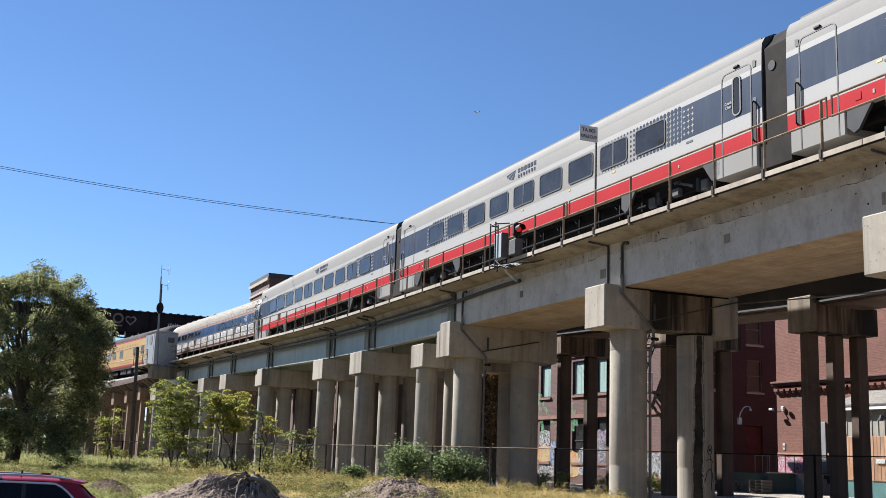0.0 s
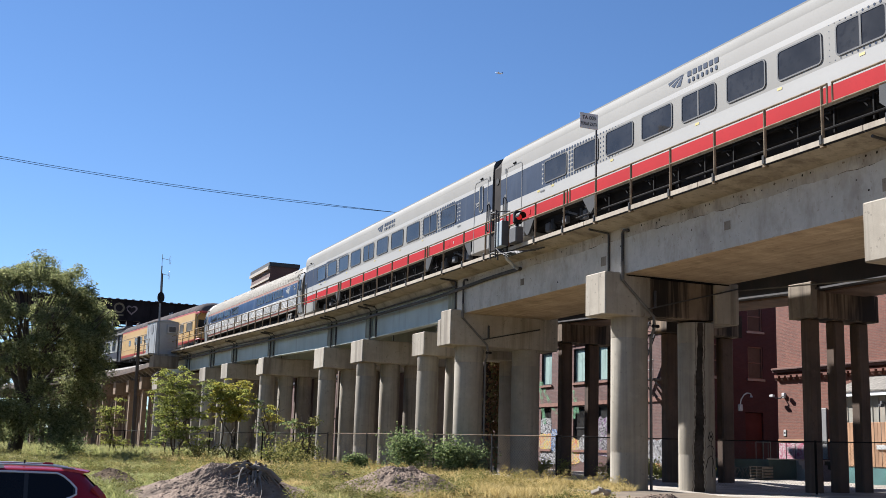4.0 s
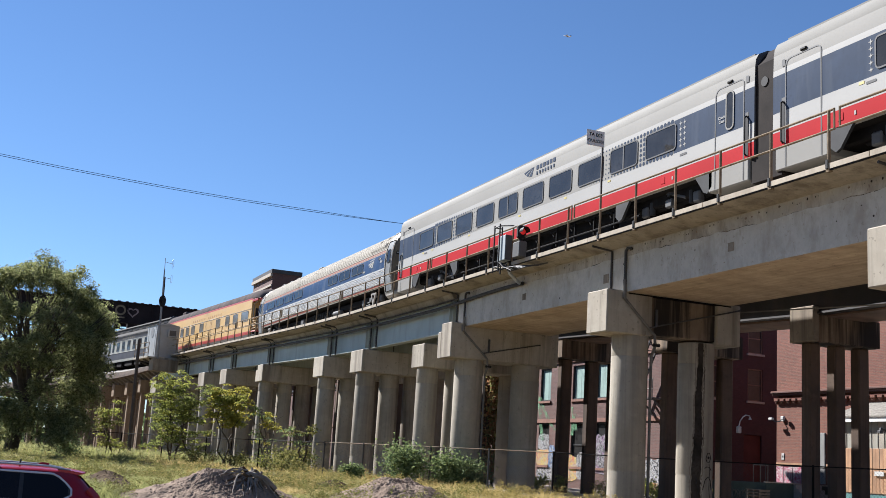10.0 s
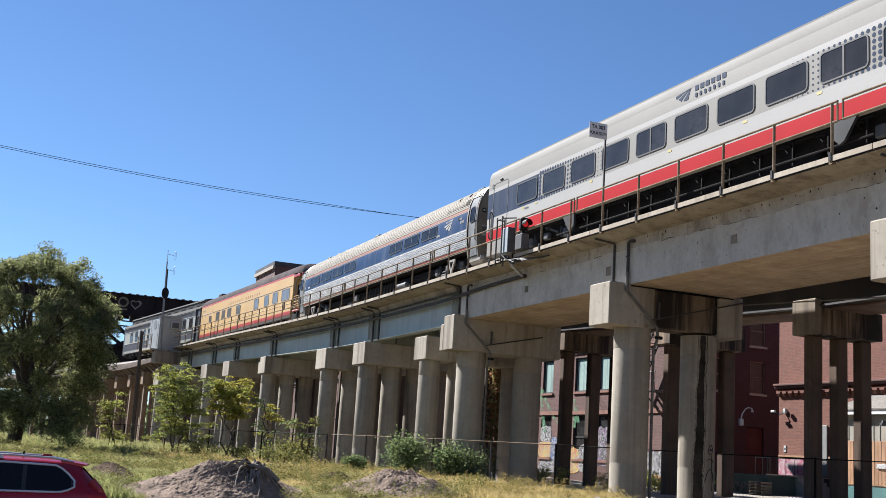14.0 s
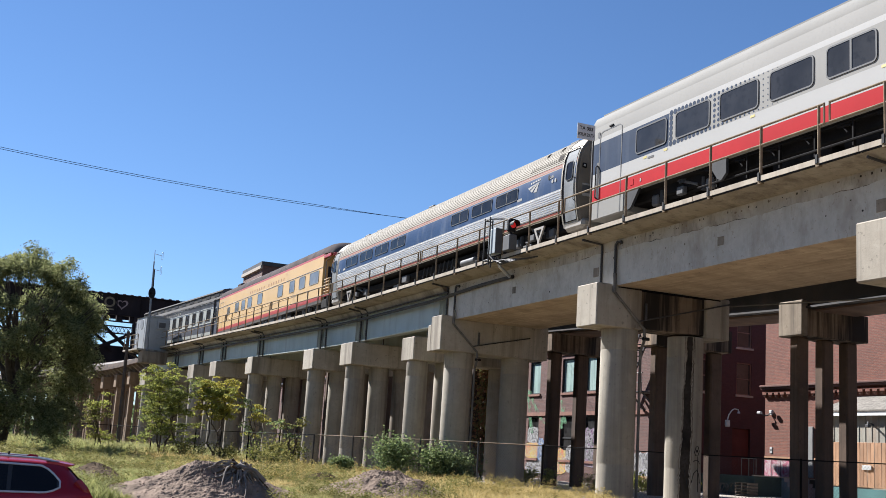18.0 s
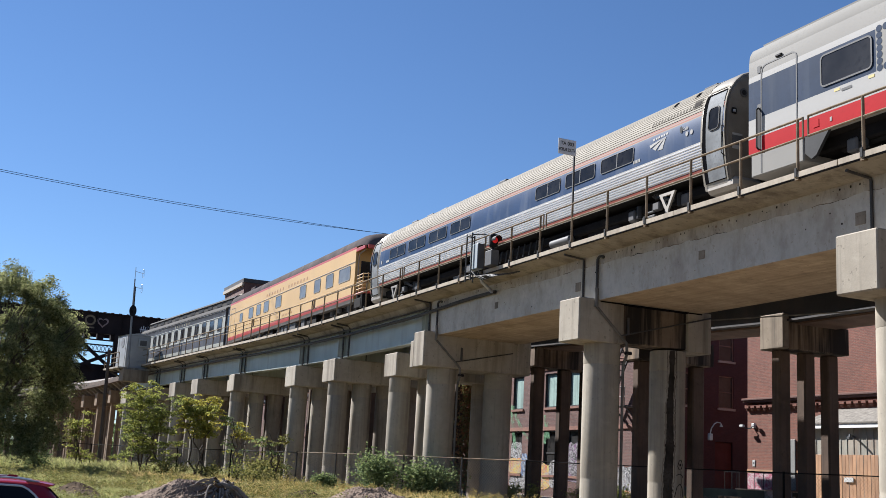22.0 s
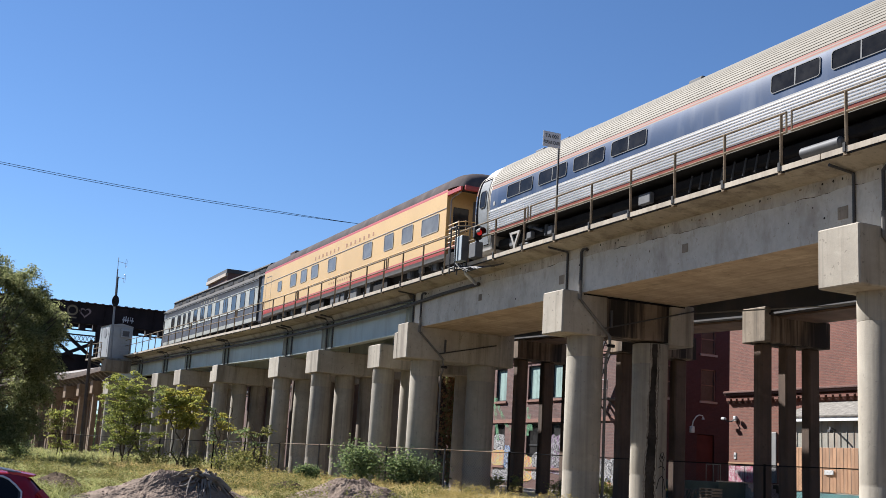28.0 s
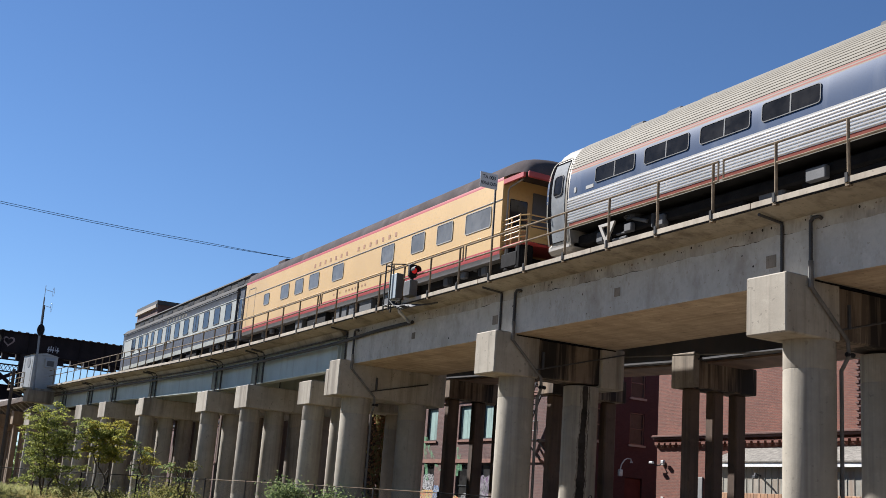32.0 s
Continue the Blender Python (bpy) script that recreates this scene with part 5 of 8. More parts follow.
    # gangway at the leading end
    part("gangway", Geo().rings([[(x, y, z) for x, z in [(-1.55, 0.2), (1.55, 0.2), (1.55, 3.25), (1.2, 3.7), (-1.2, 3.7), (-1.55, 3.25)]] for y in (-hl - 0.83, -hl - 0.42, -hl + 0.3)]), BELLOWS, c, "dark gangway bellows with round port")
    part("port_ring", Geo().bar((-1.57, -hl - 0.2, 2.75), (-1.54, -hl - 0.2, 2.75), 0.13, 14), BLACK, c)
    part("coupler", Geo().cbox(-0.2, -hl - 0.6, 0.55, 0.2, -hl + 0.4, 0.95, 0.03), UNDER, c)
    return c


VA, VB = [5.03 + 1.972 * k for k in range(9)], [4.25 + 1.94 * k for k in range(10)]
coach_a = venture(VA, 3.50, 21.2, "white, red and blue modern railway coach with dark windows")
CARS.append((coach_a, 20.9 + V_LEN / 2, V_LEN / 2 - 4.2))
CARS.append((copy_thing(coach_a, Matrix()), -4.8 + V_LEN / 2, V_LEN / 2 - 4.2))
coach_b = venture(VB, 3.60, 20.85, "white, red and blue modern railway coach next to the stainless coach", -1.55)
CARS.append((coach_b, 46.40 + V_LEN / 2, V_LEN / 2 - 4.2))

A_LEN = 25.95


def amfleet():
    """A fluted stainless-steel coach with a blue window band."""
    c = thing("stainless_coach", Matrix(), "fluted stainless steel coach with blue band and red stripes", "train car", "coaches of the train")
    hl = A_LEN / 2
    # smooth outline of half the section, x as a function of z
    def xs(z):
        if z < 1.75:
            return 1.60 - 0.10 * ((1.75 - z) / 1.05) ** 2
        return 1.60 * max(0.0, 1 - ((z - 1.75) / 1.95) ** 2.9) ** (1 / 2.3)
    pts, kinds = [], []
    z = 0.85
    pts.append((xs(z), z))

    def to(z, k):
        pts.append((xs(z), z))
        kinds.append(k)
    to(0.92, 0)
    to(1.01, 2)
    for k in range(9):                       # lower flutes
        a = 1.01 + 0.0755 * k
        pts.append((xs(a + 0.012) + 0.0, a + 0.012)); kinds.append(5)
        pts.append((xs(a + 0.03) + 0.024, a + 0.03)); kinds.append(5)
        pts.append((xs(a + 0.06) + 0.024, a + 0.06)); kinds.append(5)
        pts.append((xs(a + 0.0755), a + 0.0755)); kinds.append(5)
    to(1.73, 3)
    for zz in (1.85, 1.97, 2.09, 2.21, 2.33, 2.44):
        to(zz, 1)
    to(2.47, 0)
    to(2.51, 2)
    to(2.54, 0)
    to(2.58, 2)
    # roof flutes, evenly spaced round the curve and standing proud along its normal
    zs = 2.58 + 1.12 * (1 - (1 - np.arange(401) / 400) ** 2)
    cx, cz = np.array([xs(q) for q in zs]), zs
    arc = np.concatenate(([0.0], np.cumsum(np.hypot(np.diff(cx), np.diff(cz)))))
    for k in range(int((arc[-1] - 0.12) / 0.088)):
        for d, o in ((0.007, 0.0), (0.018, 0.0115), (0.067, 0.0115), (0.080, 0.0)):
            m = 0.088 * k + d
            x, z2 = np.interp(m, arc, cx), np.interp(m, arc, cz)
            tx, tz = np.interp(m + 0.03, arc, cx) - x, np.interp(m + 0.03, arc, cz) - z2
            ln = math.hypot(tx, tz)
            pts.append((float(x + o * tz / ln), float(z2 - o * tx / ln))); kinds.append(0)
    pts.append((0.0, 3.70)); kinds.append(0)
    prof = [(-x, z) for x, z in pts] + [(x, z) for x, z in pts[-2::-1]]
    nh = len(pts)

    def mats_of(j, i):
        if j < 0 or i >= 2 * nh - 2:
            return 4
        k = i if i < nh - 1 else 2 * (nh - 1) - 1 - i
        return kinds[k]

    def mats_low(j, i):
        return 6 if j >= 0 and i >= 2 * nh - 2 else mats_of(j, i)
    g = Geo()
    g.rings([[(x, y, z) for x, z in prof] for y in (-hl + 1.5, hl - 1.5)], mats=mats_low)
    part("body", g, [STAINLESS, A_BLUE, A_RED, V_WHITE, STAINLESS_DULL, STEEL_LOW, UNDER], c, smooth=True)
    # smooth tapered ends
    for sg in (-1, 1):
        rings = []
        base = [(x * 1.002, z) for x, z in [(-xs(0.40 + 3.25 * q / 16), 0.40 + 3.25 * q / 16) for q in range(17)] + [(0, 3.70)] + [(xs(3.65 - 3.25 * q / 16), 3.65 - 3.25 * q / 16) for q in range(17)]]
        for u, f in ((hl - 1.55, 1.0), (hl - 0.68, 1.0), (hl - 0.62, 0.992)):
            rings.append([(x * f, sg * u, 0.4 + (z - 0.4) * (f if z > 2 else 1)) for x, z in base])
        part("end_shell", Geo().rings(rings if sg > 0 else [r[::-1] for r in rings]), STAINLESS_DULL, c, smooth=True)
        rings = []
        for u, f in ((hl - 0.64, 0.982), (hl - 0.585, 0.975), (hl - 0.55, 0.955)):
            rings.append([(x * f, sg * u, 0.4 + (z - 0.4) * (f if z > 2 else 1)) for x, z in base])
        part("end_panel", Geo().rings(rings if sg > 0 else [r[::-1] for r in rings]), END_BROWN, c, "brown-grey end panel", smooth=True)
        face = sg * (hl - 0.55)
        part("port", Geo().bar((-1.04, face, 2.88), (-1.04, face + sg * 0.03, 2.88), 0.115, 18), UNDER_GREY, c)
        part("port_lens", Geo().bar((-1.04, face, 2.88), (-1.04, face + sg * 0.036, 2.88), 0.07, 16), BLACK, c)
        part("marker_lamp", Geo().cbox(-1.43, min(face, face + sg * 0.03), 2.26, -1.27, max(face, face + sg * 0.03), 2.42, 0.02), BLACK, c)
        part("marker_lens", Geo().cbox(-1.39, min(face, face + sg * 0.036), 2.30, -1.31, max(face, face + sg * 0.036), 2.38, 0.01), GALV, c)
        for z0, z1, pm in ((1.34, 1.76, V_WHITE), (1.44, 1.70, UNDER_GREY)):
            dy = 0.012 if pm is V_WHITE else 0.018
            part("end_notice", Geo().cbox(-1.40, min(face, face + sg * dy), z0, -1.08, max(face, face + sg * dy), z1, 0.004), pm, c)
        part("grab_rail", Geo().tube([(-1.60, sg * (hl - 0.66), 1.95), (-1.66, sg * (hl - 0.64), 1.92), (-1.67, sg * (hl - 0.64), 1.2), (-1.60, sg * (hl - 0.66), 1.17)], 0.014, 6), BLACK, c)
        ue = sg * (hl - 1.02)
        at = lambda zz: -xs(zz) * 1.003 - 0.004
        strip = lambda u0, u1, za, zb, o, n=16: Geo().rings([[(at(za + (zb - za) * q / n) - o, ue + u, za + (zb - za) * q / n) for q in range(n + 1)] for u in (u0, u1)], closed=False, ends=False)
        part("door_frame", outline(ue - 0.42, ue + 0.50, 0.52, 3.06, 0.16, 0.05, lambda zz: at(zz) - 0.008), STAINLESS, c)
        # black sheet on the shell stands in for the recess's inner shade
        part("door_gap", strip(-0.36, 0.46, 0.56, 2.98, 0.010), DOOR_DARK, c)
        part("door", strip(-0.36, 0.30, 0.58, 2.90, 0.022), DOOR_STEEL, c, "pale steel sliding door")
        pane(c, 0, ue - 0.22, ue + 0.17, 1.92, 2.50, BLACK, r=0.09, w=0.03, glass=GLASS_SMOKE, lean=lambda zz: at(zz) - 0.03)
        # the coloured bands go on across the corner post
        e0, e1 = (-0.41, -0.37) if sg < 0 else (0.46, 0.55)
        for za, zb, pm in ((1.76, 2.42, A_BLUE), (2.47, 2.51, A_RED), (2.54, 2.58, A_RED)):
            part("band", strip(e0, e1, za, zb, 0.016, 4), pm, c)
        part("gangway", Geo().cbox(-0.62, min(sg * (hl - 0.6), sg * (hl + 0.10)), 0.5, 0.62, max(sg * (hl - 0.6), sg * (hl + 0.10)), 2.9, 0.06), BELLOWS, c)
        part("coupler", Geo().cbox(-0.18, sg * hl - 0.5, 0.55, 0.18, sg * hl + 0.12, 0.92, 0.03), UNDER, c)
        part("end_skirt", Geo().cbox(-1.45, sg * (hl - 0.95) - 0.6, 0.28, 1.45, sg * (hl - 0.95) + 0.6, 0.6, 0.1), STAINLESS_DULL, c)
    lean = lambda zz: -xs(zz) - 0.003
    z0, z1 = 1.93, 2.36
    for a, b in ((4.65, 6.33), (6.7, 8.38), (8.75, 10.3), (15.27, 16.95), (17.35, 18.99), (19.42, 21.08), (21.51, 23.17)):
        pane(c, 0, -hl + a, -hl + b, z0, z1, UNDER_GREY, True, r=0.07, w=0.022, glass=GLASS_SMOKE, lean=lean)
    em = fan_emblem(-hl + 3.08, 2.27, 0.74, lambda zz: lean(zz) - 0.006)
    words("cafe_words", "Caf\u00e9", 0.13, V_WHITE, c, Matrix.Translation((lean(2.28) - 0.012, -hl + 2.22, 2.26)) @ Euler((radians(90), 0, radians(-90))).to_matrix().to_4x4(), 0.001)
    part("emblem", em, V_WHITE, c, "white swooping emblem")
    for k in range(6):
        part("name_bar", bars_of([(-hl + 3.02 + 0.12 * k, -hl + 3.10 + 0.12 * k, 2.32 - 0.006 * k, 2.38 - 0.006 * k)], lean), V_WHITE, c)
    part("number_bar", bars_of([(-hl + 4.30 + 0.07 * k, -hl + 4.35 + 0.07 * k, 1.84, 1.93) for k in range(5)], lean), V_WHITE, c)
    part("number_bar", bars_of([(hl - 2.7, hl - 2.35, 1.82, 1.92)], lean), V_WHITE, c)
    part("notice_discs", Geo().disc((lean(2.1) - 0.012, -hl + 1.95, 2.1), (0, 1, 0), (0, 0, 1), 0.06, 0.07).disc((lean(2.1) - 0.012, -hl + 2.15, 2.1), (0, 1, 0), (0, 0, 1), 0.06, 0.07).disc((lean(1.92) - 0.01, hl - 1.85, 1.92), (0, 1, 0), (0, 0, 1), 0.06, 0.09), V_WHITE, c)
    part("horn_cup", Geo().disc((lean(2.3) - 0.02, -hl + 2.4, 2.28), (0, 1, 0), (0, 0, 1), 0.06, 0.1), BLACK, c)
    proud = lambda zz: -xs(zz) - 0.016
    part("name_plate", bars_of([(-hl + 2.05, -hl + 3.95, 2.76, 2.89)], proud), STAINLESS, c)
    for k in range(13):
        part("name_bar", bars_of([(-hl + 2.12 + 0.14 * k, -hl + 2.20 + 0.14 * k, 2.78, 2.87)], lambda zz: proud(zz) - 0.004), PLATE_GREY, c)
    part("roof_window_frame", bars_of([(-hl + 1.66, -hl + 2.02, 2.74, 2.98)], lambda zz: proud(zz) - 0.002), PLATE_GREY, c)
    part("roof_window", bars_of([(-hl + 1.71, -hl + 1.97, 2.79, 2.93)], lambda zz: proud(zz) - 0.008), BELLOWS, c)
    for u in (-hl + 2.0, -hl + 3.0):
        part("roof_vent", bars_of([(u, u + 0.24, 3.16, 3.36)], proud), STAINLESS, c)
        part("vent_opening", bars_of([(u + 0.04, u + 0.20, 3.19, 3.33)], lambda zz: proud(zz) - 0.012), DOOR_DARK, c)
    part("underframe", Geo().cbox(-1.2, -hl + 0.8, 0.42, 1.2, hl - 0.8, 0.72, 0.05), UNDER, c)
    for y0, y1, mm in ((-7.0, -5.2, UNDER), (-4.8, -2.4, UNDER), (-1.9, 0.4, UNDER), (0.9, 3.3, UNDER), (3.8, 4.6, UNDER_GREY), (5.0, 6.6, UNDER)):
        part("equipment_case", Geo().cbox(-1.12, y0, 0.14, 1.12, y1, 0.74, 0.05), mm, c)
    part("air_tank", Geo().bar((-1.32, -4.55, 0.34), (-1.32, -3.4, 0.34), 0.13, 20).bar((-1.32, -4.60, 0.34), (-1.32, -4.55, 0.34), 0.07, 20, 0.13), UNDER_GREY, c, "grey air tank", smooth=True)
    part("battery_box", Geo().cbox(-1.36, 2.4, 0.32, -1.2, 2.95, 0.62, 0.02), UNDER_GREY, c, "grey box")
    for k in range(9):
        part("pipe_drop", Geo().bar((-1.2, -2.6 + 0.42 * k, 0.74), (-1.22, -2.5 + 0.42 * k, 0.3), 0.03, 6), FAIRING, c)
    for y in (-hl + 3.9, hl - 3.9):
        bogie(c, y, UNDER)
        g = Geo()
        o, q = [(-1.08, 0.72), (-0.36, 0.72), (-0.64, 0.26), (-0.68, 0.1), (-0.76, 0.1), (-0.80, 0.26)], [(-0.92, 0.64), (-0.52, 0.64), (-0.69, 0.36), (-0.70, 0.34), (-0.74, 0.34), (-0.75, 0.36)]
        g.rings([[(x, y + (a if y < 0 else -a), z) for a, z in p] for x, p in ((-1.42, q), (-1.48, q), (-1.48, o), (-1.42, o))], ends=False)
        part("anchor_bracket", g, STAINLESS_DULL, c, "pale triangular bracket")
        part("equaliser", Geo().cbox(-1.36, y + 0.0, 0.2, -1.28, y + 0.6, 0.28, 0.02).cbox(-1.36, y + 0.05, 0.34, -1.28, y + 0.45, 0.4, 0.02), UNDER_GREY, c)
    for u, x in ((-hl + 2.2, -0.5), (-hl + 3.0, -0.2), (hl - 3.6, -0.6), (hl - 5.0, -0.5), (hl - 6.2, -0.4), (0.9, -0.75)):
        zt = 3.68 - 0.22 * (abs(x) / 0.75) ** 2
        part("roof_hatch", Geo().cbox(x - 0.3, u - 0.3, zt - 0.1, x + 0.3, u + 0.3, zt + 0.06, 0.04), UNDER_GREY, c)
    return c


am = amfleet()
CARS.append((am, 71.65 + A_LEN / 2, A_LEN / 2 - 3.9))
LAST = []
SLACK = (coach_b, am)                      # these two close up as the couplers run in

Y_LETTER = mat("orange_brown_lettering", (0.30, 0.14, 0.055), 0.5, var=0.05, bump=0.0)
Y_LEN = 25.4


def yellow_car():
    """A smooth-sided business car in yellow with red stripes and an open platform at its leading end."""
    c = thing("yellow_business_car", Matrix(), "golden yellow railway car with red stripes and open platform", "train car", "coaches of the train")
    hl = Y_LEN / 2
    half = [(1.50, 0.60), (1.52, 0.74), (1.53, 0.76), (1.53, 0.99), (1.535, 1.4), (1.535, 3.14), (1.53, 3.25), (1.50, 3.38), (1.38, 3.62), (1.12, 3.81), (0.72, 3.94), (0.3, 4.0), (0.0, 4.01)]
    prof = [(-x, z) for x, z in half] + [(x, z) for x, z in half[-2::-1]]
    nh = len(half)

    def mats_of(j, i):
        if j < 0 or i >= 2 * nh - 2:
            return 0 if j < 0 else 3
        k = i if i < nh - 1 else 2 * (nh - 1) - 1 - i
        return 3 if k <= 1 else 1 if k == 2 else 0 if k <= 4 else 1 if k == 5 else 2
    y0 = -hl + 1.25
    g = Geo()
    g.rings([[(x, y, z) for x, z in prof] for y in (y0, hl - 0.15)], mats=mats_of)
    part("body", g, [YELLOW, Y_RED, Y_ROOF, Y_GREY], c, smooth=True)
    # roof hood over the platform
    hood = [(x, z) for x, z in half if z >= 3.2]
    hood = [(-x, z) for x, z in hood] + [(x, z) for x, z in hood[-2::-1]]
    part("hood", Geo().rings([[(x * f, y, 3.1 + (z - 3.1) * g2) for x, z in hood] for y, f, g2 in ((y0, 1, 1), (-hl + 0.85, 1.0, 0.97), (-hl + 0.5, 0.985, 0.86), (-hl + 0.22, 0.95, 0.64), (-hl + 0.06, 0.9, 0.38), (-hl, 0.86, 0.12))]), Y_ROOF, c, smooth=True)
    part("hood_trim", Geo().cbox(-1.54, -hl + 0.1, 3.0, -1.46, y0, 3.16, 0.01).cbox(-1.4, -hl - 0.01, 3.0, 1.4, -hl + 0.08, 3.2, 0.02).cbox(1.46, -hl + 0.1, 3.0, 1.54, y0, 3.16, 0.01), Y_RED, c)
    part("platform_floor", Geo().cbox(-1.5, -hl, 0.88, 1.5, y0, 0.98, 0.03), Y_RED, c)
    for u in (-hl + 0.32, -hl + 0.95):
        part("step_well", Geo().bar((-1.22, u, 0.2), (-1.22, u, 0.88), 0.27, 16), UNDER, c)
    part("rear_door", Geo().cbox(-0.42, y0 - 0.03, 1.0, 0.42, y0 + 0.01, 2.95, 0.02), Y_GREY, c)
    for x in (-1.25, 0.6):
        part("rear_window", Geo().cbox(x, y0 - 0.02, 1.7, x + 0.65, y0 + 0.01, 2.6, 0.02), GLASS_DARK, c)
    for x in (-1.42, 1.42):
        part("corner_post", Geo().tube([(x, y0 - 0.14, 0.98), (x, y0 - 0.14, 2.78), (x, y0 - 0.22, 2.88), (x, -hl + 0.3, 2.98)], 0.028, 8), STAINLESS_DULL, c)
    for z in (1.15, 1.32, 1.49, 1.66, 1.82):
        part("gate_rail", Geo().tube([(-1.45, y0 - 0.02, z), (-1.47, -hl + 0.25, z), (-1.3, -hl + 0.02, z), (-0.5, -hl - 0.05, z), (0.5, -hl - 0.05, z), (1.3, -hl + 0.02, z), (1.47, -hl + 0.25, z), (1.45, y0 - 0.02, z)], 0.022, 6), YELLOW, c)
    for x, y in ((-1.47, -hl + 0.25), (-1.3, -hl + 0.02), (-0.5, -hl - 0.05), (0.5, -hl - 0.05), (1.3, -hl + 0.02), (-1.46, -hl + 0.75)):
        part("gate_post", Geo().bar((x, y, 0.98), (x, y, 1.86), 0.022, 6), YELLOW, c)
    part("end_apron", Geo().cbox(-1.28, -hl - 0.03, 0.98, 1.28, -hl - 0.01, 1.42, 0.006), YELLOW, c)
    part("drum_sign", Geo().bar((0, -hl - 0.12, 1.5), (0, -hl - 0.06, 1.5), 0.42, 20), BLACK, c)
    at = lambda z: -1.537
    for a, b, z0, z1 in ((1.9, 3.45, 1.76, 2.41), (4.35, 5.4, 1.76, 2.41), (6.35, 7.3, 1.76, 2.41), (8.75, 9.75, 1.76, 2.41), (13.3, 14.35, 1.78, 2.40), (15.85, 16.85, 1.78, 2.40), (17.6, 18.5, 1.78, 2.40), (19.3, 20.25, 1.78, 2.40), (21.8, 22.45, 1.8, 2.3)):
        pane(c, -1.537, -hl + a, -hl + b, z0, z1, STAINLESS_DULL, r=0.06, w=0.03, glass=GLASS_BLIND)
    for z in (1.43, 2.50):
        part("belt_rail", Geo().cbox(-1.552, y0, z, -1.533, hl - 0.15, z + 0.035, 0.006), Y_GREY if z > 2 else YELLOW, c)
    for k in range(15):
        if k != 7:
            part("letter_bar", bars_of([(-hl + 8.6 + 0.55 * k, -hl + 8.76 + 0.55 * k, 2.66, 2.83)], at), Y_LETTER, c)
    for k in range(11):
        if k != 7:
            part("name_bar", bars_of([(-hl + 11.0 + 0.3 * k, -hl + 11.1 + 0.3 * k, 1.13, 1.22)], at), Y_LETTER, c)
    part("vestibule_door", outline(hl - 1.6, hl - 0.6, 0.85, 2.85, 0.05, 0.03, at), Y_GREY, c)
    part("end_diaphragm", Geo().cbox(-0.6, hl - 0.2, 0.8, 0.6, hl + 0.2, 3.2, 0.05), BELLOWS, c)
    part("roof_vent", Geo().cbox(-0.85, hl - 3.4, 3.8, -0.3, hl - 2.4, 4.15, 0.06), Y_ROOF, c)
    part("underframe", Geo().cbox(-1.2, -hl + 0.6, 0.35, 1.2, hl - 0.5, 0.65, 0.05), UNDER, c)
    for a, b, mm in ((7.0, 8.6, UNDER), (9.0, 9.6, UNDER_GREY), (10.6, 11.7, UNDER_GREY), (12.2, 12.7, UNDER_GREY), (12.9, 13.4, UNDER_GREY), (13.6, 14.1, UNDER_GREY), (15.0, 17.0, UNDER), (17.6, 18.4, UNDER_GREY)):
        part("equipment_case", Geo().cbox(-1.4, -hl + a, 0.12, 1.4, -hl + b, 0.62, 0.03), mm, c)
    part("platform_step", Geo().cbox(-1.5, -hl + 0.3, 0.25, -0.95, -hl + 1.2, 0.72, 0.03), UNDER, c)
    for y in (-hl + 3.8, hl - 3.8):
        bogie(c, y, UNDER)
    return c


yc = yellow_car()
CARS.append((yc, 97.75 + Y_LEN / 2, Y_LEN / 2 - 3.8))

P_LEN = 24.8


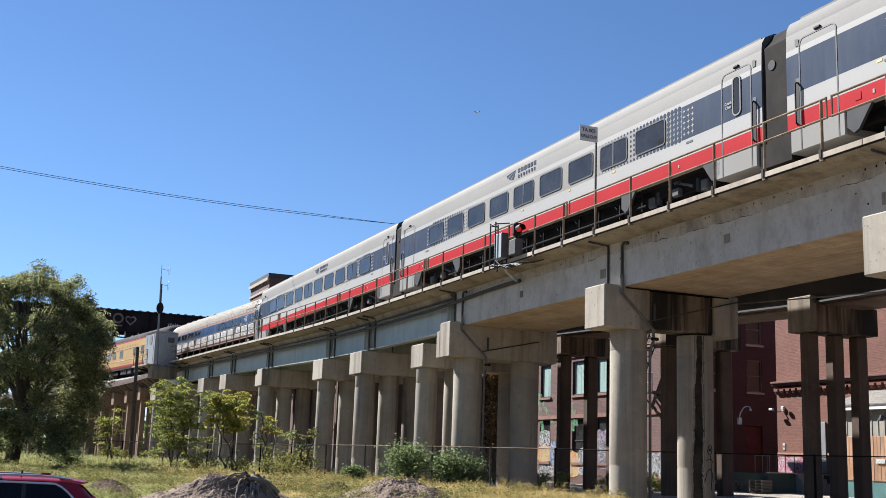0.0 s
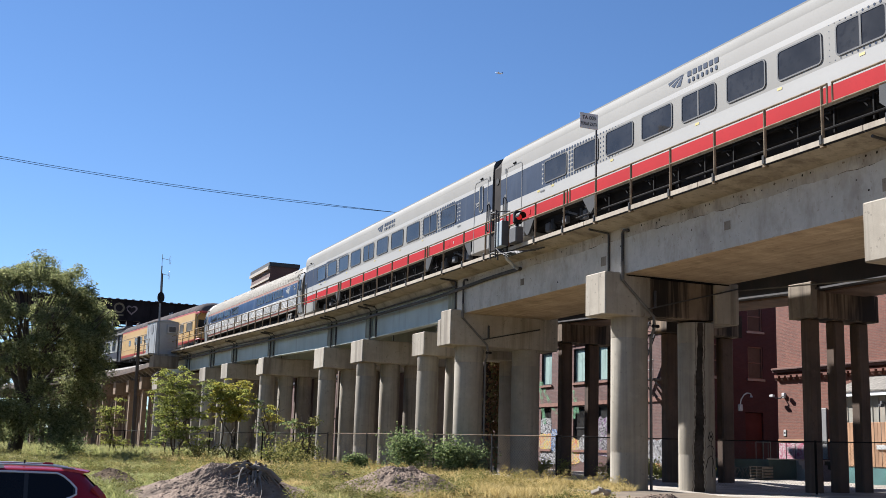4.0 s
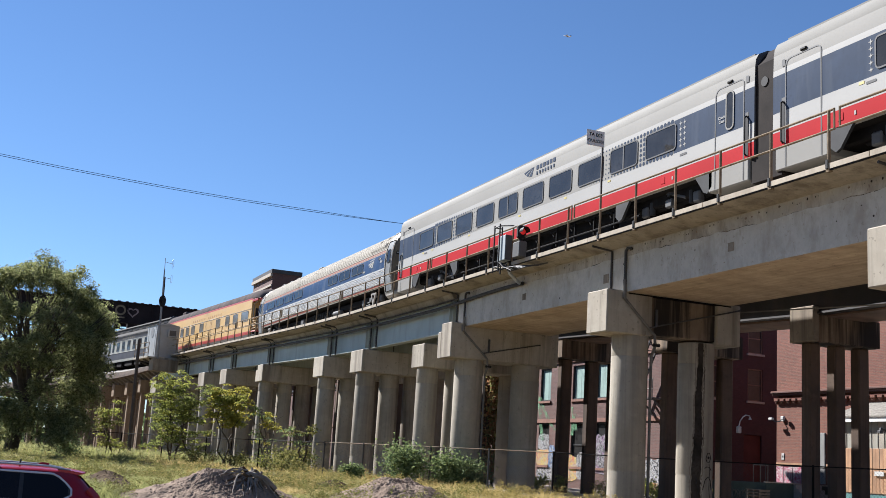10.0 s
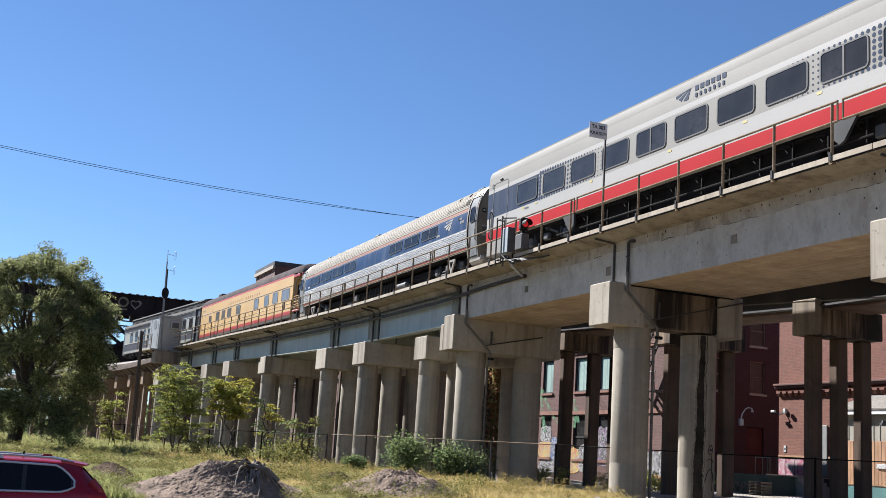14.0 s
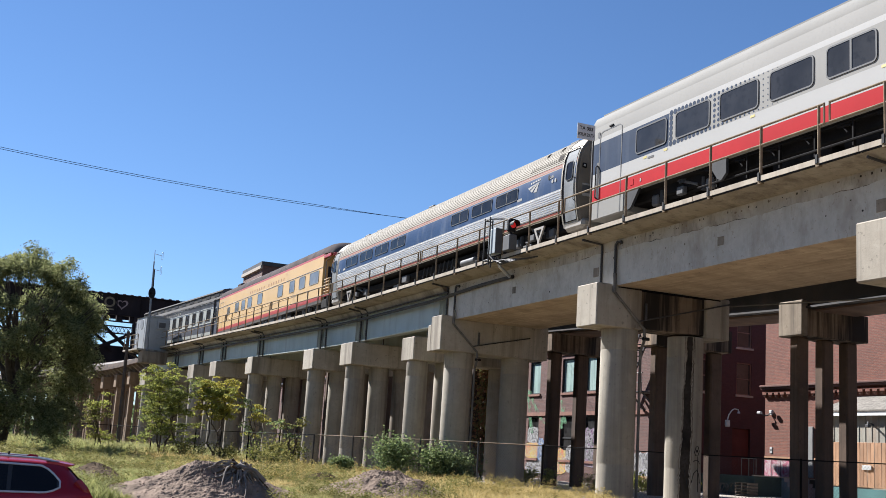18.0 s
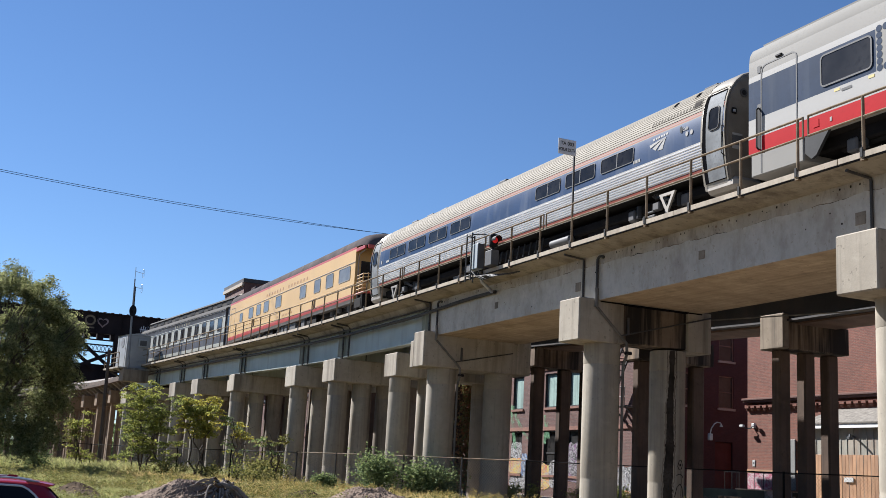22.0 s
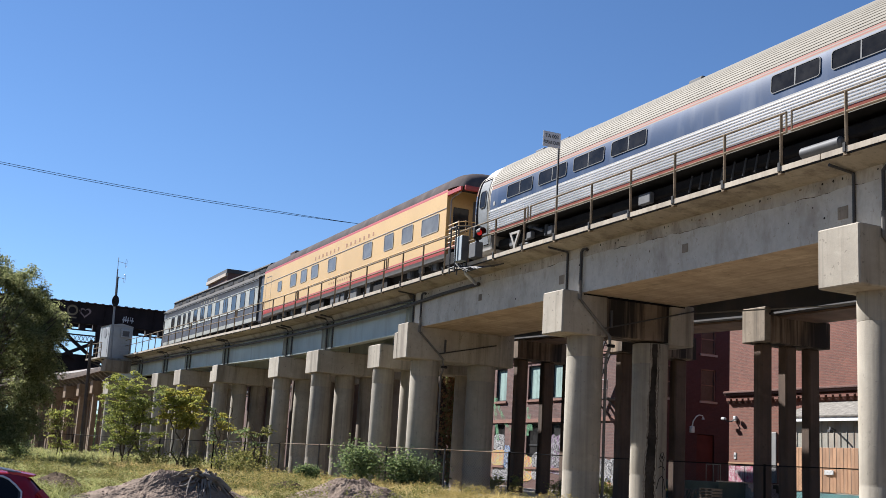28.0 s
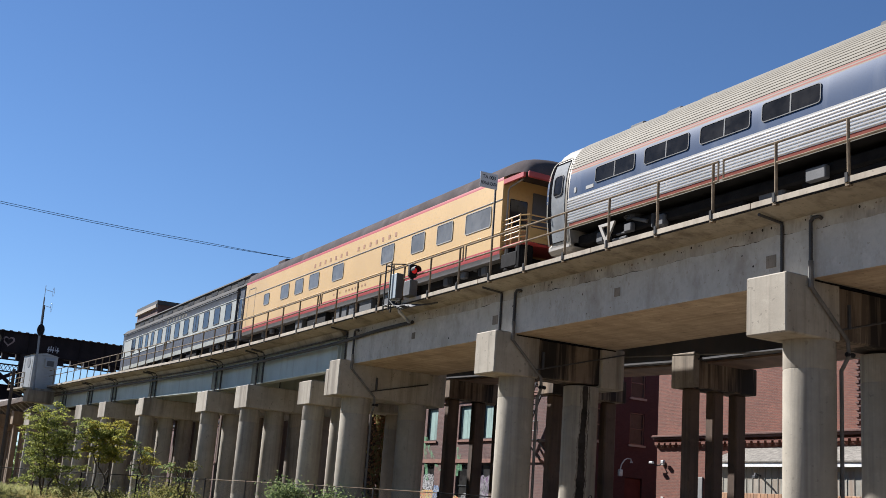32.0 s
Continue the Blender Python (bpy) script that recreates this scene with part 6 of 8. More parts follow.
def heavyweight():
    """An old heavyweight car, dark with a light window band and a clerestory roof."""
    c = thing("heavyweight_car", Matrix(), "old dark grey railway car with light window band and clerestory roof", "train car", "coaches of the train")
    hl = P_LEN / 2
    half = [(1.50, 0.62), (1.52, 0.85), (1.52, 1.55), (1.52, 2.62), (1.52, 3.05), (1.56, 3.10), (1.52, 3.2), (1.25, 3.45), (0.95, 3.56), (0.95, 3.92), (1.02, 3.95), (0.85, 4.12), (0.45, 4.22), (0.0, 4.25)]
    prof = [(-x, z) for x, z in half] + [(x, z) for x, z in half[-2::-1]]
    nh = len(half)

    def mats_of(j, i):
        if j < 0 or i >= 2 * nh - 2:
            return 0
        k = i if i < nh - 1 else 2 * (nh - 1) - 1 - i
        return 1 if k in (0, 2) else 0 if k in (1, 3) else 2
    g = Geo()
    g.rings([[(x, y, z) for x, z in prof] for y in (-hl + 0.9, hl - 0.9)], mats=mats_of)
    part("body", g, [P_GREEN, P_LIGHT, P_ROOF], c, smooth=True)
    for sg in (-1, 1):
        part("vestibule", Geo().cbox(-1.42, min(sg * hl, sg * (hl - 0.92)), 0.5, 1.42, max(sg * hl, sg * (hl - 0.92)), 3.3, 0.06), P_GREEN, c)
        part("vestibule_roof", Geo().rings([[(x, sg * u, z) for x, z in [(-1.5, 3.2), (-1.2, 3.5), (-0.6, 3.72), (0, 3.78), (0.6, 3.72), (1.2, 3.5), (1.5, 3.2)]] for u in (hl - 0.9, hl + 0.05)]), P_ROOF, c)
        part("diaphragm", Geo().cbox(-0.55, sg * hl - 0.3, 0.8, 0.55, sg * hl + 0.3, 3.1, 0.05), BELLOWS, c)
        pane(c, -1.425, sg * (hl - 0.45) - 0.25, sg * (hl - 0.45) + 0.25, 1.6, 2.6, P_LIGHT, r=0.02, w=0.03)
    u = 1.6
    for k in range(12):
        w = 0.86 if k not in (8, 9) else 0.55
        pane(c, -1.525, -hl + u, -hl + u + w, 1.7, 2.52, P_GREEN, k in (3, 6, 10), r=0.04, w=0.05)
        u += w + (0.98 if k not in (8, 9) else 0.8)
    for z in (1.5, 2.62, 3.02):
        part("belt_rail", Geo().cbox(-1.545, -hl + 0.9, z, -1.518, hl - 0.9, z + 0.045, 0.006), P_LIGHT if z < 3 else P_GREEN, c)
    for k in range(7):
        part("name_bar", bars_of([(-hl + 9.6 + 0.62 * k, -hl + 9.8 + 0.62 * k, 2.75, 2.92)], lambda z: -1.524), P_LETTER, c)
    for k in range(10):
        part("deck_light", Geo().cbox(-0.97, -hl + 1.6 + 2.2 * k, 3.64, -0.94, -hl + 2.7 + 2.2 * k, 3.86, 0.005), BLACK, c)
    part("underframe", Geo().cbox(-1.2, -hl + 0.6, 0.3, 1.2, hl - 0.5, 0.65, 0.05), UNDER, c)
    for a, b in ((7.2, 9.2), (10, 12.4), (13.5, 15.2), (16, 17.4)):
        part("equipment_case", Geo().cbox(-1.4, -hl + a, 0.14, 1.4, -hl + b, 0.62, 0.03), UNDER, c)
    for y in (-hl + 3.8, hl - 3.8):
        bogie(c, y, UNDER)
    return c


pc = heavyweight()
CARS.append((pc, 123.6 + P_LEN / 2, P_LEN / 2 - 3.8))
LAST += [yc, pc]


def run(t):
    """How far the train has come at t seconds."""
    u = t / 32.0
    return ((-33.031 * u + 52.548) * u - 8.884) * u * u - 81.055 * u


def slack(t):
    f = min(1.0, max(0.0, (t - 17.5) / 8.5))
    return -0.75 * f * f * (3 - 2 * f)


def stretch(t):
    """The last two cars hang back until the train draws together."""
    f = min(1.0, max(0.0, (t - 5.0) / 13.0))
    return 1.0 - f * f * (3 - 2 * f)


def car_pose(s, half):
    a, b = on_line(s - half, 0, ZR, rail_rise), on_line(s + half, 0, ZR, rail_rise)
    d = b - a
    return Matrix.Translation((a + b) / 2) @ Matrix.Rotation(math.atan2(-d.x, d.y), 4, "Z") @ Matrix.Rotation(math.atan2(d.z, math.hypot(d.x, d.y)), 4, "X")


def motions():
    # the aeroplane climbs away overhead
    way = [(0, (786.8, 1730.8, 622.8)), (3, (807.2, 1709.0, 656.0)), (6, (838.6, 1678.6, 694.0)), (9, (877.0, 1639.2, 739.6)), (12, (926.0, 1587.8, 790.2)), (16, (1010, 1500, 880)), (24, (1190, 1310, 1060)), (32, (1370, 1120, 1240))]
    walk(plane, [(t, Matrix.Translation(Vector(p) * 0.9) @ pose(0, 0, 0, -12, 0, 225)) for t, p in way])
    for c, s, half in CARS:
        extra = slack if c in SLACK else stretch if c in LAST else lambda t: 0.0
        walk(c, [(0.5 * k, car_pose(s + run(0.5 * k) + extra(0.5 * k), half)) for k in range(65)])
    for c, s, half in CARS:
        for o in c.children:
            if o.name.startswith("wheelset"):
                x, y, z = o.matrix_basis.translation
                walk(o, [(0.25 * k, pose(x, y, z) @ Matrix.Rotation(-run(0.25 * k) / 0.46, 4, "X")) for k in range(129)])


# ---- pipes on the viaduct ----
GREY_PIPE = mat("grey_painted_pipe", (0.13, 0.12, 0.105), 0.7, var=0.3, scale=3, spec=0.2)
def build_pipes():
    for s in [x for x in SPANS if x > -10]:
        p = thing("downpipe", Matrix(), "dark drain pipes bent from deck edge to column", "pipe", "drain pipes of the viaduct")
        y = s + 0.77
        part("deck_drain", Geo().tube([(16.28, y, 8.52), (16.93, y, 8.46), (16.95, y, 8.40), (16.95, y, 7.25)], 0.035, 8), PIPE, p)
        y = s - 0.06
        part("hooked_pipe", Geo().tube([(16.99, y - 0.22, 8.36), (16.94, y - 0.2, 8.40), (16.90, y - 0.08, 8.40), (16.90, y, 8.33), (16.90, y, 7.0)], 0.042, 8), PIPE, p)
        part("slanting_pipe", Geo().tube([(16.90, y, 7.1), (16.92, y, 6.95), (17.95, y, 6.0), (17.98, y, 5.7), (17.98, y + 0.2, 5.4), (17.98, y + 0.2, 1.0)], 0.042, 8), GREY_PIPE, p)
        part("sleeve", Geo().bar((16.90, y, 6.95), (16.90, y, 7.5), 0.056, 8), GREY_PIPE, p)
        part("bracket", Geo().bar((17.9, y, 5.72), (18.12, y, 5.72), 0.05, 6), BLACK, p)
        part("cross_pipe", Geo().tube([(18.0, y, 6.25), (18.0, y, 6.75)], 0.04, 6).tube([(17.75, y + 0.02, 6.2), (21.0, y + 0.02, 7.06)] if s < 30 else [(17.75, y + 0.02, 6.2), (20.2, y + 0.02, 6.75)], 0.025, 6), PIPE, p)
    for s in STEEL[1:]:
        p = thing("downpipe", Matrix(), "dark drain pipe down the steel span's pier", "pipe", "drain pipes of the viaduct")
        for q, zz in ((s - 0.3, 6.6), (s - 1.1, 7.05)):
            part("pipe", Geo().tube([on_line(q, -2.6, 8.5), on_line(q, -2.0, 8.42), on_line(q, -1.95, 8.3), on_line(q, -1.95, zz)], 0.045, 8), PIPE, p)
    c = thing("conduit", Matrix(), "grey cable conduit along the girder side", "conduit", kind="structure")
    part("main_pipe", Geo().tube([on_line(33.2 + 1.5 * k, -2.0, 8.2 - 0.15 * smooth01((k - 1) / 4)) for k in range(43)], 0.07, 8), PIPE, c)
    part("small_pipe", Geo().tube([on_line(38.5 + 1.5 * k, -2.02, 8.24) for k in range(39)], 0.035, 6), PIPE, c)
    part("riser", Geo().tube([(16.8, 33.2, 8.2), (16.5, 32.9, 8.24), (16.25, 32.85, 8.4), (16.1, 32.85, 8.75)], 0.06, 8), GALV, c)
    part("drop_pipe", Geo().tube([on_line(96.2, -2.0, 8.05), on_line(97.0, -2.2, 7.5), on_line(98.0, -2.5, 7.1), on_line(99.2, -2.3, 7.15)], 0.05, 8), PIPE, c)
    w = thing("cross_conduit", Matrix(), "thin pale conduit strung between the two viaducts", "conduit")
    part("pipe", Geo().tube([(21.04, -20, 6.45), (21.04, 5, 6.5), (21.04, 21.2, 6.66), (21.04, 27.4, 7.05)], 0.02, 6), GREY_PIPE, w)


build_pipes()


# ---- signs and signals ----
def build_signals():
    s = thing("track_sign", Matrix(), "grey location sign on a tall post at the railing", "sign")
    part("post", Geo().cbox(16.185, 27.06, 8.6, 16.235, 27.11, 11.84, 0.005), PIPE, s)
    part("plate", Geo().cbox(15.64, 27.035, 11.38, 16.24, 27.055, 11.85, 0.006), SIGN, s, "grey-white sign plate")
    face = Euler((radians(90), 0, 0)).to_matrix().to_4x4()
    words("sign_words", "TA 003", 0.15, BLACK, s, Matrix.Translation((15.94, 27.033, 11.71)) @ face, 0.001)
    words("sign_words", "POPLAR SOUTH", 0.105, BLACK, s, Matrix.Translation((15.94, 27.033, 11.52)) @ face @ Matrix.Diagonal((0.72, 1.3, 1, 1)), 0.001)
    b = thing("signal_case", Matrix(), "pale aluminium signal case on a pipe frame at the railing", "signal case")
    part("case", Geo().cbox(15.85, 32.5, 8.78, 16.1, 33.05, 9.64, 0.02), BOX_PALE, b)
    # darker sheet colours the case's near side as shaded
    part("door", Geo().cbox(15.855, 32.485, 8.79, 16.095, 32.5, 9.63, 0.006), UNDER_GREY, b)
    for x, y in ((15.8, 33.25), (16.08, 33.25), (15.8, 32.85)):
        part("frame_pipe", Geo().bar((x, y, 8.42), (x, y, 10.05), 0.028, 8), PIPE, b)
    for z in (9.98, 8.6):
        part("frame_rail", Geo().tube([(16.08, 33.25, z), (15.8, 33.25, z), (15.8, 32.85, z), (16.15, 32.5, z)], 0.022, 6), PIPE, b)
    for k in range(4):
        part("cable", Geo().tube([(15.8 + 0.08 * k, 32.8, 8.72), (15.85 + 0.07 * k, 32.5, 8.5 - 0.03 * k), (16.1, 31.9 - 0.1 * k, 8.52 - 0.03 * k), (16.5, 31.3 - 0.2 * k, 8.5)], 0.022, 6), PIPE, b)
    g = thing("dwarf_signal", Matrix(), "black dwarf railway signal showing red", "signal")
    part("head", Geo().cbox(15.95, 31.75, 9.42, 16.25, 31.95, 9.86, 0.05), BLACK, g)
    part("lens", Geo().bar((16.1, 31.74, 9.64), (16.1, 31.755, 9.64), 0.10, 18), LAMP_RED, g, "glowing red lens")
    hood = Geo()
    hood.rings([[(16.1 + 0.13 * math.cos(radians(a)), y, 9.64 + 0.13 * math.sin(radians(a))) for a in range(-20, 201, 20)] + [(16.1 + 0.12 * math.cos(radians(a)), y, 9.64 + 0.12 * math.sin(radians(a))) for a in range(200, -21, -20)] for y in (31.75, 31.48)])
    part("hood", hood, BLACK, g)
    part("mast", Geo().bar((16.1, 31.88, 9.3), (16.1, 31.88, 9.45), 0.06, 10), BLACK, g)
    part("junction_box", Geo().cbox(15.92, 31.6, 8.77, 16.2, 32.1, 9.3, 0.03), UNDER_GREY, g)
    # tall mast and relay cabinet beyond
    m = thing("signal_mast", Matrix(), "tall signal mast with aerial and round black head", "signal")
    part("mast", Geo().bar((13.86, 90.5, 8.9), (13.68, 90.5, 13.5), 0.085, 10).bar((13.68, 90.5, 13.5), (13.62, 90.5, 16.1), 0.05, 8), GALV_DULL, m)
    part("guide_pipe", Geo().bar((13.78, 90.55, 13.9), (13.73, 90.55, 15.5), 0.05, 8), PIPE, m)
    part("head", Geo().rings([[(13.70 + 0.30 * k * math.cos(2 * math.pi * i / 24), 90.3 + dy + 0.12 * k * math.cos(2 * math.pi * i / 24), 13.5 + 0.46 * k * math.sin(2 * math.pi * i / 24)) for i in range(24)] for dy, k in ((-0.08, 0.85), (-0.05, 1.0), (0.05, 1.0), (0.1, 0.6))]), BLACK, m, "round black signal backboard")
    part("lamp_hood", Geo().bar((13.72, 90.0, 13.5), (13.72, 90.24, 13.5), 0.12, 12), BLACK, m)
    part("aerial", Geo().bar((13.62, 90.52, 16.0), (13.60, 90.52, 17.05), 0.025, 6), GALV, m)
    part("aerial_arm", Geo().bar((13.62, 90.52, 16.72), (14.25, 90.52, 16.62), 0.018, 6), GALV, m)
    part("aerial_arm", Geo().bar((13.64, 90.52, 15.45), (14.22, 90.52, 15.38), 0.018, 6), GALV, m)
    for z in (16.62, 15.38):
        part("dipole", Geo().tube([(14.24 + 0.06 * math.cos(2 * math.pi * i / 12), 90.52, z + 0.36 * math.sin(2 * math.pi * i / 12)) for i in range(13)], 0.014, 5), GALV, m)
    k = thing("relay_cabinet", pose(13.68, 91.2, 0, 0, 0, 7.5), "large grey relay cabinet on a deck platform", "cabinet")
    part("body", Geo().cbox(0, 0, 9.02, 1.86, 2.7, 11.68, 0.03), BOX_GREY, k)
    part("roof", Geo().add([(-0.06, -0.06, 11.68), (1.92, -0.06, 11.68), (1.92, 2.76, 11.68), (-0.06, 2.76, 11.68), (0.93, -0.06, 11.86), (0.93, 2.76, 11.86)], [(0, 1, 4), (1, 2, 5, 4), (2, 3, 5), (3, 0, 4, 5), (3, 2, 1, 0)]), BOX_GREY, k)
    part("cooler", Geo().cbox(0.85, -0.2, 10.75, 1.65, 0.0, 11.4, 0.03), BOX_GREY, k)
    part("cooler_grille", Geo().cbox(0.98, -0.215, 10.86, 1.52, -0.2, 11.28, 0.005), UNDER_GREY, k)
    for z in (9.4, 9.62, 9.84, 10.06, 10.28):
        part("louvre", Geo().cbox(0.95, -0.03, z, 1.75, 0.0, z + 0.09, 0.01), BOX_GREY, k)
    part("disc", Geo().bar((-0.02, 1.2, 11.1), (0.0, 1.2, 11.1), 0.42, 20), GALV_DULL, k)
    for y in (0.3, 2.2):
        part("door_edge", Geo().cbox(-0.012, y, 9.1, 0.0, y + 0.03, 11.6, 0.003), UNDER_GREY, k)
    part("platform", Geo().cbox(-0.75, -0.7, 8.88, 1.9, 3.4, 9.02, 0.02), CONC, k)
    for y in (-0.3, 1.4, 3.0):
        part("bracket", Geo().bar((-0.5, y, 8.88), (1.6, y, 8.1), 0.07, 6), PIPE, k)
    for y in (-0.6, 0.7, 2.0, 3.3):
        part("guard_post", Geo().bar((-0.7, y, 9.02), (-0.7, y, 10.15), 0.03, 6), RAILING, k)
    for z in (9.35, 9.75, 10.15):
        part("guard_rail", Geo().bar((-0.7, -0.6, z), (-0.7, 3.3, z), 0.028, 6), RAILING, k)
    part("end_cap", Geo().cbox(-0.35, -1.0, 7.9, 1.7, 0.1, 8.86, 0.03), CONC_DARK, k, "stained concrete pier head under the cabinet")
    u = thing("utility_pole", Matrix(), "dark wooden pole beside the far trestle", "pole")
    part("pole", Geo().bar((11.0, 80, 0.8), (10.84, 80, 9.3), 0.14, 10, 0.11), WOOD_TIE, u)


BOX_GREY = mat("light_grey_cabinet_paint", (0.30, 0.31, 0.31), 0.5, 0.1, var=0.1, scale=1.5, bump=0.01, streak=0.25, dirt=(0.2, 0.19, 0.17))
GALV_DULL = mat("dull_galvanised_steel", (0.20, 0.205, 0.21), 0.55, 0.3, var=0.2, scale=3)
build_signals()


# ---- far steel bridge ----
BRIDGE_BLACK = mat("black_brown_bridge_steel", (0.017, 0.012, 0.0125), 0.75, var=0.4, scale=0.6, grain=20, bump=0.1, streak=0.3, dirt=(0.04, 0.027, 0.022), spec=0.15)


BRIDGE_STEEL = mat("grey_bridge_lattice_paint", (0.11, 0.115, 0.12), 0.6, var=0.25, scale=2)


def build_bridge():
    b = thing("steel_bridge", Matrix(), "black riveted steel railway bridge with painted hearts", "bridge")
    part("plate_girder", Geo().box(-40, 150, 17.75, 70, 150.12, 20.3), BRIDGE_BLACK, b)
    part("top_flange", Geo().box(-40, 149.7, 20.3, 70, 150.4, 20.42), BRIDGE_BLACK, b)
    part("bottom_flange", Geo().box(-40, 149.7, 17.65, 70, 150.4, 17.76), BRIDGE_BLACK, b)
    part("far_girder", Geo().box(-40, 155, 17.65, 70, 155.12, 20.0), BRIDGE_BLACK, b)
    for k in range(22):
        part("stiffener", Geo().box(-20 + 3.2 * k, 149.85, 17.76, -19.9 + 3.2 * k, 150.0, 20.3), BRIDGE_BLACK, b)
    for k in range(60):
        part("rail_bolt", Geo().cbox(-15 + 1.0 * k, 149.72, 20.42, -14.6 + 1.0 * k, 149.95, 20.52, 0.02), RUST, b)
    # floor beams with gaps of sky
    part("stringer", Geo().box(-40, 150, 16.75, 70, 150.1, 16.92), BRIDGE_BLACK, b)
    for k in range(34):
        part("floor_beam", Geo().box(-12 + 1.7 * k, 150, 16.92, -11.2 + 1.7 * k, 151.0, 17.65), BRIDGE_BLACK, b)
    for z in (16.1, 15.2):
        part("chord", Geo().box(-40, 149.9, z, 21.0, 150.1, z + 0.16), BRIDGE_BLACK, b)
    for k in range(48):
        x = -26 + 1.0 * k
        part("lattice_bar", Geo().bar((x, 150, 15.3), (x + 0.5, 150, 16.15), 0.06, 4).bar((x + 0.5, 150, 16.15), (x + 1.0, 150, 15.3), 0.06, 4).bar((x, 150.06, 16.15), (x + 0.5, 150.06, 15.3), 0.05, 4).bar((x + 0.5, 150.06, 15.3), (x + 1.0, 150.06, 16.15), 0.05, 4), BRIDGE_STEEL, b)
    for x in (21.2, 8.2, -5):
        part("tower_leg", Geo().cbox(x - 0.45, 149.6, 0.0, x + 0.45, 150.6, 17.7, 0.04), BRIDGE_BLACK, b)
    for p, q in (((21.8, 15.9), (13.0, 11.4)), ((15.4, 17.4), (21.2, 12.9)), ((14.0, 16.5), (18.8, 13.0)), ((8.2, 16), (-5, 9)), ((-5, 16), (8.2, 9))):
        part("cross_brace", Geo().bar((p[0], 150.1, p[1]), (q[0], 150.1, q[1]), 0.32, 4), BRIDGE_BLACK, b)
    part("lower_girder", Geo().box(-30, 150.7, 9.5, 20.9, 150.9, 13.7), BRIDGE_BLACK, b)
    # painted hearts and a scrawl
    for x, z in ((19.1, 19.15),):
        pts_o, pts_i = [], []
        for k in range(40):
            t = 2 * math.pi * k / 40
            hx, hz = 16 * math.sin(t) ** 3 / 17, (13 * math.cos(t) - 5 * math.cos(2 * t) - 2 * math.cos(3 * t) - math.cos(4 * t)) / 17
            pts_o.append((x + 0.8 * hx, 149.98, z + 0.78 * hz))
            pts_i.append((x + 0.55 * hx, 149.98, z + 0.52 * hz))
        part("painted_heart", Geo().rings([pts_o, pts_i], ends=False), HEART, b, "faded pinkish painted heart")
    part("painted_ring", Geo().rings([[(17.5 + r * math.cos(2 * math.pi * k / 24), 149.98, 19.3 + r * math.sin(2 * math.pi * k / 24)) for k in range(24)] for r in (0.7, 0.45)], ends=False).box(16.8, 149.96, 18.25, 18.1, 149.985, 18.45), RING_YELLOW, b, "faded yellowish painted ring")
    part("painted_scrawl", Geo().add([(24.0 + 0.28 * k + dx, 149.98, 18.35 + dz + 0.12 * (k % 2)) for k in range(5) for dx, dz in ((0, 0), (0.1, 0), (0.16, 0.75), (0.03, 0.75))], [tuple(range(4 * k, 4 * k + 4)) for k in range(5)]).add([(23.9, 149.975, 18.65), (25.4, 149.975, 18.6), (25.4, 149.975, 18.75), (23.9, 149.975, 18.8)], [(0, 1, 2, 3)]), PAINT_WHITE, b)


RING_YELLOW = mat("faded_yellow_paint", (0.16, 0.12, 0.065), 0.7, var=0.3, scale=2)
HEART = mat("faded_pink_paint", (0.24, 0.17, 0.15), 0.7, var=0.2, scale=2)
build_bridge()


# ---- overhead wires ----
def build_wires():
    w = thing("overhead_wires", Matrix(), "pair of thin sagging overhead wires", "wire")
    for k, dz in enumerate((0.0, 0.23)):
        pts = []
        for i in range(31):
            f = i / 30
            x = -30 + 75 * f
            pts.append((x, 70 + 0.5 * k, 17.98 + 0.0018 * (x - 18.0) ** 2 + dz * (1 if x < 20 else max(0.0, 1 - (x - 20) / 12))))
        part("wire", Geo().tube(pts, 0.016, 5), UNDER, w)
    for x in (-30, 45):
        p = thing("utility_pole", Matrix(), "tall wooden pole carrying overhead wires", "pole")
        part("pole", Geo().bar((x, 70.2, 0), (x, 70.2, 20.0), 0.17, 10, 0.12), WOOD_TIE, p)


build_wires()


# ---- aircraft ----
def build_plane():
    a = thing("aeroplane", Matrix(), "tiny white aeroplane high in the sky", "aeroplane")
    r = []
    for y, rr in ((-6, 0.1), (-5.4, 0.6), (-3, 0.85), (2, 0.85), (5, 0.4), (6.5, 0.15)):
        r.append([(rr * math.cos(2 * math.pi * i / 10), y, rr * math.sin(2 * math.pi * i / 10)) for i in range(10)])
    part("fuselage", Geo().rings(r), PLANE_WHITE, a, smooth=True)
    for sg in (-1, 1):
        part("wing", Geo().add([(sg * 0.5, -1.5, 0), (sg * 7.5, 1.2, 0.4), (sg * 7.5, 2.0, 0.4), (sg * 0.5, 1.2, 0), (sg * 0.5, -1.5, -0.25), (sg * 7.5, 1.2, 0.3), (sg * 7.5, 2.0, 0.3), (sg * 0.5, 1.2, -0.25)], [(0, 1, 2, 3), (7, 6, 5, 4), (0, 4, 5, 1), (1, 5, 6, 2), (2, 6, 7, 3)]), PLANE_WHITE, a)
        part("tailplane", Geo().box(min(0, sg * 2.6), 5.2, 0.2, max(0, sg * 2.6), 6.2, 0.3), PLANE_WHITE, a)
        part("engine", Geo().bar((sg * 2.4, -1.3, -0.5), (sg * 2.4, 0.6, -0.5), 0.4, 10), UNDER_GREY, a)
    part("fin", Geo().box(-0.08, 5.0, 0.3, 0.08, 6.4, 2.4), A_BLUE, a)
    return a


plane = build_plane()


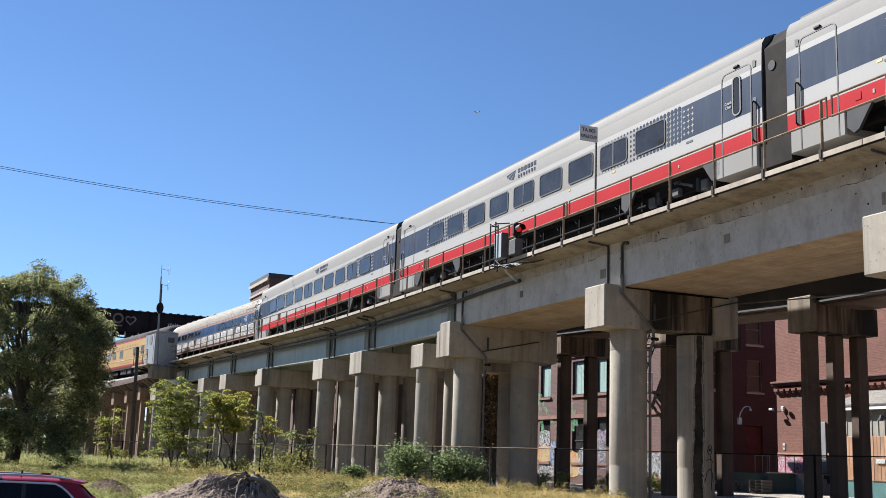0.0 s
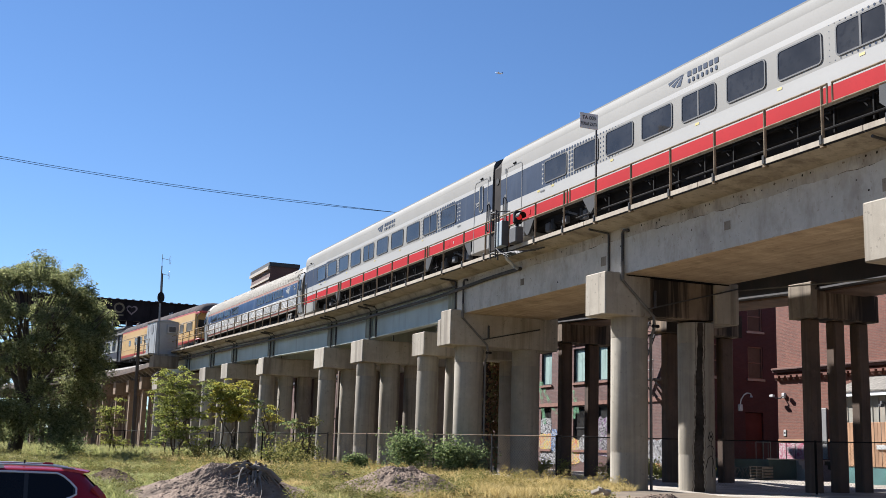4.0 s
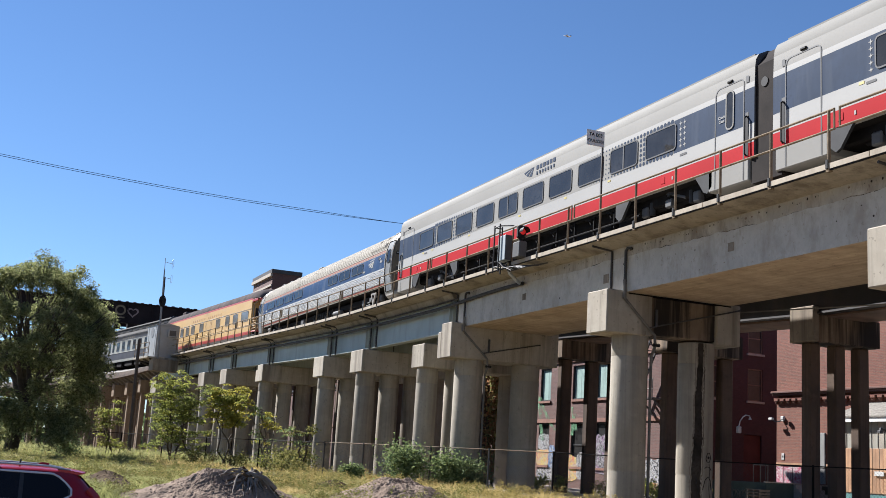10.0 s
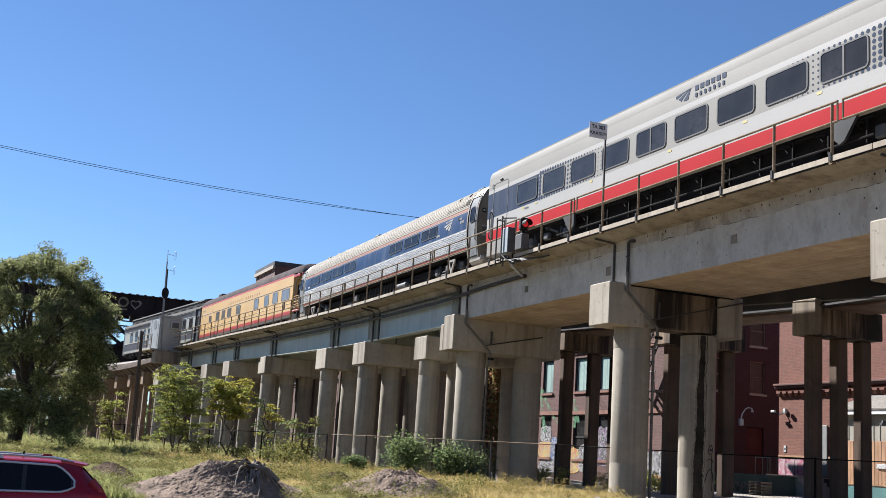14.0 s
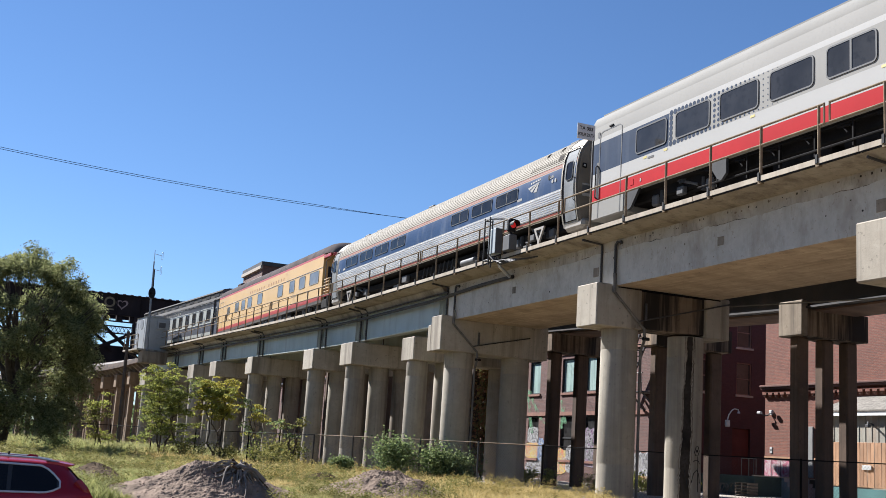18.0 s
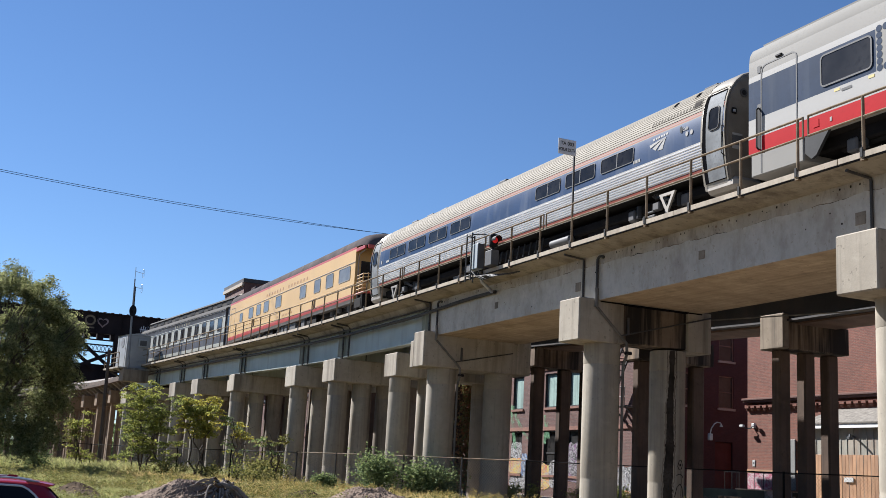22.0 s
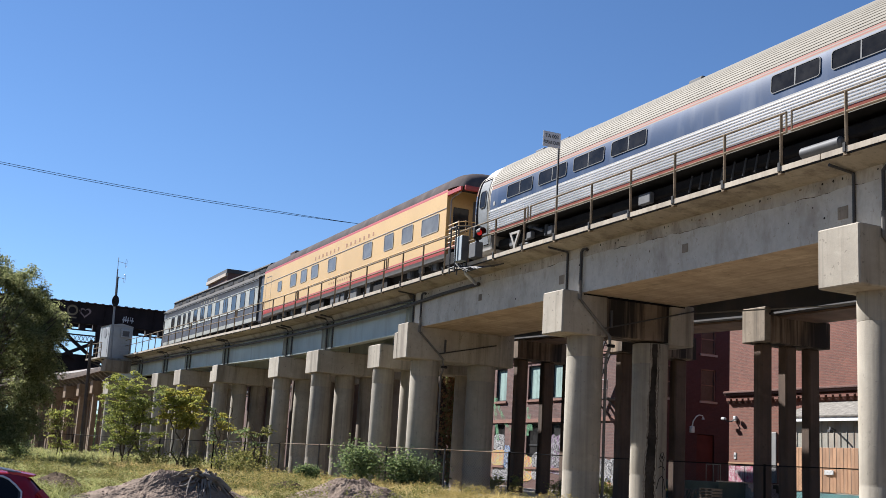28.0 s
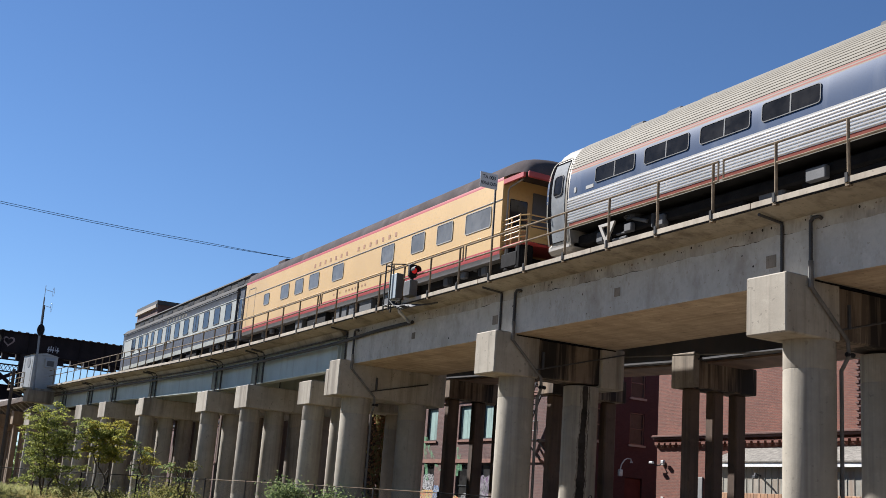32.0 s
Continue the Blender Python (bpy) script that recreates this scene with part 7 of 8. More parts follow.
# ---- chain-link fence ----
FENCE = [(-6, 66), (3.0, 66.5), (8.5, 65.5), (12.2, 60.0), (14.0, 50.0), (15.1, 43.0), (16.2, 38.6), (18.4, 33.2), (21.9, 29.4), (23.4, 26.4), (24.6, 20.0), (24.8, 8.0)]


def build_fence():
    f = thing("chain_link_fence", Matrix(), "dark chain-link fence with pipe top rail through the weeds", "fence", kind="structure")
    mesh = Geo()
    for (x0, y0), (x1, y1) in zip(FENCE, FENCE[1:]):
        n = max(1, round(math.hypot(x1 - x0, y1 - y0) / 3.0))
        for k in range(n):
            a = (x0 + (x1 - x0) * k / n, y0 + (y1 - y0) * k / n)
            b = (x0 + (x1 - x0) * (k + 1) / n, y0 + (y1 - y0) * (k + 1) / n)
            part("post", Geo().bar((*a, 0.8), (*a, 2.66), 0.035, 8), UNDER if a[1] < 34 or a[1] > 47 else PIPE, f)
            part("top_rail", Geo().bar((*a, 2.62), (*b, 2.62), 0.017, 6), UNDER if a[1] < 34 or a[1] > 47 else RAILING, f)
            d = math.hypot(b[0] - a[0], b[1] - a[1])
            u = ((b[0] - a[0]) / d, (b[1] - a[1]) / d)
            m = int(d / 0.11)
            for i in range(-14, m):
                for sg in (1, -1):
                    s0, s1, z0, z1 = i * 0.11, i * 0.11 + 1.5, 1.1, 2.6
                    if s0 < 0:
                        z0, s0 = z0 - s0, 0.0
                    if s1 > d:
                        z1, s1 = z1 - (s1 - d), d
                    if z1 <= z0:
                        continue
                    if sg < 0:
                        s0, s1 = d - s0, d - s1
                    p, q = Vector((a[0] + u[0] * s0, a[1] + u[1] * s0, z0)), Vector((a[0] + u[0] * s1, a[1] + u[1] * s1, z1))
                    w = 0.0035
                    mesh.add([p + Vector((0, 0, w)), p - Vector((0, 0, w)), q - Vector((0, 0, w)), q + Vector((0, 0, w))], [(0, 1, 2, 3)])
    tagged(part("wire_mesh", mesh, PIPE, f), kind="stuff")


build_fence()


# ---- earth mounds ----
def mound_z(px, py, x, y, rx, ry, h, seed):
    f = math.hypot((px - x) / (1.5 * rx), (py - y) / (1.5 * ry))
    nz = 0.22 * noise.noise((px * 1.3, py * 1.3, seed)) + 0.12 * noise.noise((px * 3.7, py * 3.7, seed)) + 0.05 * abs(noise.noise((px * 8, py * 8, seed))) + 0.035 * noise.noise((px * 15, py * 19, seed)) + 0.03 * noise.noise((px * 34, py * 34, seed)) + 0.022 * noise.noise((px * 64, py * 64, seed))
    return min(1.04, ground_z(px, py) - 0.04) + h * math.exp(-2.6 * f * f) - 0.1 * f + nz * h * max(0.0, 1.15 - f)


def mound(x, y, rx, ry, h, seed, label, dirt=None):
    dirt = dirt or DIRT
    g = Geo()
    n, m = (440, 150) if h > 0.5 else (220, 84)
    rings = []
    for j in range(m + 1):
        f = j / m
        ring = []
        for i in range(n):
            t = 2 * math.pi * i / n
            px, py = x + rx * 1.5 * f * math.cos(t), y + ry * 1.5 * f * math.sin(t)
            ring.append((px, py, mound_z(px, py, x, y, rx, ry, h, seed)))
        rings.append(ring)
    g.rings(rings[::-1], ends=True)
    ob = tagged(part("earth_mound", g, dirt, None, smooth=True), label, "mound", "mounds of spoil on the lot")
    # clods and stones lying on it
    rng = random.Random(int(seed * 10))
    cl = Geo()
    for k in range(1500):
        t, f = rng.uniform(0, 6.28), rng.uniform(0.02, 0.85) ** 0.7
        px, py = x + rx * 1.5 * f * math.cos(t), y + ry * 1.5 * f * math.sin(t)
        r = 0.004 + 0.018 * rng.random() ** 4
        c = Vector((px, py, mound_z(px, py, x, y, rx, ry, h, seed) + 0.2 * r))
        vs = []
        for dz, k2 in ((-0.5, 0.8), (0.25, 1.0)):
            for q in range(5):
                a = 6.283 * q / 5 + dz
                e = r * k2 * rng.uniform(0.7, 1.25)
                vs.append(c + Vector((e * math.cos(a), e * math.sin(a), dz * r * rng.uniform(0.7, 1.2))))
        vs.append(c + Vector((rng.uniform(-0.3, 0.3) * r, rng.uniform(-0.3, 0.3) * r, r * rng.uniform(0.6, 0.9))))
        cl.add(vs, [(q, (q + 1) % 5, 5 + (q + 1) % 5, 5 + q) for q in range(5)] + [(5 + q, 5 + (q + 1) % 5, 10) for q in range(5)])
    tagged(part("clod", cl, dirt, ob), kind="stuff")
    return ob


mound(4.85, 22.2, 1.5, 1.35, 0.58, 1.3, "grey-brown heap of loose spoil with roots")
mound(8.7, 22.4, 1.6, 1.3, 0.56, 2.7, "low grey-brown heap of spoil in dry weeds")
mound(10.25, 17.6, 0.9, 0.9, 0.60, 3.9, "small heap of spoil with broken bricks")
mound(12.0, 17.9, 1.3, 0.9, 0.46, 5.1, "low spread heap of grey spoil")
mound(3.0, 24.8, 0.6, 1.7, 0.40, 7.7, "dug-over dark earth beside the parked car", DIRT_DARK)
mound(9.6, 29.5, 0.9, 0.7, 0.34, 8.3, "small heap of brown earth in dry weeds", DIRT_DARK)
mound(7.2, 28.5, 0.9, 0.8, 0.35, 6.4, "small heap of earth among the weeds")


def build_roots():
    r = thing("uprooted_stump", Matrix(), "weathered uprooted stump with splayed roots", "stump")
    rng = random.Random(5)
    g = Geo()
    M = (4.85, 22.2, 1.5, 1.35, 0.58, 1.3)
    bx, by = 5.35, 21.75
    for k in range(44):                       # roots splay out over the heap and dip into it
        t = rng.uniform(2.7, 6.5)
        px, py = bx + rng.uniform(-0.2, 0.25), by + rng.uniform(-0.12, 0.2)
        lift, r0 = rng.uniform(0.03, 0.2), rng.uniform(0.012, 0.034)
        L, n = rng.uniform(0.25, 0.75), 7
        pts = []
        for i in range(n + 1):
            f = i / n
            pts.append(Vector((px, py, mound_z(px, py, *M) + lift * (1 - f) ** 1.5 + 0.02 - 0.04 * f)))
            t += rng.gauss(0, 0.28)
            px, py = px + math.cos(t) * L / n, py + math.sin(t) * L / n
        rings = []
        for i, p in enumerate(pts):
            d = (pts[min(n, i + 1)] - pts[max(0, i - 1)]).normalized()
            a = d.cross(Vector((0, 0, 1))).normalized()
            b = a.cross(d)
            rr = r0 * (1.05 - 0.85 * i / n)
            rings.append([p + rr * (math.cos(q * math.pi / 3) * a + math.sin(q * math.pi / 3) * b) for q in range(6)])
        g = Geo().rings(rings)
        part("root", g, ROOT if k % 4 else DIRT_DARK, r, smooth=True)
    bz = mound_z(bx, by, *M)
    part("stub", Geo().tube([(bx - 0.3, by + 0.15, bz + 0.05), (bx, by + 0.02, bz + 0.18), (bx + 0.28, by - 0.08, bz + 0.1), (bx + 0.5, by - 0.12, bz - 0.1)], 0.042, 9), ROOT, r, smooth=True)
    b = thing("broken_bricks", Matrix(), "few broken tan bricks on the spoil heap", "brick")
    for x, y, z, a in ((10.35, 17.0, 1.42, 20), (10.5, 17.1, 1.38, 70), (10.2, 16.95, 1.40, 110)):
        part("brick", Geo().cbox(-0.1, -0.05, -0.03, 0.1, 0.05, 0.03, 0.008), STONE, b, at=pose(x, y, z, 15, 20, a))


ROOT = mat("bleached_root_wood", (0.20, 0.17, 0.14), 0.9, var=0.3, scale=6)
build_roots()


# ---- red car ----
def build_car():
    """A sport utility car seen from its side; x runs to its rear."""
    c = thing("red_estate_car", pose(-0.12, 18.1, 0.02), "dark red sport utility car with roof rails", "car")
    # (x, sill z, shoulder z, roof z, half width at the shoulder, half width at the roof)
    cuts = [(-2.36, 0.45, 0.72, 0.74, 0.62, 0.55), (-2.2, 0.36, 0.92, 0.96, 0.82, 0.70), (-1.4, 0.32, 1.02, 1.06, 0.92, 0.76), (-0.95, 0.32, 1.05, 1.10, 0.94, 0.78), (-0.25, 0.32, 1.07, 1.50, 0.95, 0.66), (0.3, 0.32, 1.08, 1.56, 0.95, 0.68), (0.8, 0.32, 1.09, 1.575, 0.95, 0.69), (1.3, 0.32, 1.10, 1.572, 0.95, 0.68), (1.6, 0.32, 1.12, 1.56, 0.94, 0.67), (1.8, 0.33, 1.14, 1.54, 0.93, 0.655), (1.93, 0.34, 1.15, 1.42, 0.92, 0.68), (2.18, 0.36, 1.13, 1.17, 0.88, 0.76), (2.30, 0.40, 0.95, 0.97, 0.84, 0.74), (2.32, 0.48, 0.75, 0.76, 0.80, 0.70)]
    rings = []
    for x, z0, zs, zr, ws, wr in cuts:
        half = [(ws - 0.06, z0), (ws, z0 + 0.12), (ws + 0.02, 0.5 * (z0 + zs)), (ws, zs - 0.06), (ws - 0.02, zs)]
        half += [(ws - 0.02 + (wr - ws + 0.02) * f, zs + (zr - 0.045 - zs) * f) for f in (0.33, 0.66, 1.0)] + [(wr - 0.08, zr - 0.012), (wr * 0.5, zr + 0.004), (0.0, zr + 0.008)]
        rings.append([(x, -a, b) for a, b in half] + [(x, a, b) for a, b in half[-2::-1]])
    part("body", Geo().rings(rings[::-1]), CAR_RED, c, smooth=True)

    def side(sg, x, z, out):
        for p, q in zip(cuts, cuts[1:]):
            if p[0] <= x <= q[0]:
                f = (x - p[0]) / (q[0] - p[0])
                zs, zr, ws, wr = [p[i] + (q[i] - p[i]) * f for i in (2, 3, 4, 5)]
                return (x, sg * (ws - 0.02 + (wr - ws + 0.02) * max(0.0, (z - zs) / (zr - 0.045 - zs)) + out), z)

    def sheet(sg, low, high, x0, x1, out, n=12):
        rows = []
        for i in range(n + 1):
            x = x0 + (x1 - x0) * i / n
            rows.append([side(sg, x, low(x) + (high(x) - low(x)) * k / 4, out) for k in range(5)])
        return Geo().rings(rows if sg < 0 else rows[::-1], closed=False, ends=False)
    low = lambda x: 1.13 + 0.012 * x + 0.10 * max(0.0, (x - 1.50) / 0.28) ** 2
    high = lambda x: 1.49 - 0.02 * max(0.0, x - 0.8) - 0.95 * max(0.0, -0.05 - x) ** 1.1 - 1.5 * max(0.0, x - 1.46) ** 1.6
    for sg in (-1, 1):
        part("window_surround", sheet(sg, lambda x: low(x) - 0.012, lambda x: high(x) + 0.012, -0.40, 1.73, 0.004, 28), RUBBER, c, smooth=True)
        for x0, x1 in ((-0.36, 0.30), (0.36, 1.02), (1.08, 1.70)):
            part("side_window", sheet(sg, low, high, x0, x1, 0.010, 14), CAR_GLASS, c, smooth=True)
        edge = [(-0.40 + 2.145 * i / 24) for i in range(25)]
        loop = [side(sg, x, high(x) + 0.022, 0.012) for x in edge] + [side(sg, x, low(x) - 0.022, 0.012) for x in edge[::-1]]
        part("window_trim", Geo().tube(loop + [loop[0]], 0.015, 6), CHROME, c, smooth=True)
        part("roof_rail", Geo().tube([(-0.1, sg * 0.60, 1.52), (0.05, sg * 0.61, 1.575), (0.8, sg * 0.62, 1.612), (1.4, sg * 0.61, 1.60), (1.72, sg * 0.60, 1.555)], 0.016, 8), GALV, c, smooth=True)
        part("rail_foot", Geo().cbox(0.62, sg * 0.61 - 0.02, 1.55, 0.74, sg * 0.61 + 0.02, 1.61, 0.008), GALV, c)
        for x in (-1.45, 1.4):
            w = part("wheel", Geo().bar((x, sg * 0.74, 0.34), (x, sg * 0.975, 0.34), 0.35, 28), RUBBER, c)
            part("rim", Geo().bar((x, sg * 0.965, 0.34), (x, sg * 0.985, 0.34), 0.24, 18), CHROME, w)
        part("tail_light", Geo().tube([(1.99, sg * 0.76, 1.30), (2.10, sg * 0.80, 1.18), (2.22, sg * 0.80, 0.98)], 0.06, 8), LAMP_OFF, c)
        part("mirror", Geo().cbox(-0.72, sg * 1.03 - 0.1, 1.06, -0.58, sg * 1.03 + 0.1, 1.2, 0.03), CAR_RED, c)
        part("door_handle", Geo().cbox(0.72, sg * 0.965 - 0.015, 0.93, 0.92, sg * 0.965 + 0.015, 0.96, 0.008), CAR_RED, c)
    part("rear_window", Geo().add([(1.88, -0.56, 1.48), (2.17, -0.66, 1.20), (2.17, 0.66, 1.20), (1.88, 0.56, 1.48)], [(0, 1, 2, 3)]), CAR_GLASS, c)
    part("windscreen", Geo().add([(-0.92, -0.66, 1.125), (-0.92, 0.66, 1.125), (-0.28, 0.58, 1.52), (-0.28, -0.58, 1.52)], [(0, 1, 2, 3)]), CAR_GLASS, c)
    sp = [(1.58, 1.572), (1.78, 1.562), (1.95, 1.537), (1.95, 1.520), (1.82, 1.49), (1.66, 1.50)]
    part("spoiler", Geo().rings([[(x - d, y, z - e) for x, z in sp] for y, d, e in ((-0.64, 0.05, 0.012), (-0.52, 0.0, 0.0), (0.52, 0.0, 0.0), (0.64, 0.05, 0.012))]), CAR_RED, c)
    part("aerial_fin", Geo().rings([[(1.22, y, 1.57), (1.46, y, 1.57), (1.45, y * 0.4, 1.635), (1.34, y * 0.4, 1.64)] for y in (-0.035, 0.035)]), CAR_RED, c)
    part("aerial_stub", Geo().bar((1.02, -0.30, 1.57), (1.03, -0.30, 1.67), 0.014, 6), BLACK, c)


build_car()


# ---- plants ----
def leaf_mesh(name, pts, size, rng, mats, droop=0.3, aspect=0.45):
    """One leaf blade, folded a little, at each point; pts are (x, y, z, scale)."""
    n = len(pts)
    P = np.array([p[:3] for p in pts])
    S = np.array([p[3] for p in pts])[:, None] * size
    R = np.random.RandomState(rng.randrange(10 ** 6))
    a, t = R.uniform(0, 2 * np.pi, n), R.uniform(-0.9, 0.6, n) - droop
    d = np.stack([np.cos(a) * np.cos(t), np.sin(a) * np.cos(t), np.sin(t)], 1)
    w = np.cross(d, R.normal(size=(n, 3)))
    w /= np.linalg.norm(w, axis=1)[:, None] + 1e-9
    V = np.stack([P, P + S * (0.5 * d + aspect / 2 * w), P + S * d, P + S * (0.5 * d - aspect / 2 * w)], 1).reshape(-1, 3)
    F = np.arange(4 * n).reshape(n, 4)
    me = bpy.data.meshes.new(name)
    me.vertices.add(4 * n)
    me.vertices.foreach_set("co", V.ravel())
    me.loops.add(4 * n)
    me.loops.foreach_set("vertex_index", F.ravel())
    me.polygons.add(n)
    me.polygons.foreach_set("loop_start", np.arange(0, 4 * n, 4))
    me.materials.append(mats)
    me.update(calc_edges=True)
    return me


def limb(g, p, q, r0, r1, rng, bend=0.12, n=4):
    p, q = Vector(p), Vector(q)
    pts = [p.lerp(q, k / n) + Vector((rng.uniform(-1, 1), rng.uniform(-1, 1), rng.uniform(-0.5, 0.5))) * bend * (q - p).length * (0 if k in (0, n) else 0.5) for k in range(n + 1)]
    for k in range(n):
        g.bar(pts[k], pts[k + 1], r0 + (r1 - r0) * k / n, 8, r0 + (r1 - r0) * (k + 1) / n)
    return pts


def big_tree():
    rng = random.Random(11)
    base = Vector((2.2, 55.0, 0.9))
    t = thing("willow_tree", Matrix(), "dense drooping willow-like tree in late summer leaf", "tree")
    g = Geo()
    limb(g, base, base + Vector((0.5, 0.2, 2.6)), 0.34, 0.26, rng, 0.05)
    fork = base + Vector((0.5, 0.2, 2.6))
    tips = []
    for k in range(11):
        a = 2 * math.pi * k / 11 + rng.uniform(-0.2, 0.2)
        q = fork + Vector((math.cos(a) * rng.uniform(1.0, 2.4), math.sin(a) * rng.uniform(1.0, 2.4), rng.uniform(2.0, 4.2)))
        pts = limb(g, fork, q, 0.17, 0.05, rng)
        for i in range(5):
            b = a + rng.uniform(-1, 1)
            e = q + Vector((math.cos(b) * rng.uniform(0.4, 1.4), math.sin(b) * rng.uniform(0.4, 1.4), rng.uniform(-0.3, 1.2)))
            limb(g, pts[rng.randrange(2, 5)], e, 0.05, 0.015, rng, n=3)
            tips.append(e)
    part("trunk", g, BARK, t, smooth=True)
    pts, cen = [], Vector((2.45, 55.2, 5.95))
    # boughs end in lumps of foliage; each lump sends out arching strands that hang
    lumps = []
    for k in range(470):
        u, v = rng.uniform(0, 2 * math.pi), rng.uniform(-0.8, 1.0)
        rr = math.sqrt(max(0, 1 - v * v)) * rng.uniform(0.62, 0.97)
        c = cen + Vector((3.45 * rr * math.cos(u), 3.2 * rr * math.sin(u), 4.25 * v * rng.uniform(0.8, 1.0)))
        if c.z < 1.9 or noise.noise((c.x * 0.7, c.y * 0.7, c.z * 0.7)) < (-0.12 if c.z > 6.0 else -0.3):
            continue
        if 3.6 < c.z < 5.4 and rng.random() < 0.42:
            continue
        lumps.append(c)
    for bx, bz, sp, m in ((5.1, 8.0, 0.35, 8), (4.6, 7.2, 0.4, 6), (4.35, 8.7, 0.4, 9), (3.5, 9.4, 0.45, 8), (2.6, 9.7, 0.5, 6)):
        lumps += [Vector((bx + rng.gauss(0, sp), 55.0 + rng.gauss(0, 0.8), bz + rng.gauss(0, 0.3))) for _ in range(m)]
    # low boughs hang in front of the trunk
    lumps += [Vector((rng.uniform(0.3, 4.9), 55.2 - rng.uniform(1.4, 3.0), rng.uniform(2.0, 3.7))) for _ in range(40)]
    tw = Geo()
    for c in lumps:
        rad = (c - cen)
        rad.z *= 0.5
        rad.normalize()
        tw.bar(c - rad * 0.9 - Vector((0, 0, 0.5)), c, 0.022, 5, 0.008)
        for j in range(12):
            b = rng.uniform(0, 2 * math.pi)
            p = c + Vector((rng.gauss(0, 0.16), rng.gauss(0, 0.16), rng.gauss(0, 0.14)))
            out = (Vector((math.cos(b), math.sin(b), 0.0)) * 0.6 + Vector((rad.x, rad.y, 0))).normalized()
            L = rng.uniform(0.5, 1.25)
            n = int((33 if 3.6 < c.z < 5.5 else 46) * L)
            for i in range(n):
                f = i / n
                q = p + out * (0.75 * L * f ** 0.8) + Vector((0, 0, 0.42 * f - 0.95 * L * f * f))
                if q.z > 1.2:
                    pts.append((q.x + rng.gauss(0, 0.05), q.y + rng.gauss(0, 0.05), q.z + rng.gauss(0, 0.05), rng.uniform(0.6, 1.3)))
    tagged(part("twig", tw, BARK, t), kind="stuff")
    part("crown", leaf_mesh("crown", pts, 0.14, rng, WILLOW, droop=0.35, aspect=0.34), None, t, "drooping olive green foliage")


def small_tree(x, y, h, spread, seed, mats, label, name="young_tree", leaf=0.14, boughs=30, low=0.22, fronds=13, bare=0.0):
    """Several thin stems; boughs carry arching fronds of paired leaflets."""
    rng = random.Random(seed)
    z = ground_z(x, y)
    t = thing(name, Matrix(), label, "tree")
    g, pts = Geo(), []
    for s in range(4):
        b = Vector((x + rng.uniform(-0.5, 0.5) * spread, y + rng.uniform(-0.3, 0.3), z - 0.1))
        e = Vector((x + rng.uniform(-0.75, 0.75) * spread, y + rng.uniform(-0.6, 0.6) * spread, z + h * rng.uniform(0.72, 0.97)))
        stem = limb(g, b, e, 0.05, 0.012, rng, 0.09, 8)
        for k in range(boughs // 4):
            f = low + (1 - low) * rng.random() ** 0.75
            i = min(7, int(f * 8))
            c = stem[i].lerp(stem[i + 1], f * 8 - i)
            a = rng.uniform(0, 2 * math.pi)
            L = spread * rng.uniform(0.2, 1.0) * (1.2 - 0.6 * f)
            q = c + Vector((L * math.cos(a), L * math.sin(a), rng.uniform(0.1, 0.7) * L))
            bough = limb(g, c, q, 0.014, 0.005, rng, 0.15, 3)
            if rng.random() < bare:
                continue
            for j in range(fronds):
                p = bough[1].lerp(bough[3], rng.random()) + Vector((rng.gauss(0, 0.08), rng.gauss(0, 0.08), rng.gauss(0, 0.08)))
                b2 = a + rng.gauss(0, 1.1)
                M = rng.uniform(0.3, 0.65)
                d = Vector((math.cos(b2), math.sin(b2), 0))
                side = Vector((-d.y, d.x, 0))
                n = int(M / 0.05)
                for i2 in range(n):
                    w = i2 / n
                    for sg in (-1, 1):
                        r = p + d * (M * w) + side * (sg * 0.05) + Vector((rng.gauss(0, 0.015), rng.gauss(0, 0.015), 0.18 * w - 0.42 * M * w * w))
                        pts.append((r.x, r.y, r.z, rng.uniform(0.6, 1.2)))
    part("trunk", g, BARK, t, smooth=True)
    m = mats if isinstance(mats, list) else [mats]
    k = len(pts)
    for i, mm in enumerate(m):
        part("crown", leaf_mesh("crown", pts[i * k // len(m):(i + 1) * k // len(m)], leaf, rng, mm, droop=0.15, aspect=0.5), None, t)


def bush(x, y, w, h, seed, mats, label, leaf=0.115, n=2200, name="bush"):
    rng = random.Random(seed)
    z = ground_z(x, y)
    t = thing(name, Matrix(), label, "bush")
    g, pts = Geo(), []
    cs = [(x + rng.uniform(-w, w), y + rng.uniform(-0.5, 0.5) * w, z + h * rng.uniform(0.25, 0.95)) for _ in range(16)]
    for c in cs:
        g.bar((x + 0.5 * (c[0] - x), y, z - 0.05), c, 0.012, 4, 0.005)
        for j in range(n // 11):
            s = 0.30 * h / 1.2
            pts.append((c[0] + rng.gauss(0, s * 1.1), c[1] + rng.gauss(0, s), max(z + 0.05, c[2] + rng.gauss(0, s * 0.8)), rng.uniform(0.5, 1.2)))
    part("stems", g, BARK, t)
    part("leaves", leaf_mesh("leaves", pts, leaf, rng, mats, droop=0.1, aspect=0.6), None, t)


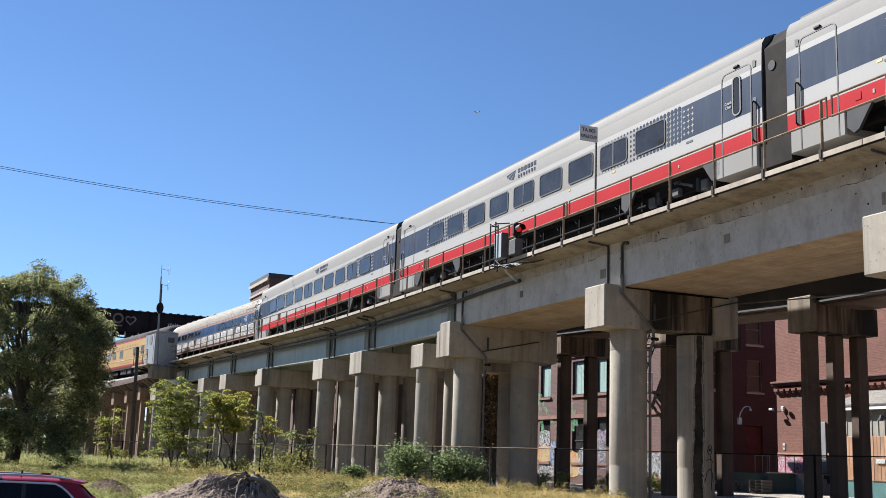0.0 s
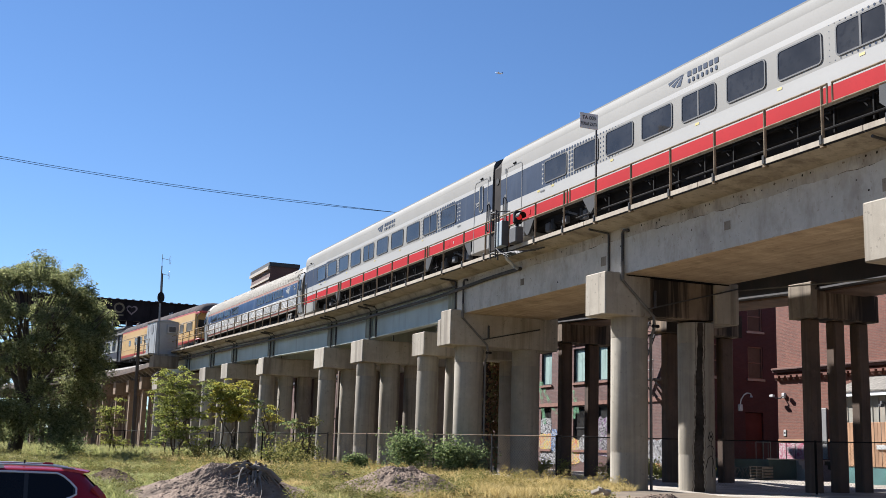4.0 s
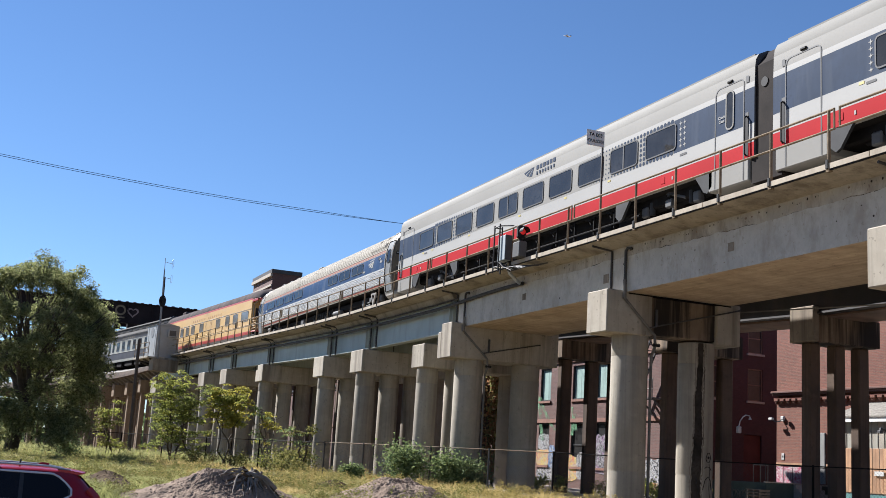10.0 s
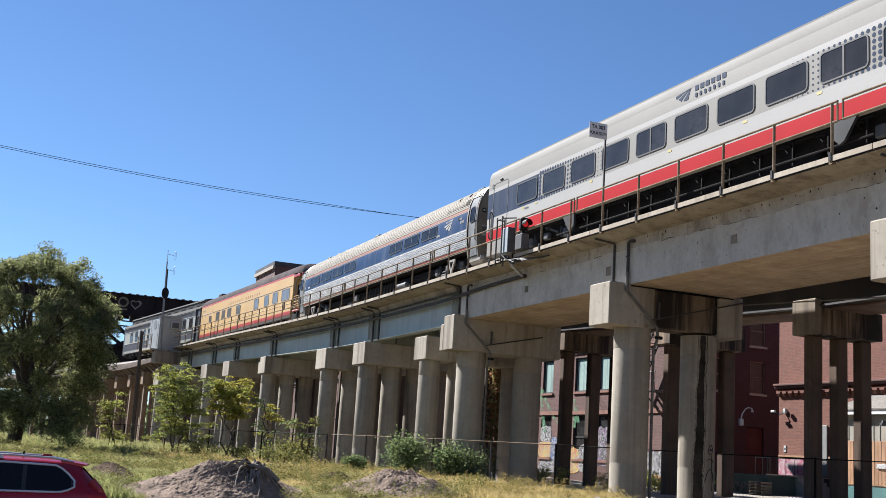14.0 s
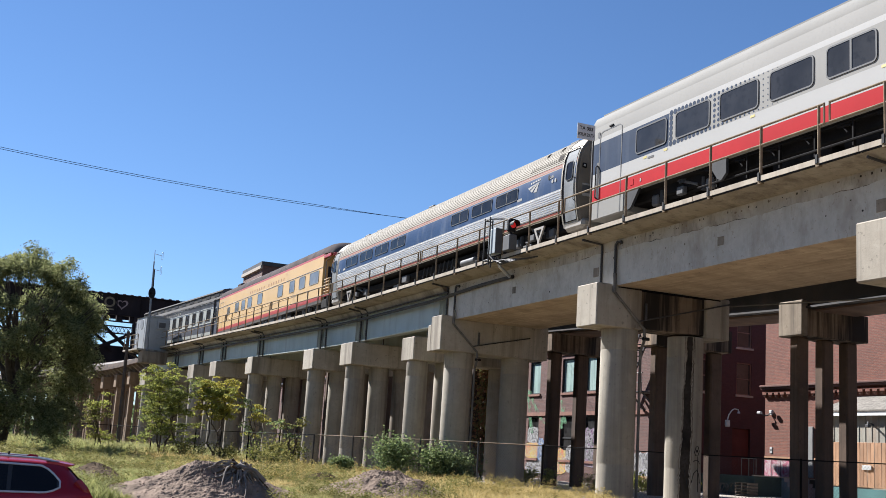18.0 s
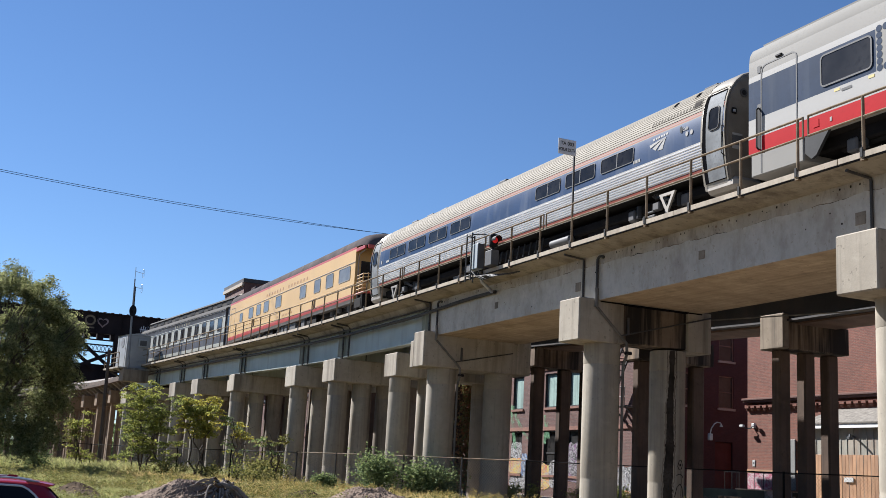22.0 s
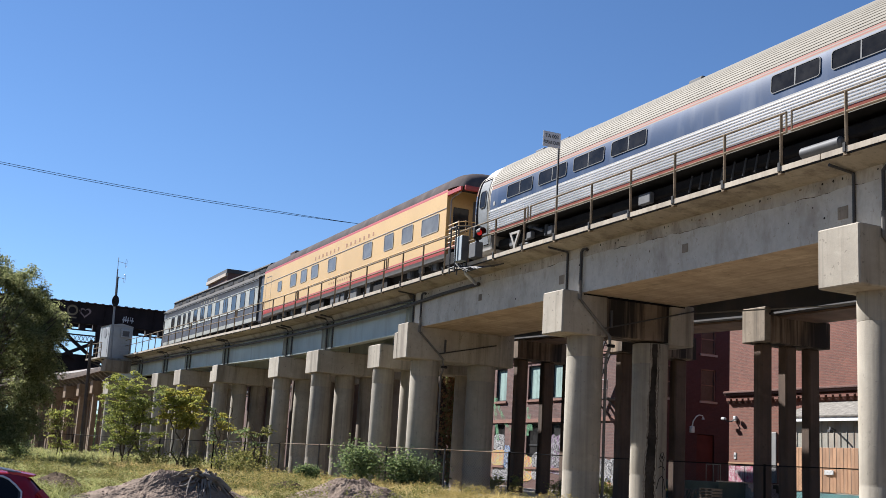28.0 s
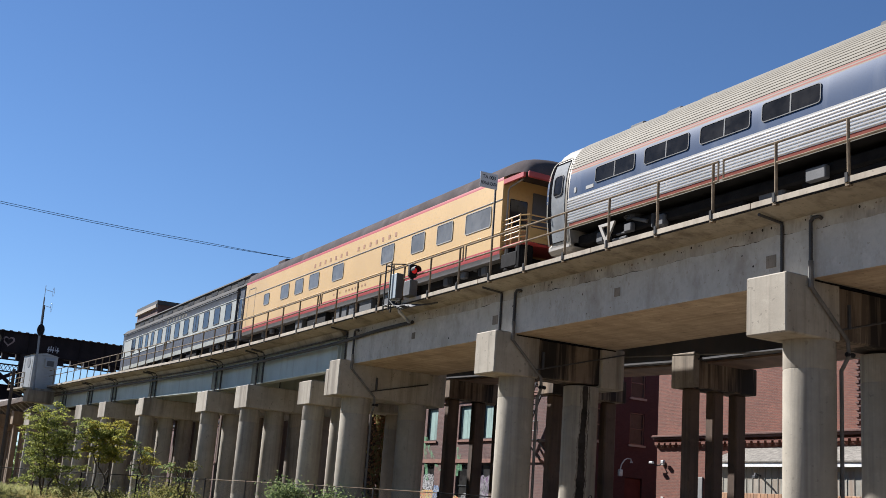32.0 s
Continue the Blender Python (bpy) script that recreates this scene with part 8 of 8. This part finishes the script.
big_tree()
small_tree(10.55, 57.0, 5.0, 1.75, 21, [LOCUST_DK, LOCUST, LOCUST_DK, LOCUST], "young green locust tree in front of the piers", boughs=92, fronds=6, low=0.12)
small_tree(12.55, 56.5, 4.9, 0.85, 22, [YLEAF, LOCUST, YLEAF], "yellowing young tree by the piers", boughs=56, low=0.5, fronds=6)
small_tree(14.3, 56.0, 4.0, 0.7, 23, [YLEAF, BUSH], "thin half-bare sapling hung with vines", boughs=36, fronds=5, bare=0.6)
small_tree(7.2, 60.0, 3.1, 0.85, 24, [LOCUST, WEED], "small bright green sapling at the fence", boughs=24, low=0.1, fronds=4)
small_tree(13.9, 47.6, 2.3, 0.8, 25, [WEED, BUSH], "spindly half-bare sapling in front of a pier", boughs=20, fronds=4, bare=0.5)
bush(5.0, 58.0, 0.24, 1.0, 31, BUSH, "dark weed bush at the fence", n=1200)
bush(13.6, 48.0, 0.65, 1.0, 32, WEED, "leafy green bush in front of a pier", n=1800)
bush(12.7, 45.5, 0.7, 0.7, 37, WEED, "low green weeds in front of a pier", n=700)
bush(15.3, 39.0, 0.42, 1.25, 33, BUSH, "leafy blue-green bush beside the fence", n=3000)
bush(16.6, 37.7, 0.36, 1.1, 34, BUSH, "leafy dark green bush beside the fence", n=2400)
bush(17.2, 37.2, 0.3, 0.9, 35, BUSH, "leafy green bush against a column", n=1500)
bush(13.9, 40.8, 0.3, 0.5, 40, BUSH, "low leafy weeds on the fence", n=1200)
bush(11.3, 54.0, 1.6, 0.7, 36, WEED, "tall weeds under the young trees", n=1300)
bush(14.4, 52.5, 0.9, 1.0, 41, LOCUST, "tall weeds at the foot of a pier", n=2000)
bush(26.5, 40.5, 1.8, 0.7, 38, LOCUST, "low weeds beyond the fence", n=2400)
bush(22.5, 42.0, 1.6, 0.6, 39, LOCUST, "low weeds beyond the fence", n=2000)
bush(30.5, 44.0, 1.8, 0.6, 42, LOCUST, "low green weeds by the warehouse", n=2000)


def ivy():
    rng = random.Random(77)
    t = thing("ivy", Matrix(), "brown and green ivy hanging down a pier", "ivy")
    pts = []
    for k in range(4200):
        z = rng.uniform(1.2, 7.1)
        pts.append((24.45 + rng.gauss(0, 0.27), 50.25 - abs(rng.gauss(0, 0.2)), z + 0.2, rng.uniform(0.6, 1.3)))
    part("leaves", leaf_mesh("leaves", pts, 0.16, rng, IVY, droop=0.6, aspect=0.8), None, t)
    part("stem", Geo().bar((24.45, 50.3, 0.9), (24.45, 50.3, 7.2), 0.05, 8), BARK, t)


ivy()


BARE = ((4.85, 22.2, 1.75, 1.4), (8.7, 22.4, 1.7, 1.3), (10.25, 17.6, 1, 1), (12, 17.9, 1.3, 1), (7.2, 28.5, 0.8, 0.7), (3.0, 24.5, 0.5, 1.4), (9.6, 29.5, 0.8, 0.6))


def tuft_mesh(name, tufts, material, rng):
    """Blades of grass in tufts; a tuft is (x, y, z, height, spread, number of blades). Each blade bends over once."""
    R = np.random.RandomState(rng.randrange(10 ** 6))
    rep = np.repeat(np.array([t[:5] for t in tufts]), [t[5] for t in tufts], axis=0)
    n = len(rep)
    a, u = R.uniform(0, 2 * np.pi, n), np.sqrt(R.uniform(0, 1, n))
    d = np.stack([np.cos(a), np.sin(a), np.zeros(n)], 1)
    root = rep[:, :3] + d * (rep[:, 4] * u * 0.55)[:, None]
    h = rep[:, 3] * R.uniform(0.45, 1.1, n)
    lean = rep[:, 4] * (0.25 + 0.9 * u) * R.uniform(0.3, 1.2, n)
    turn = a + R.uniform(-0.9, 0.9, n)
    o = np.stack([np.cos(turn), np.sin(turn), np.zeros(n)], 1)
    side = np.stack([-np.sin(a + 0.8), np.cos(a + 0.8), np.zeros(n)], 1) * (0.003 + 0.00018 * np.hypot(rep[:, 0], rep[:, 1]))[:, None]
    up = np.array([0, 0, 1.0])
    mid = root + o * (lean * 0.35)[:, None] + up * (h * 0.66)[:, None]
    tip = root + o * lean[:, None] + up * (h * R.uniform(0.75, 1.05, n))[:, None]
    V = np.stack([root - side, root + side, mid + side * 0.8, mid - side * 0.8, tip], 1).reshape(-1, 3)
    k = np.arange(n) * 5
    me = bpy.data.meshes.new(name)
    me.from_pydata(V.tolist(), [], np.stack([k, k + 1, k + 2, k + 3], 1).tolist() + np.stack([k + 3, k + 2, k + 4], 1).tolist())
    me.materials.append(material)
    return me


def lot_spot(rng, far, power, right=0.0):
    """A random place on the lot, clear of the heaps and of the ground under the viaduct."""
    while True:
        b, r = math.radians(rng.uniform(-3, 47)), 19.8 + far * rng.random() ** power
        x, y = r * math.sin(b), r * math.cos(b)
        if x > 17.0 + right or (x > 12.0 and y < 22.5 + 0.75 * (x - 12.0)):
            continue
        if not any(((x - mx) / rx) ** 2 + ((y - my) / ry) ** 2 < 1.0 for mx, my, rx, ry in BARE):
            return x, y


def grass():
    """Tufts of grass in drifts over the lot: green towards the trees, straw towards the piers, with bare earth between."""
    rng = random.Random(3)
    sets = {"green": [], "olive": [], "straw": []}
    n = 0
    while n < 8200:
        x, y = lot_spot(rng, 50, 1.15)
        dens = noise.noise((x * 0.33, y * 0.33, 1.0)) + 0.5 * noise.noise((x * 1.1, y * 1.1, 4.0))
        if dens < -0.2 + rng.uniform(-0.12, 0.12):
            continue
        tone = 0.9 * noise.noise((x * 0.25, y * 0.25, 33.0)) + 0.075 * (x - 7.5) + rng.gauss(0, 0.16)
        to = "straw" if tone > 0.16 else "olive" if tone > -0.16 else "green"
        h = rng.uniform(0.10, 0.28) * (0.75 + 1.2 * max(0.0, dens))
        sets[to].append((x, y, ground_z(x, y) - 0.02, h, rng.uniform(0.18, 0.42), rng.randrange(36, 76)))
        n += 1
    for k in range(1500):                       # rank growth beyond the fence
        b, r = math.radians(rng.uniform(-4, 14)), rng.uniform(58, 100)
        x, y = r * math.sin(b), r * math.cos(b)
        sets["green" if rng.random() < 0.7 else "olive"].append((x, y, ground_z(x, y) - 0.02, rng.uniform(0.35, 0.8), rng.uniform(0.4, 0.8), 34))
    for to, m, lab in (("green", GRASS_GREEN, "green grass tufts over the lot"), ("olive", GRASS, "fading olive grass tufts over the lot"), ("straw", GRASS_STRAW, "dry straw-coloured grass tufts over the lot")):
        ob = new(to + "_grass", tuft_mesh("grass", sets[to], m, rng))
        tagged(ob, lab, "grass", kind="stuff")


grass()


def weeds():
    """Leafy weeds in clumps that stand above the grass."""
    rng = random.Random(14)
    green, dry = [], []
    n = 0
    while n < 1300:
        x, y = lot_spot(rng, 42, 1.3, 1.0)
        d = noise.noise((x * 0.45, y * 0.45, 21.0)) + 0.6 * noise.noise((x * 1.1, y * 1.1, 9.0))
        if d < 0.16:
            continue
        n += 1
        z, h, w = ground_z(x, y), rng.uniform(0.22, 0.62) * (0.6 + 0.8 * d), rng.uniform(0.12, 0.36)
        tone = noise.noise((x * 0.22, y * 0.22, 33.0)) + 0.06 * (x - 8) + rng.gauss(0, 0.25)
        to = dry if tone > 0.2 else green
        for s in range(5):                     # each clump is a few leafy stalks
            a2, rr, top = rng.uniform(0, 6.28), w * math.sqrt(rng.random()), h * rng.uniform(0.6, 1.0)
            for k in range(int(26 * w / 0.25)):
                f = rng.random() ** 0.7
                q = 0.09 * (1.15 - f)
                to.append((x + rr * math.cos(a2) * (0.6 + 0.5 * f) + rng.gauss(0, q), y + rr * math.sin(a2) * (0.6 + 0.5 * f) + rng.gauss(0, q), z + top * f, rng.uniform(0.5, 1.2)))
    for nm, pts, m, lab in (("weeds", green, WEED, "green leafy weeds over the lot"), ("dry_weeds", dry, WEED_DRY, "dry yellow seed-headed weeds over the lot")):
        ob = new(nm, leaf_mesh(nm, pts, 0.06, rng, m, droop=-0.1, aspect=0.4))
        tagged(ob, lab, "weeds", kind="stuff")


weeds()


def far_woods():
    """A belt of trees beyond the far trestle and round the lot."""
    rng = random.Random(55)
    pts = []
    for k in range(700):
        x = rng.uniform(-160, 32)
        y = rng.uniform(178, 200) if rng.random() < 0.5 else rng.uniform(164, 178)
        h = rng.uniform(3, 9) * (0.7 + 0.3 * math.sin(x * 0.3))
        for j in range(60):
            pts.append((x + rng.gauss(0, 1.6), y + rng.gauss(0, 1.2), max(0.3, rng.uniform(0.0, 1.0) * h + rng.gauss(0, 0.5)), rng.uniform(0.6, 1.4)))
    ob = new("far_woods", leaf_mesh("far_woods", pts, 0.9, rng, BUSH, droop=0.1, aspect=0.7))
    tagged(ob, "dark green belt of distant trees", "woods", kind="stuff")


far_woods()


# ---- graffiti and wall fittings ----
def wall_details():
    t = thing("graffiti", Matrix(), "bright spray-painted tags along the warehouse wall", "graffiti")

    def piece(y0, y1, z0, z1, m, x=33.985, seed=0):
        """A sprayed piece on the wall with an uneven edge."""
        n, pts = 22, []
        for i in range(n):
            a = 2 * math.pi * i / n
            ca, sa = math.cos(a), math.sin(a)
            k = (abs(ca) ** 5 + abs(sa) ** 5) ** -0.2 * (1 + 0.14 * noise.noise((3 * ca, 3 * sa, seed)))
            pts.append((x - 0.0004 * seed, (y0 + y1) / 2 + k * ca * (y1 - y0) / 2, (z0 + z1) / 2 + k * sa * (z1 - z0) / 2))
        part("paint_piece", Geo().add(pts[::-1], [tuple(range(n))]), m, t)
    for k, (y0, y1, z0, z1, m) in enumerate(((61.9, 63.6, 2.35, 3.35, PIECE_YELLOW), (62.0, 63.4, 3.3, 4.3, PIECE_WHITE), (61.2, 62.0, 1.9, 3.6, PIECE_BLUE), (59.9, 63.5, 1.4, 2.2, PIECE_WHITE), (58.4, 59.8, 1.5, 3.0, PIECE_YELLOW), (57.2, 58.5, 1.6, 3.2, PIECE_WHITE), (54.6, 56.6, 2.0, 4.2, PIECE_PURPLE), (53.0, 55.0, 1.5, 2.8, PIECE_WHITE), (49.3, 51.8, 1.7, 2.95, PIECE_WHITE), (49.4, 51.2, 1.35, 1.75, PIECE_YELLOW), (64.0, 67.5, 1.5, 3.2, PIECE_BLUE), (68.0, 72.0, 1.4, 3.0, PIECE_WHITE))):
        piece(y0, y1, z0, z1, m, seed=k + 1)
    for k, run_pts in enumerate((((63.7, 6.7), (63.4, 5.9), (63.2, 5.2)), ((63.4, 6.6), (62.8, 5.8), (62.0, 5.0), (61.3, 4.5)), ((63.3, 5.2), (63.0, 4.4), (62.9, 3.9)), ((59.2, 5.9), (59.0, 5.2), (58.7, 4.5)), ((59.0, 5.5), (59.1, 4.8), (59.2, 4.2)))):
        g = Geo()
        for (ya, za), (yb, zb) in zip(run_pts, run_pts[1:]):
            w = 0.20
            g.add([(33.982 - 0.001 * k, ya - w, za), (33.982 - 0.001 * k, yb - w, zb), (33.982 - 0.001 * k, yb + w, zb), (33.982 - 0.001 * k, ya + w, za)], [(0, 1, 2, 3)])
        part("green_streak", g, SPRAY_GREEN, t)
    for z0, z1, m in ((6.3, 7.5, SHEET_TAN), (4.7, 6.3, PAINT_PURPLE), (3.2, 4.7, PAINT_WHITE)):
        part("painted_panel", Geo().box(33.96, 92.0, z0, 33.995, 95.2, z1), m, t)
    k = thing("column_tag", Matrix(), "black sprayed scrawls on a stained column", "graffiti")

    def on_column(a, z, r=0.536):
        return (XC + 0.92 + r * math.cos(radians(a)), 27.36 + r * math.sin(radians(a)), z)
    for pts in ([(272, 2.62), (278, 2.78), (287, 2.80), (294, 2.66), (286, 2.52), (276, 2.54), (272, 2.62)], [(268, 2.35), (276, 2.40), (290, 2.38), (298, 2.30)], [(262, 1.75), (270, 2.02), (282, 2.12), (293, 2.02), (299, 1.75)], [(286, 2.5), (288, 2.2), (287, 1.8), (290, 1.5)], [(240, 2.1), (243, 1.98), (240, 1.9)], [(246, 1.85), (249, 1.7), (245, 1.62)], [(236, 1.6), (240, 1.45), (246, 1.42)]):
        part("paint_line", Geo().tube([on_column(a, z) for a, z in pts], 0.011, 5), BLACK, k)
    part("paint_dot", Geo().bar(on_column(283, 2.66, 0.53), on_column(283, 2.66, 0.54), 0.04, 10), BLACK, k)
    f = thing("fire_escape", Matrix(), "black iron fire escape on the brick warehouse", "fire escape")
    for z in (6.05, 9.65):
        for y in (49.2, 50.3):
            part("bracket", Geo().bar((33.0, y, z), (33.95, y, z - 0.9), 0.05, 4), STEEL_DARK, f)
        part("landing", Geo().box(32.9, 49.05, z, 34.0, 50.4, z + 0.06), STEEL_DARK, f)
        part("rail", Geo().tube([(32.9, 49.05, z + 1.0), (32.9, 50.4, z + 1.0)], 0.03, 6).tube([(32.9, 49.05, z + 0.5), (32.9, 50.4, z + 0.5)], 0.025, 6), STEEL_DARK, f)
        for k in range(5):
            part("baluster", Geo().bar((32.9, 49.1 + 0.32 * k, z), (32.9, 49.1 + 0.32 * k, z + 1.0), 0.02, 5), STEEL_DARK, f)
    for z0, y0, y1 in ((6.05, 51.6, 49.2),):
        for x in (33.0, 33.6):
            part("stringer", Geo().bar((x, y0, z0), (x, y1, z0 + 3.6), 0.06, 4), STEEL_DARK, f)
        for k in range(12):
            u = (k + 0.5) / 12
            part("tread", Geo().box(33.05, y0 + (y1 - y0) * u - 0.1, z0 + 3.6 * u, 33.55, y0 + (y1 - y0) * u + 0.1, z0 + 3.6 * u + 0.03), STEEL_DARK, f)
    l = thing("wall_lamp", Matrix(), "white gooseneck lamp on the shaded brick wall", "lamp")
    part("arm", Geo().tube([(38.3, 48.9, 4.95), (38.34, 48.85, 5.25), (38.5, 48.8, 5.5), (38.68, 48.8, 5.6), (38.92, 48.8, 5.58), (38.96, 48.8, 5.48)], 0.032, 6), WHITE_DULL, l)
    part("box", Geo().cbox(38.18, 48.8, 4.62, 38.42, 48.98, 4.98, 0.03), WHITE_DULL, l)
    part("shade", Geo().bar((38.96, 48.8, 5.5), (38.96, 48.8, 5.38), 0.04, 10, 0.09), WHITE_DULL, l)
    c = thing("security_camera", Matrix(), "white security cameras at the brick corner", "camera")
    part("arm", Geo().tube([(40.88, 48.55, 5.55), (40.7, 48.5, 5.4), (40.6, 48.75, 5.4), (40.55, 48.95, 5.5)], 0.035, 6), UNDER_GREY, c)
    part("housing", Geo().cbox(40.42, 48.8, 5.46, 40.58, 49.12, 5.6, 0.03), WHITE_DULL, c)
    part("housing", Geo().cbox(40.6, 48.1, 5.48, 40.76, 48.34, 5.68, 0.03), WHITE_DULL, c)
    part("mount", Geo().cbox(40.78, 48.3, 5.42, 40.9, 48.5, 5.66, 0.02), WHITE_DULL, c)
    n = thing("wall_notice", Matrix(), "small white notice on the brick wall", "notice")
    part("plate", Geo().cbox(40.87, 48.35, 3.38, 40.898, 48.55, 3.72, 0.005), WHITE_DULL, n)
    part("mark", Geo().cbox(40.862, 48.4, 3.5, 40.87, 48.5, 3.6, 0.002), UNDER_GREY, n)


wall_details()


def dock_things():
    p = thing("pallet_stack", Matrix(), "stack of weathered grey pallets against the loading dock", "pallet")
    for k in range(6):
        z = 0.92 + 0.145 * k
        for j in range(3):
            part("bearer", Geo().box(35.92, 44.2 + 0.46 * j, z, 36.52, 44.28 + 0.46 * j, z + 0.09), PALLET, p)
        for j in range(5):
            part("slat", Geo().box(35.92 + 0.12 * j, 44.15, z + 0.092, 36.01 + 0.12 * j, 45.25, z + 0.112), PALLET, p)
    r = thing("dock_railing", Matrix(), "pale steel railing on the loading dock", "railing")
    for y in (44.7, 45.25, 45.8):
        part("post", Geo().bar((36.8, y, 2.1), (36.8, y, 2.95), 0.022, 6), GREY_PIPE, r)
    part("top_rail", Geo().bar((36.8, 44.7, 2.95), (36.8, 45.8, 2.95), 0.022, 6), GREY_PIPE, r)
    # scrawls on the dock face and on a column
    g = thing("dock_tags", Matrix(), "pale sprayed scrawls on the dark green dock", "graffiti")
    rng = random.Random(8)
    for k in range(5):
        pts = [(36.585, 46.2 + 0.28 * k + 0.22 * math.sin(2.1 * i + k), 1.35 + 0.35 * math.sin(1.3 * i + 2 * k)) for i in range(9)]
        part("paint_line", Geo().tube(pts, 0.02, 4), PALLET, g)


PALLET = mat("weathered_pallet_wood", (0.16, 0.13, 0.10), 0.85, var=0.3, scale=4)
dock_things()


motions()
